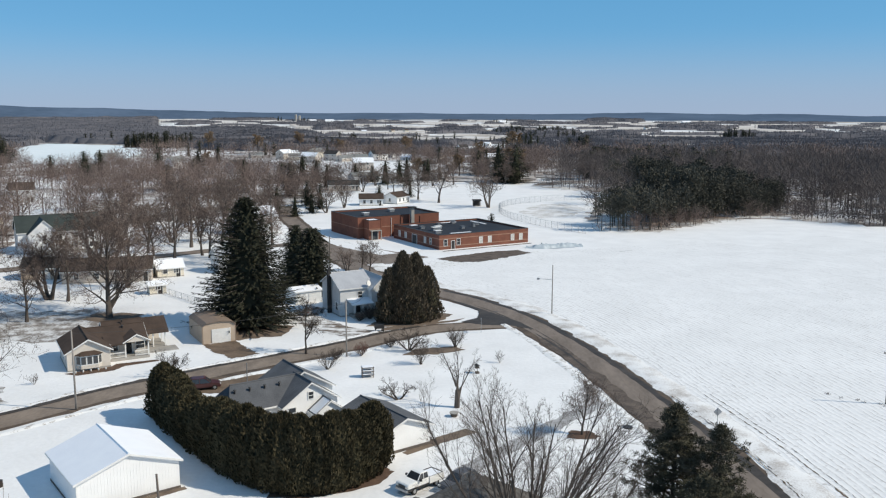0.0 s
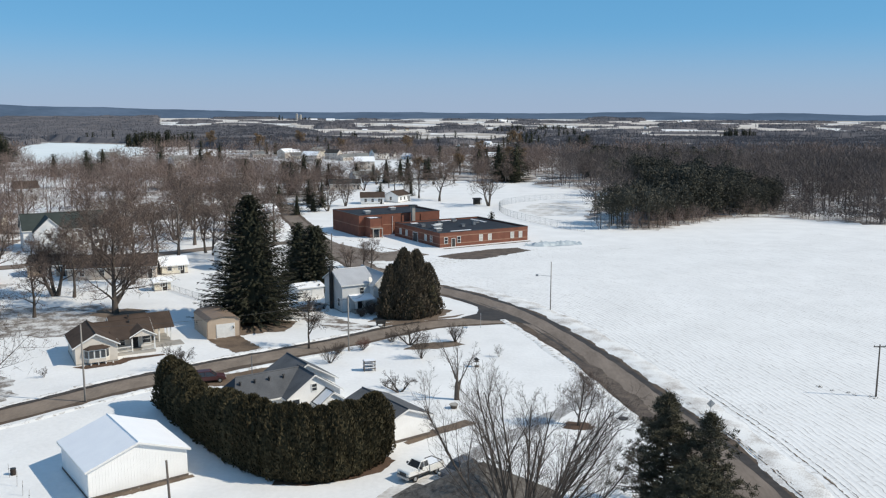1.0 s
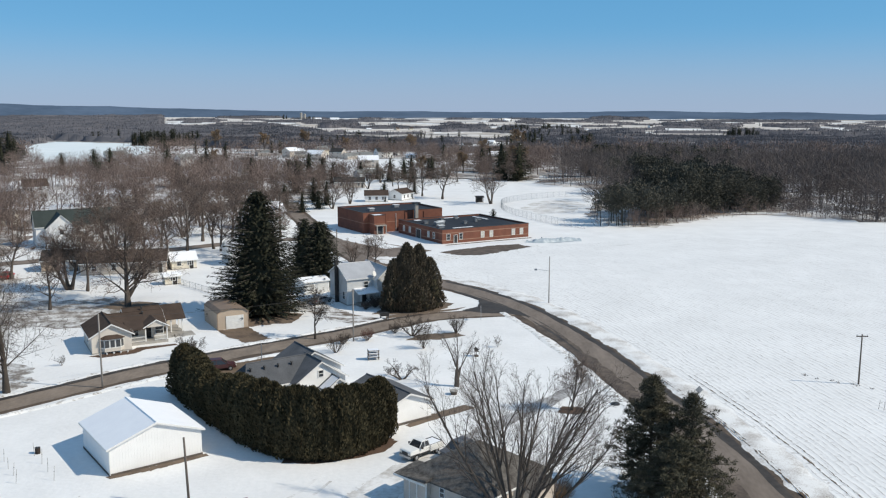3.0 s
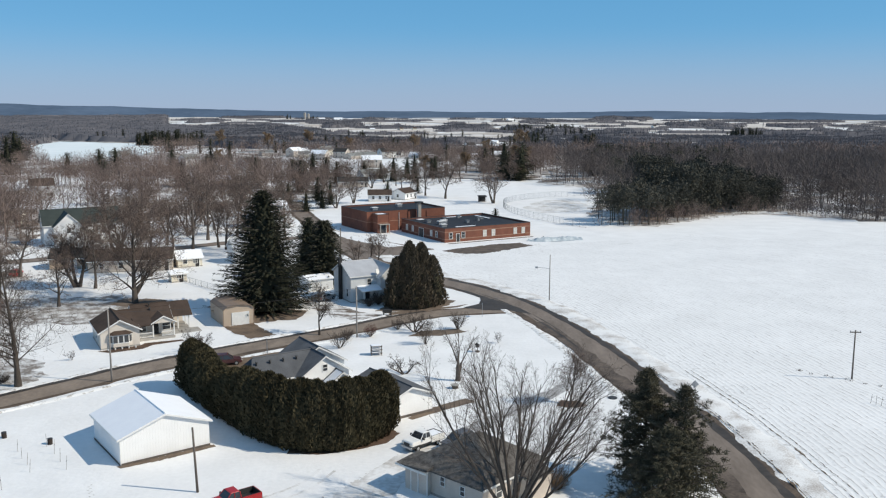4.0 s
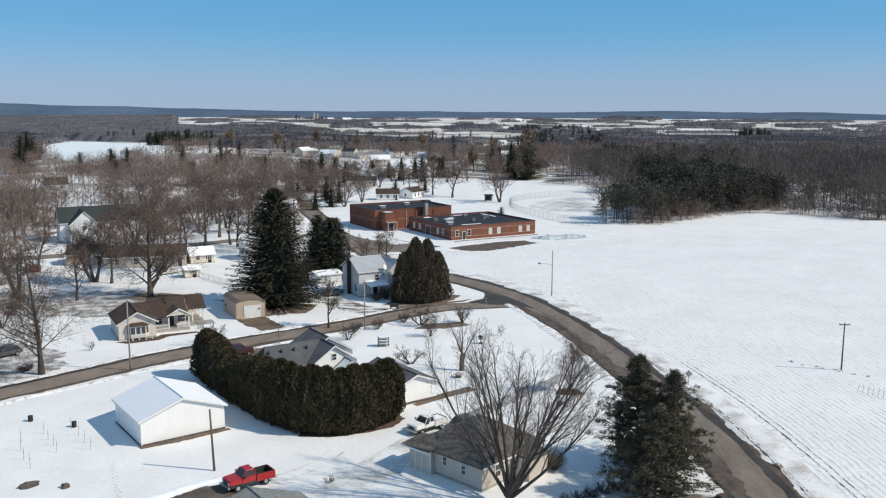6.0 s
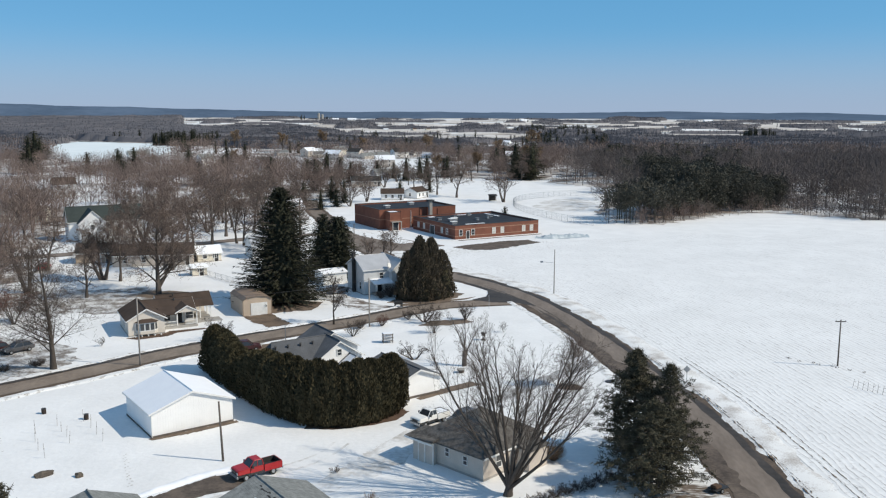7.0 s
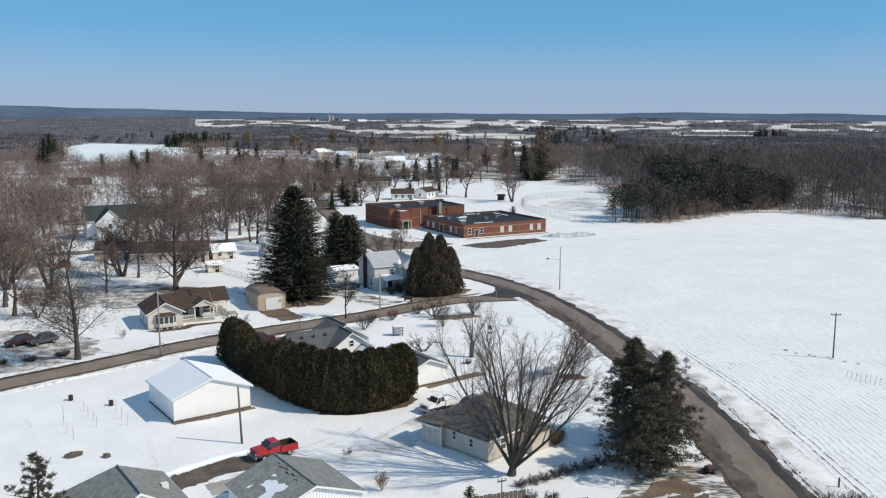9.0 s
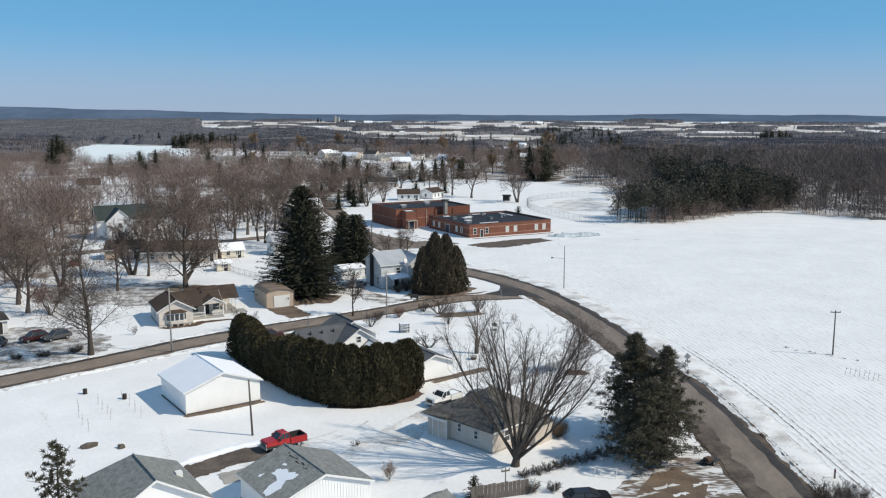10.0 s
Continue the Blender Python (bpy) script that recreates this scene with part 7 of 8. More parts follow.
# ---- village trees: a few kinds, copied ----
TREES = [dict(seed=200 + i, height=16, trunk=0.32, levels=4, kids=(13, 7, 6, 5), ratio=0.5, deep=0.62, lean=0.85, up=0.25, first=0.2, twig=0.035) for i in range(4)]
SPREAD = [dict(seed=220 + i, height=15, trunk=0.24, stems=4, fork=0.4, levels=4, kids=(7, 6, 5, 5), ratio=0.5, deep=0.62, lean=0.7, up=0.3, first=0.25, twig=0.035) for i in range(2)]
models = []
spots = [(-130, 221), (-96, 215), (-73, 210), (-66, 215.5), (-53, 313), (-49, 330), (-23, 362), (-14, 350), (5.4, 333), (-69, 284), (-30, 372), (-91.3, 134.4), (-85.7, 127.6), (-94, 139.5), (-100, 150), (-93, 213), (-84, 222), (-76, 232), (-70, 240), (-80, 252), (-92, 244), (-104, 252), (-110, 262), (-90, 270), (-78, 275), (-68, 300), (-76, 320), (-86, 300), (-98, 290), (-62, 335), (-135, 235), (-140, 205), (-128, 190), (-122, 170), (-116, 150), (-56, 240), (-76, 205), (-82, 196), (-46, 178), (-29, 196), (-26, 199), (-24, 196.5), (-78, 148), (-100, 176), (-96, 118), (-92, 152), (-112, 120), (-72, 178), (-110, 104), (-66, 372), (-58, 384), (-50, 396), (-72, 392), (-40, 410), (-30, 420), (-62, 420), (-20, 430), (-48, 430), (-10, 440), (-36, 396), (2, 446), (16, 446), (-80, 376), (-82, 404), (-56, 440), (-70, 432), (-86, 262), (-74, 262), (-84, 240), (-96, 318), (-69, 219), (-58, 205), (-52, 214)]
for k, (x, y) in enumerate(spots):
    small = 0.5 if (x, y) in ((-29, 196), (-26, 199), (-24, 196.5), (-46, 178)) else 0.72 if y > 300 else 1.0
    small = 1.05 if (x, y) in ((5.4, 333), (-23, 362), (-14, 350)) else small
    small = 0.78 if y < 165 and x > -84 else small
    size = small * (0.85 + 0.3 * ((k * 37) % 10) / 10)
    if len(models) < 6:
        how = (TREES + SPREAD)[len(models)]
        t = bare_tree("village_tree", "bare deciduous tree among the village houses", pose(x, y, 0), "bare village trees", TWIG_PALE, **how)
        models.append(t)
    else:
        t = copy_thing(models[(k * 5 + 1) % 6], pose(x, y, fall(y), 0, 0, k * 71))
    t.scale = (size * 1.2, size * 1.2, size)
cm = evergreen("small_conifer", "small dark conifer in the village", pose(-58, 330, 0), spruce_shapes(90, 9, 3.4, 18, 9, 10, size=0.85, power=0.75, core=0.35), BARK, SPRUCE, "village conifers")
for k, (x, y, s) in enumerate([(-62, 302, 0.8), (-58, 312, 0.7), (-70, 310, 0.9), (-64, 336, 0.8), (-57, 325, 0.6), (-67, 352, 0.8), (-70, 420, 1.2), (-44, 440, 1.2), (-32, 430, 1.0), (-38, 452, 1.3), (12, 462, 0.95), (20, 448, 1.0), (5, 268, 0.6), (-38, 352, 0.7), (-110, 420, 1.2), (-140, 400, 1.3), (-150, 470, 1.1), (-205, 480, 1.4), (-190, 430, 1.1), (-96, 440, 1.1), (-88, 430, 1.0), (-120, 240, 0.6), (-232, 520, 1.3), (-180, 500, 1.2), (-27, 372, 0.6), (14, 500, 1.9), (24, 492, 1.7), (3, 512, 1.6), (-52, 452, 0.9), (-26, 466, 1.0), (-18, 470, 0.8), (-62, 462, 0.9), (-262, 470, 2.0), (-228, 470, 1.4), (-88, 452, 1.4), (-160, 510, 1.3), (14, 454, 1.7), (22, 455, 1.8), (-79, 376, 1.3), (-80, 448, 1.3), (-24, 464, 1.2), (-36, 477, 1.1), (-205, 460, 1.3), (-339, 622, 2.2), (-332, 616, 1.6), (96, 800, 2.0), (88, 810, 1.7), (104, 815, 1.8)]):
    copy_thing(cm, pose(x, y, fall(y), 0, 0, k * 53)).scale = (s * (1.15 + 0.12 * (k % 4)), s * (1.15 + 0.12 * (k % 4)), s * (1 + 0.1 * (k % 3)))
wm = bare_tree("willow_tree", "golden-brown willow in the distance", pose(-8, 500, fall(500)), "golden willows", WILLOW, seed=95, height=14, trunk=0.4, levels=4, kids=(14, 8, 6, 5), ratio=0.5, up=0.1, droop=0.5, twig=0.09)
for k, (x, y, s) in enumerate([(23, 543, 1.2), (30, 550, 1.1), (5, 700, 1.2), (-60, 795, 1.4), (-198, 810, 1.5), (45, 990, 1.7), (52, 1000, 1.5), (-285, 950, 1.6), (-190, 960, 1.6), (-120, 800, 1.2), (-30, 480, 0.9), (-170, 560, 0.9)]):
    copy_thing(wm, pose(x, y, fall(y), 0, 0, k * 77)).scale = (s, s, s)


rw = random.Random(77)
for k in range(9):
    x, y = 44.5 + 11 * k / 10 + rw.uniform(-0.8, 0.8), 113.6 - 9.5 * k / 10 + rw.uniform(-0.9, 0.9)
    bare_tree("weed_tuft", "tuft of dry brown weeds poking through the snow", pose(x, y, 0), "field weeds", TWIG, "weeds", seed=400 + k, height=0.55, trunk=0.010, stems=6, fork=1.1, levels=3, kids=(4, 3, 2), ratio=0.5, first=0.1, lean=0.7, twig=0.012)
for k in range(8):
    st = thing("crop_stalk", "thin dry stalk standing in the snowy field", "stalk", pose(49.0 + 0.45 * k, 99.6 - 0.45 * k, 0, 4 * (-1) ** k, 3, 0), "field stalks")
    part("stem", Shape().tube((0, 0, -0.1), (0.03, 0, 1.25), 0.025, 0.015, 5), TWIG, st)
    part("blade", Shape().plate([(0, -0.03, 0.8), (0.35, -0.02, 0.95), (0.35, 0.02, 0.95), (0, 0.03, 0.8)], 0.01), TWIG, st)
mk = thing("marker_post", "short wooden marker post at the field edge", "post", pose(34.5, 62.9, 0, 2, 0, 0))
part("post", Shape().box(-0.07, -0.07, -0.1, 0.07, 0.07, 1.1), POLE, mk)
part("reflector", Shape().box(-0.05, -0.08, 0.85, 0.05, -0.07, 1.0), TAIL_RED, mk)

for k, (x, y, h) in enumerate(((-630, 3167, 24), (-618, 3172, 20))):
    silo = thing("silo", "tall pale farm silo beyond the fields", "silo", pose(x, y, fall(y)), "farm silos")
    part("barrel", Shape().tube((0, 0, -0.5), (0, 0, h), 4.5, 4.5, 14), CONCRETE, silo)
    part("dome", Shape().tube((0, 0, h + 0.01), (0, 0, h + 2.6), 4.6, 1.2, 14), STEEL, silo)
for x, y, a, l0 in ((169, 1943, 20, 22), (107, 2990, 30, 30), (1293, 3335, 10, 40), (-560, 3080, 25, 36), (230, 1990, -30, 16), (720, 3000, 15, 30), (-500, 3110, 15, 30), (-950, 2480, 15, 20)):
    farm = thing("farm_building", "white farm building with a snowy roof among far fields", "farm building", pose(x, y, fall(y), 0, 0, a), "farm buildings")
    block(farm, -l0 / 2, l0 / 2, -5.5, 5.5, 5.0, 8.6, WHITE, ROOF_SNOW, "x", over=0.5)
    door(farm, l0 / 4, -5.52, 0, -90, 3.2, 3.6, SHINGLE_DARK, "barn_door")

# ---- vehicles ----
def wheel(parent, x, y, r=0.38, w=0.26):
    t = part("wheel", Shape().tube((x, y - w / 2, r), (x, y + w / 2, r), r, r, 18), RUBBER, parent, smooth=False, bevel=0.02)
    o = w / 2 + 0.004 if y > 0 else -w / 2 - 0.004
    part("rim", Shape().tube((x, y + o * 0.8, r), (x, y + o, r), r * 0.6, r * 0.55, 12), STEEL, t, "bright steel rim")


def cabin(base, top):
    """A glasshouse between a lower and an upper rectangle: (x0, x1, half width, z)."""
    s = Shape()
    v = []
    for x0, x1, w, z in (base, top):
        v += [(x0, -w, z), (x1, -w, z), (x1, w, z), (x0, w, z)]
    return s.add(v, [(3, 2, 1, 0), (4, 5, 6, 7), (0, 1, 5, 4), (1, 2, 6, 5), (2, 3, 7, 6), (3, 0, 4, 7)])


def pickup(label, m, paint, snowy=False):
    """A regular-cab pickup truck with an open bed; snowy: its bed is full of snow."""
    pick = thing("pickup_truck", label, "pickup truck", m)
    part("body", Shape().box(-2.75, -0.98, 0.55, 0.55, 0.98, 0.78).box(0.5, -0.98, 0.55, 2.85, 0.98, 0.78), DARK_METAL, pick)
    part("hood", Shape().extrude([(1.3, 0.78), (2.9, 0.78), (2.92, 1.15), (2.75, 1.28), (1.3, 1.36)], -0.97, 0.97), paint, pick, bevel=0.06)
    part("cab_side", Shape().box(-0.45, -0.97, 0.6, 1.35, 0.97, 1.36), paint, pick, bevel=0.05)
    part("roof_panel", cabin((-0.35, 0.75, 0.76, 1.93), (-0.25, 0.6, 0.70, 1.99)), paint, pick)
    part("windows", cabin((-0.42, 1.35, 0.9, 1.36), (-0.33, 0.72, 0.75, 1.93)), GLASS, pick, "dark cab glass")
    for y in (-1, 1):
        part("pillar", Shape().tube((-0.42, 0.9 * y, 1.36), (-0.33, 0.76 * y, 1.95), 0.06, 0.05, 6), paint, pick)
        part("pillar", Shape().tube((1.33, 0.9 * y, 1.36), (0.72, 0.76 * y, 1.95), 0.05, 0.05, 6), paint, pick)
        part("pillar", Shape().tube((0.35, 0.9 * y, 1.36), (0.3, 0.76 * y, 1.95), 0.04, 0.04, 6), paint, pick)
        part("bed_side", Shape().box(-2.85, 0.97 * y - 0.06, 0.6, -0.5, 0.97 * y + 0.06, 1.34), paint, pick, bevel=0.03)
        part("fender", Shape().box(-2.2, 0.97 * y - 0.09, 0.75, -1.15, 0.97 * y + 0.09, 1.05), paint, pick, bevel=0.04)
        part("mirror", Shape().box(0.95, 1.0 * y - 0.02, 1.32, 1.12, 1.26 * y, 1.58) if y > 0 else Shape().box(0.95, -1.26, 1.32, 1.12, -0.98, 1.58), DARK_METAL, pick)
        part("headlight", Shape().box(2.88, 0.72 * y - 0.17, 0.85, 2.95, 0.72 * y + 0.17, 1.1), LAMP_GLASS, pick)
        part("tail_light", Shape().box(-2.9, 0.9 * y - 0.08, 0.8, -2.86, 0.9 * y + 0.08, 1.2), TAIL_RED, pick)
    part("bed_floor", Shape().box(-2.78, -0.9, 0.72, -0.5, 0.9, 0.8), DARK_METAL, pick)
    part("tailgate", Shape().box(-2.9, -0.9, 0.62, -2.79, 0.9, 1.33), paint, pick)
    part("front_bumper", Shape().box(2.86, -0.95, 0.45, 3.05, 0.95, 0.75), STEEL, pick, bevel=0.04)
    part("rear_bumper", Shape().box(-3.05, -0.92, 0.45, -2.88, 0.92, 0.68), STEEL, pick, bevel=0.03)
    part("grille", Shape().box(2.9, -0.5, 0.82, 2.96, 0.5, 1.12), DARK_METAL, pick)
    part("bed_liner", Shape().box(-2.77, -0.905, 0.801, -2.74, 0.905, 1.36).box(-0.56, -0.905, 0.801, -0.52, 0.905, 1.38).box(-2.74, -0.905, 0.801, -0.56, -0.875, 1.36).box(-2.74, 0.875, 0.801, -0.56, 0.905, 1.36), DARK_METAL, pick, "black plastic bed liner")
    for x in (-1.68, 1.85):
        for y in (-0.86, 0.86):
            wheel(pick, x, y, 0.4)
    if snowy:
        part("bed_snow", Shape().box(-2.73, -0.87, 0.81, -0.57, 0.87, 1.30), ROOF_SNOW, pick, "snow filling the truck bed", bevel=0.06)
    return pick


pickup("red pickup truck with an open bed in the snow", pose(-22.5, 67.1, 0, 0, 0, 220.5) @ Matrix.Diagonal((0.83, 0.9, 0.96, 1)), RED_PAINT)
pickup("white pickup truck with a snow-filled bed beside the cottage", pose(-6.1, 83.0, 0, 0, 0, 226) @ Matrix.Diagonal((0.82, 0.9, 0.92, 1)), WHITE_PAINT, True)


def car(label, x, y, yaw, paint, low=False):
    c = thing("car", label, "car", pose(x, y, 0, 0, 0, yaw))
    h = 1.35 if low else 1.62
    part("body", Shape().extrude([(-2.2, 0.35), (2.15, 0.35), (2.25, 0.6), (2.1, 0.82), (1.0, 0.95), (-2.1, 0.98), (-2.25, 0.75)], -0.88, 0.88), paint, c, bevel=0.07)
    part("windows", cabin((-1.95, 1.05, 0.82, 0.95), (-1.45, 0.25, 0.64, h - 0.06)), GLASS, c, "dark car windows")
    part("roof_panel", cabin((-1.5, 0.3, 0.66, h - 0.07), (-1.35, 0.15, 0.58, h)), paint, c)
    for y_ in (-1, 1):
        for x0, w0, x1, w1, thick in ((1.0, 0.8, 0.25, 0.64, 0.05), (-1.95, 0.8, -1.45, 0.64, 0.065), (-0.5, 0.82, -0.5, 0.65, 0.04)):
            part("pillar", Shape().tube((x0, w0 * y_, 0.95), (x1, w1 * y_, h - 0.05), thick, thick, 6), paint, c)
        part("headlight", Shape().box(2.12, 0.62 * y_ - 0.15, 0.62, 2.24, 0.62 * y_ + 0.15, 0.78), LAMP_GLASS, c)
        part("tail_light", Shape().box(-2.26, 0.66 * y_ - 0.15, 0.7, -2.16, 0.66 * y_ + 0.15, 0.86), TAIL_RED, c)
    for x_ in (-1.35, 1.4):
        for y_ in (-0.8, 0.8):
            wheel(c, x_, y_, 0.33, 0.22)
    return c


car("black car with a shiny roof on the muddy yard", 9.4, 55.6, 12, BLACK_PAINT, True)
car("dark grey car parked beside the white pickup", -2.3, 83.2, 228, GREY_PAINT)
car("dark maroon minivan parked under the ash tree", -73.9, 108.6, 235, MAROON_PAINT)
car("dark grey truck-like car beside the minivan", -70.7, 109.6, 235, GREY_PAINT)
car("dark car parked at the corner house", -78.6, 104.6, 200, GREY_PAINT)
car("maroon car on the muddy drive behind the hedge", -36.4, 112.6, 20, MAROON_PAINT)
car("small red car by the long house", -101.5, 177.0, 100, RED_PAINT)
car("silver car on the drive of the two-storey house", -29.6, 156.0, 60, STEEL, True)

# ---- poles and wires ----
def pole(name, label, x, y, h, r, material, arm=0.0, lamp=0.0, yaw=0.0, lean=0.0):
    p_ = thing(name, label, "pole", pose(x, y, 0, 0, lean, yaw))
    part("post", Shape().tube((0, 0, -0.2), (0, 0, h), r, r * 0.7, 9), material, p_, smooth=True)
    if arm:
        part("crossarm", Shape().box(-arm / 2, -0.05, h - 0.35, arm / 2, 0.05, h - 0.22), material, p_)
        for k in (-0.45, 0.45):
            part("insulator", Shape().tube((arm * k, 0, h - 0.22), (arm * k, 0, h - 0.05), 0.04, 0.06, 6), STEEL, p_)
    if lamp:
        part("lamp_arm", Shape().tube((0, 0, h * 0.70), (-lamp, 0, h * 0.72), 0.04, 0.03, 6), STEEL, p_)
        part("lamp_head", Shape().box(-lamp - 0.5, -0.13, h * 0.70, -lamp, 0.13, h * 0.735), STEEL, p_)
    return p_


pole("utility_pole", "pale wooden pole beside the side road", -49.4, 103.8, 10.0, 0.13, POLE_PALE)
pole("yard_pole", "dark leaning wooden pole in the snow", -27.0, 70.4, 6.5, 0.13, POLE, yaw=0, lean=-2)
pole("street_light", "pale street light pole with a side arm at the curve", 13.4, 157.4, 9.0, 0.11, POLE_PALE, lamp=2.3, yaw=-5)
pole("utility_pole", "dark wooden pole with a crossarm in the field", 50.8, 109.6, 6.9, 0.12, POLE, arm=1.5)
pole("utility_pole", "pale wooden pole by the roadside shrubs", -19.7, 128.6, 8.4, 0.13, POLE_PALE)
pole("yard_pole", "short pole with a crosspiece behind the board fence", 1.7, 56.4, 2.9, 0.07, POLE, arm=0.9, yaw=30)
pole("utility_pole", "thin pole among the village trees", -71, 205, 14, 0.14, POLE)
pole("utility_pole", "thin pole by the two-storey house", -30, 178, 11, 0.14, POLE)


def wire(name, label, a, b, sag, r=0.018):
    s, last = Shape(), None
    for i in range(13):
        u = i / 12
        q = Vector(a).lerp(Vector(b), u) - Vector((0, 0, 4 * sag * u * (1 - u)))
        if last is not None:
            s.tube(last, q, r, r, 4, False)
        last = q
    plain(name, s, DARK_METAL, label, "cable", "structure")


wire("wire_house", "thin service wire to the two-storey house", (-19.7, 128.6, 8.3), (-19.4, 150.6, 5.0), 0.8)
wire("wire_west", "thin wire along the side road", (-19.7, 128.6, 8.1), (-49.4, 103.8, 9.6), 0.8)

# ---- yard things ----
for x, y, tilt in ((-53.0, 83.3, 3), (-47.0, 81.7, -4)):
    b = thing("barrel", "rusty brown burn barrel standing in the snow", "barrel", pose(x, y, 0, tilt, 0, 0) @ Matrix.Diagonal((0.85, 0.85, 0.72, 1)), "burn barrels")
    part("drum", Shape().tube((0, 0, -0.05), (0, 0, 0.9), 0.32, 0.32, 14), RUST, b)
    for z in (0.3, 0.6):
        part("hoop", Shape().tube((0, 0, z), (0, 0, z + 0.04), 0.335, 0.335, 14), RUST, b)
    part("rim", Shape().tube((0, 0, 0.88), (0, 0, 0.93), 0.34, 0.34, 14), DARK_METAL, b)


def boulder(label, x, y, size, seed):
    bm = bmesh.new()
    bmesh.ops.create_icosphere(bm, subdivisions=3, radius=1)
    for v in bm.verts:
        k = 1 + 0.35 * noise.noise(v.co * 1.3 + Vector((seed, 0, 0))) + 0.12 * noise.noise(v.co * 4 + Vector((seed, 3, 0)))
        v.co = Vector((v.co.x * size[0], v.co.y * size[1], v.co.z * size[2])) * k
        v.co.z += size[2] * 0.35
    me = bpy.data.meshes.new("boulder")
    bm.to_mesh(me)
    bm.free()
    me.materials.append(ROCK)
    ob = tagged(new("boulder", me), label, "rock", "yard stones")
    ob.matrix_world = pose(x, y, 0, 0, 0, seed * 40)


boulder("long flat brown stone poking out of the snow", -43.9, 65.6, (0.95, 0.5, 0.36), 1)
boulder("small round brown stone in the snow", -40.2, 65.6, (0.38, 0.38, 0.38), 2)
rs = random.Random(3)
for k, (px, py) in enumerate([(-49.4, 79.4), (-48, 77.6), (-46.6, 76), (-45.4, 74.2), (-47.0, 81), (-45.2, 79), (-43.6, 77), (-42, 75), (-50.6, 76.8), (-49.4, 74.4), (-47.8, 72), (-46, 70)]):
    st = thing("garden_stake", "thin wooden stake in the snowy garden", "stake", pose(px, py, 0, rs.uniform(-5, 5), rs.uniform(-5, 5), 0), "garden stakes")
    h = rs.uniform(1.2, 1.7)
    part("rod", Shape().tube((0, 0, -0.1), (0, 0, h), 0.022, 0.018, 5), POLE_PALE, st)
    part("tie", Shape().box(-0.035, -0.03, h * 0.6, 0.035, 0.03, h * 0.64), DARK_METAL, st)

rack = thing("wood_rack", "snow-covered slatted garden rack on the lawn", "rack", pose(-15.4, 118.6, 0, 0, 0, 15))
for x in (-0.75, 0.75):
    for y in (-0.4, 0.4):
        part("leg", Shape().box(x - 0.05, y - 0.05, -0.1, x + 0.05, y + 0.05, 1.5), POLE, rack)
for z in (0.35, 0.85, 1.35):
    sh = part("shelf", Shape().box(-0.85, -0.5, z, 0.85, 0.5, z + 0.06), POLE, rack)
    part("snow_cap", Shape().box(-0.8, -0.45, z + 0.06, 0.8, 0.45, z + 0.2), ROOF_SNOW, sh, bevel=0.05)
well = thing("bird_feeder", "dark roofed bird feeder on a post", "bird feeder", pose(-0.3, 120.9, 0, 0, 0, 20) @ Matrix.Diagonal((0.75, 0.75, 0.8, 1)))
part("post", Shape().tube((0, 0, -0.1), (0, 0, 1.0), 0.06, 0.06, 6), POLE, well)
part("tray", Shape().box(-0.4, -0.4, 0.95, 0.4, 0.4, 1.05), POLE, well)
part("feeder_roof", Shape().extrude([(-0.5, 1.35), (0.5, 1.35), (0, 1.7)], -0.45, 0.45), SHINGLE_DARK, well)
part("feeder_body", Shape().box(-0.25, -0.25, 1.05, 0.25, 0.25, 1.36), POLE, well)
part("base", Shape().tube((0, 0, -0.05), (0, 0, 0.25), 0.5, 0.4, 10), ROCK, well)
pot = thing("planter", "low stone planter in the snow", "planter", pose(-3.2, 103.2, 0))
part("bowl", Shape().tube((0, 0, -0.05), (0, 0, 0.45), 0.35, 0.5, 12), ROCK, pot)
part("rim", Shape().tube((0, 0, 0.45), (0, 0, 0.55), 0.55, 0.55, 12), CONCRETE, pot)
cover = thing("septic_cover", "dark round cover flush in the snow", "cover", pose(17.0, 100.2, 0))
part("lid", Shape().tube((0, 0, 0.0), (0, 0, 0.12), 0.6, 0.58, 14), DARK_METAL, cover)
grill = thing("barbecue", "dark covered barbecue on the snowy lawn", "barbecue", pose(-16.4, 142.4 + 1.5, 0, 0, 0, 20))
part("hood", Shape().box(-0.8, -0.4, 0.5, 0.8, 0.4, 1.1), DARK_METAL, grill, bevel=0.1)
for x in (-0.65, 0.65):
    part("leg", Shape().box(x - 0.06, -0.3, -0.05, x + 0.06, 0.3, 0.55), DARK_METAL, grill)
def road_sign(label, x, y, yaw, high, sides, radius, turn, face):
    """A flat sign plate on a steel post; yaw is the way its painted face looks."""
    sg = thing("road_sign", label, "road sign", pose(x, y, 0, 0, 0, yaw))
    part("post", Shape().box(-0.03, -0.03, -0.2, 0.03, 0.03, high + radius), STEEL, sg)
    ring = [(radius * math.cos(turn + math.tau * i / sides), high + radius * math.sin(turn + math.tau * i / sides)) for i in range(sides)]
    plate = part("plate", Shape().add([(x_, y_, z_) for x_ in (0.035, 0.05) for y_, z_ in ring], [tuple(range(sides))[::-1], tuple(range(sides, 2 * sides))] + [(i, (i + 1) % sides, (i + 1) % sides + sides, i + sides) for i in range(sides)]), STEEL, sg)
    part("face", Shape().add([(0.054, y_ * 0.95, high + (z_ - high) * 0.95) for y_, z_ in ring], [tuple(range(sides))]), face, plate)


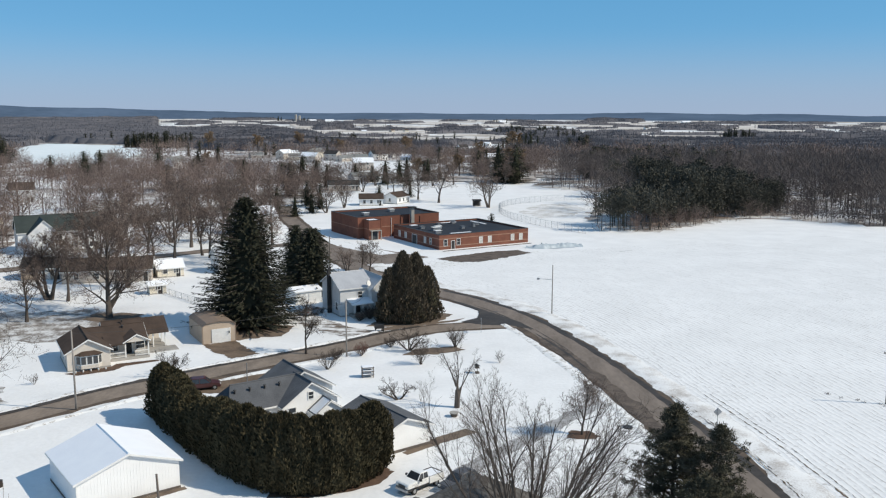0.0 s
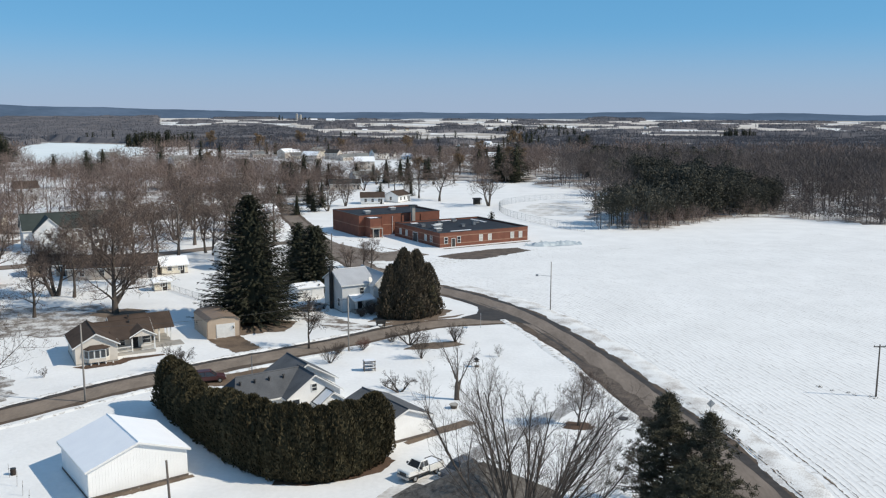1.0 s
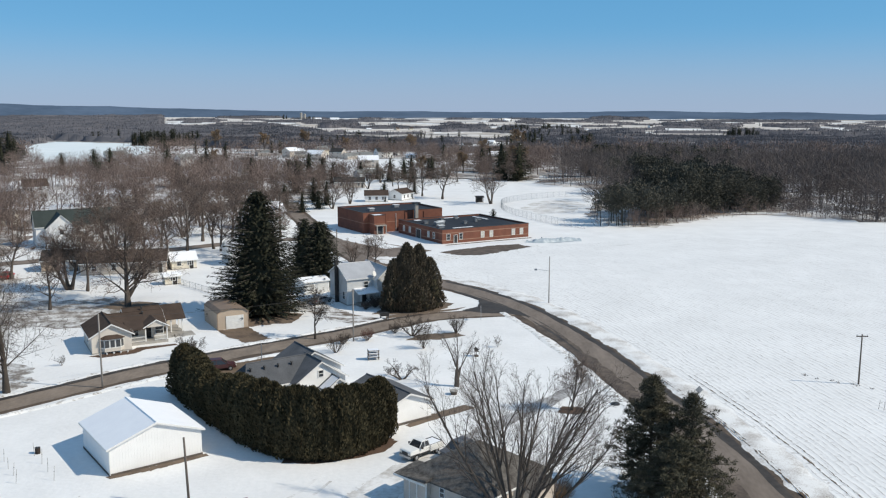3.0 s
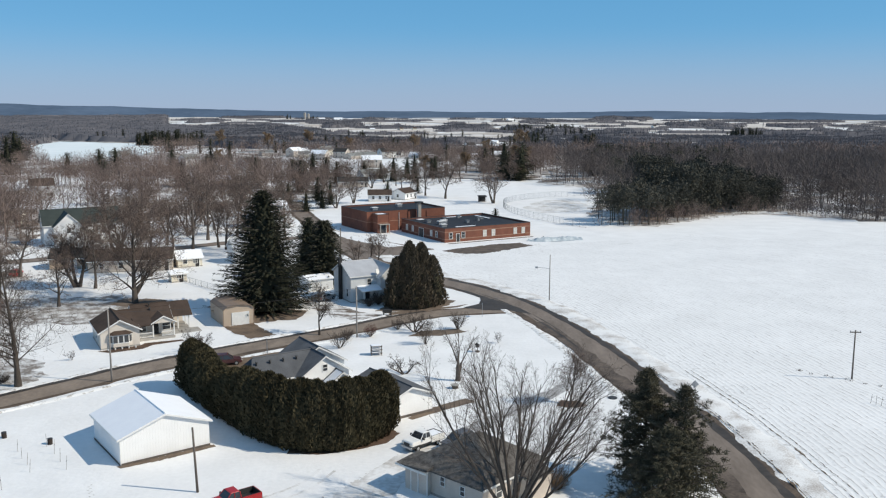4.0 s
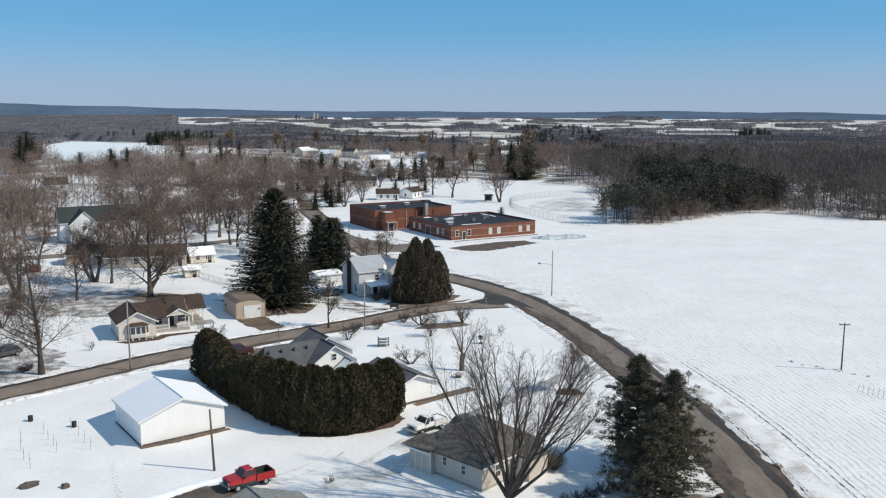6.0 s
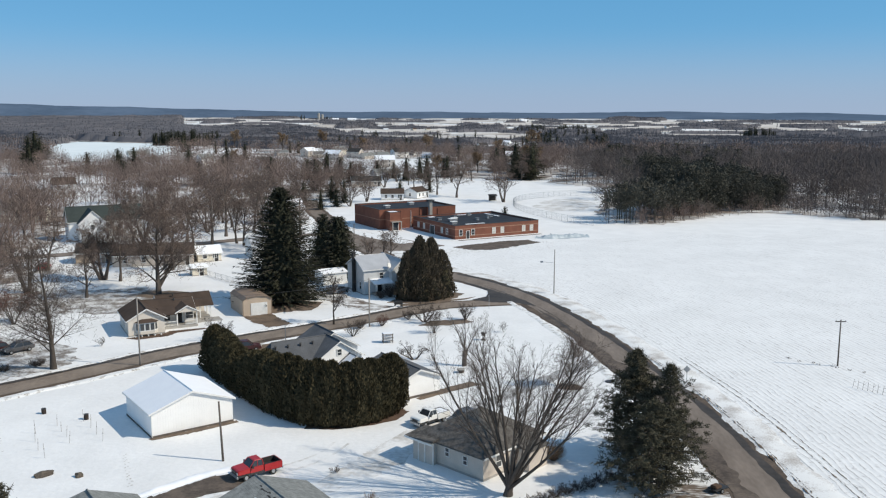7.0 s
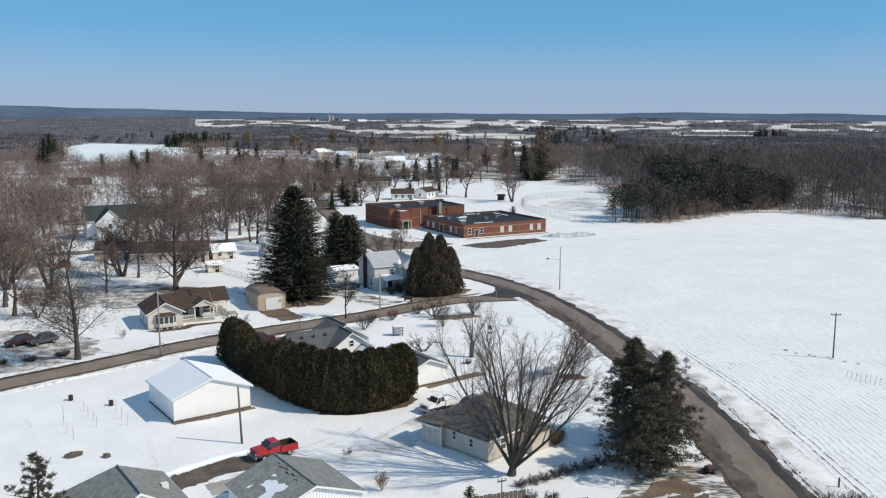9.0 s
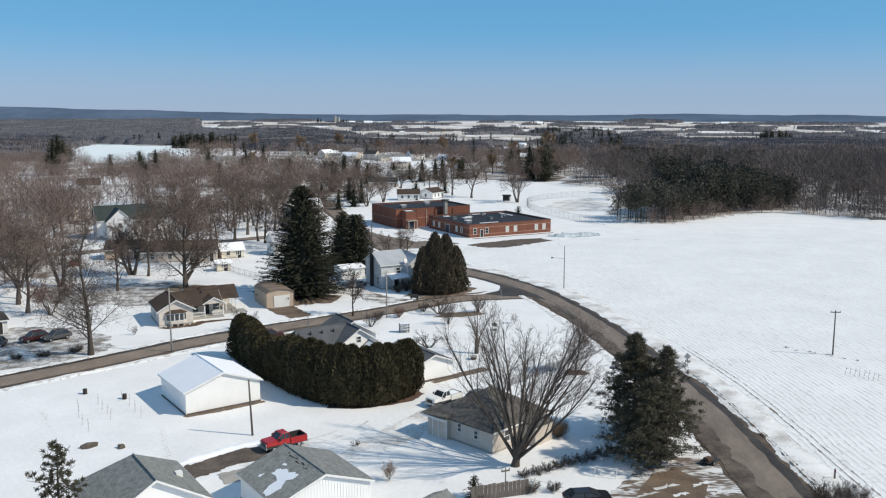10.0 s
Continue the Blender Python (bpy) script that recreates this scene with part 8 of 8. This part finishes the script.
road_sign("red octagonal stop sign where the side road ends", 0.5, 143.5, 184, 2.15, 8, 0.4, math.pi / 8, TAIL_RED)
road_sign("diamond warning sign beside the snowy field, its grey back bare", 27.6, 101.4, 95, 1.6, 4, 0.52, 0, SIGN_YELLOW)
goal = thing("soccer_goal", "white pipe goal frame with a sagging net", "goal", pose(11.7, 61.6, 0, 0, 0, -14) @ Matrix.Diagonal((0.62, 0.62, 0.55, 1)))
for x in (-1.7, 1.7):
    part("post", Shape().tube((x, 0, -0.1), (x, 0, 1.9), 0.06, 0.06, 7), TRIM, goal)
    part("back_stay", Shape().tube((x, 0, 1.9), (x, 1.4, 0.02), 0.03, 0.03, 5), TRIM, goal)
part("crossbar", Shape().tube((-1.76, 0, 1.9), (1.76, 0, 1.9), 0.06, 0.06, 7), TRIM, goal)
wreck = thing("trailer", "small dark utility trailer beside the road", "trailer", pose(23.0, 66.0, 0, 0, 0, 35) @ Matrix.Diagonal((0.75, 0.75, 0.75, 1)))
part("bed", Shape().box(-1.2, -0.7, 0.45, 1.2, 0.7, 0.6), DARK_METAL, wreck)
part("tongue", Shape().tube((1.2, 0, 0.5), (2.3, 0, 0.4), 0.05, 0.05, 5), DARK_METAL, wreck)
part("load", Shape().box(-1.0, -0.5, 0.6, 0.2, 0.5, 1.0), MULCH, wreck, "rusty brown load", bevel=0.1)
for y in (-0.75, 0.75):
    wheel(wreck, -0.1, y, 0.32, 0.18)
shd = thing("garden_shed", "small garden shed with a pale grey roof", "shed", pose(-4.3, 50.9, 0, 0, 0, -35))
block(shd, -1.4, 1.4, -1.1, 1.1, 1.8, 2.45, WHITE, SHINGLE_OLD, "y", over=0.2, thick=0.08)
door(shd, 0, -1.11, 0, -90, 0.9, 1.7, TRIM)
rail = thing("pipe_rail", "bent white pipe rail standing in the snow", "rail", pose(4.2, 58.0, 0, 0, 0, -14))
part("post", Shape().tube((0, 0, -0.1), (0, 0, 1.15), 0.035, 0.035, 6), TRIM, rail)
part("post", Shape().tube((2.3, 0, -0.1), (2.3, 0, 0.95), 0.035, 0.035, 6), TRIM, rail)
part("bar", Shape().tube((-0.03, 0, 1.15), (2.33, 0, 0.95), 0.035, 0.035, 6), TRIM, rail)
fence = thing("board_fence", "grey weathered board fence", "fence", pose(-1.5, 55.0, 0, 0, 0, 22))
for k in range(14):
    part("board", Shape().box(k * 0.42, -0.02, -0.05, k * 0.42 + 0.38, 0.02, 1.5 + 0.04 * (k % 3)), POLE, fence)
part("rail", Shape().box(0, 0.021, 0.4, 5.85, 0.06, 0.5).box(0, 0.021, 1.15, 5.85, 0.06, 1.25), POLE, fence)


def mesh_fence(name, label, pts, high, step, material=STEEL):
    """A wire fence: posts, top and bottom rails and a coarse wire grid."""
    fn = thing(name, label, "fence", pose(0, 0, 0))
    q, _ = curve_points(pts, step)
    rails, net = {high: Shape(), 0.1: Shape()}, Shape()
    for a, b in zip(q, q[1:]):
        for z in (high, 0.1):
            rails[z].tube((a[0], a[1], z), (b[0], b[1], z), 0.03, 0.03, 4, False)
        for k in range(1, 8):
            c = a + (b - a) * k / 8
            net.tube((c[0], c[1], 0.05), (c[0], c[1], high), 0.012, 0.012, 3, False)
        for k in range(1, 4):
            net.tube((a[0], a[1], high * k / 4), (b[0], b[1], high * k / 4), 0.012, 0.012, 3, False)
    for a in q:
        part("fence_post", Shape().tube((a[0], a[1], -0.1), (a[0], a[1], high + 0.08), 0.045, 0.045, 6), material, fn)
    for rail in rails.values():
        part("fence_rail", rail, material, fn)
    part("wire_net", net, material, fn)


mesh_fence("ball_fence", "chain-link fence round the ball field", [(33, 263), (22, 278), (12, 300), (9, 318), (11, 336), (20, 350), (34, 361), (50, 366)], 2.2, 3.0)
mesh_fence("garden_fence", "low wire fence across the back gardens", [(-68, 178), (-60, 170), (-50, 160.5)], 1.2, 2.5)
bk = thing("field_shelter", "small dark shelter at the ball field", "shelter", pose(1.0, 338, 0, 0, 0, 10) @ Matrix.Diagonal((0.62, 0.7, 0.85, 1)))
for x in (-2.2, 2.2):
    for y in (-1.2, 1.2):
        part("post", Shape().box(x - 0.1, y - 0.1, -0.1, x + 0.1, y + 0.1, 2.5), POLE, bk)
part("shelter_roof", Shape().plate([(-2.8, -1.7, 2.6), (2.8, -1.7, 2.6), (2.8, 1.7, 3.0), (-2.8, 1.7, 3.0)], 0.2), SHINGLE_DARK, bk)
part("back_wall", Shape().box(-2.2, 1.1, 0, 2.2, 1.2, 2.4), SHINGLE_DARK, bk)
plain("snow_mound", bank([(13.5, 235), (17, 234.4), (21, 236), (25, 238), (29, 238.6)], 0, 2.6, 1.0, 91, 0.3, 11), ICE, "heap of ploughed icy snow beside the school lot", "snow heap", "", smooth=True)
plain("snow_mound", bank([(18, 239), (22, 240), (26, 241)], 0, 1.8, 0.7, 92, 0.3, 9), ICE, "small heap of ploughed icy snow beside the school lot", "snow heap", "", smooth=True)
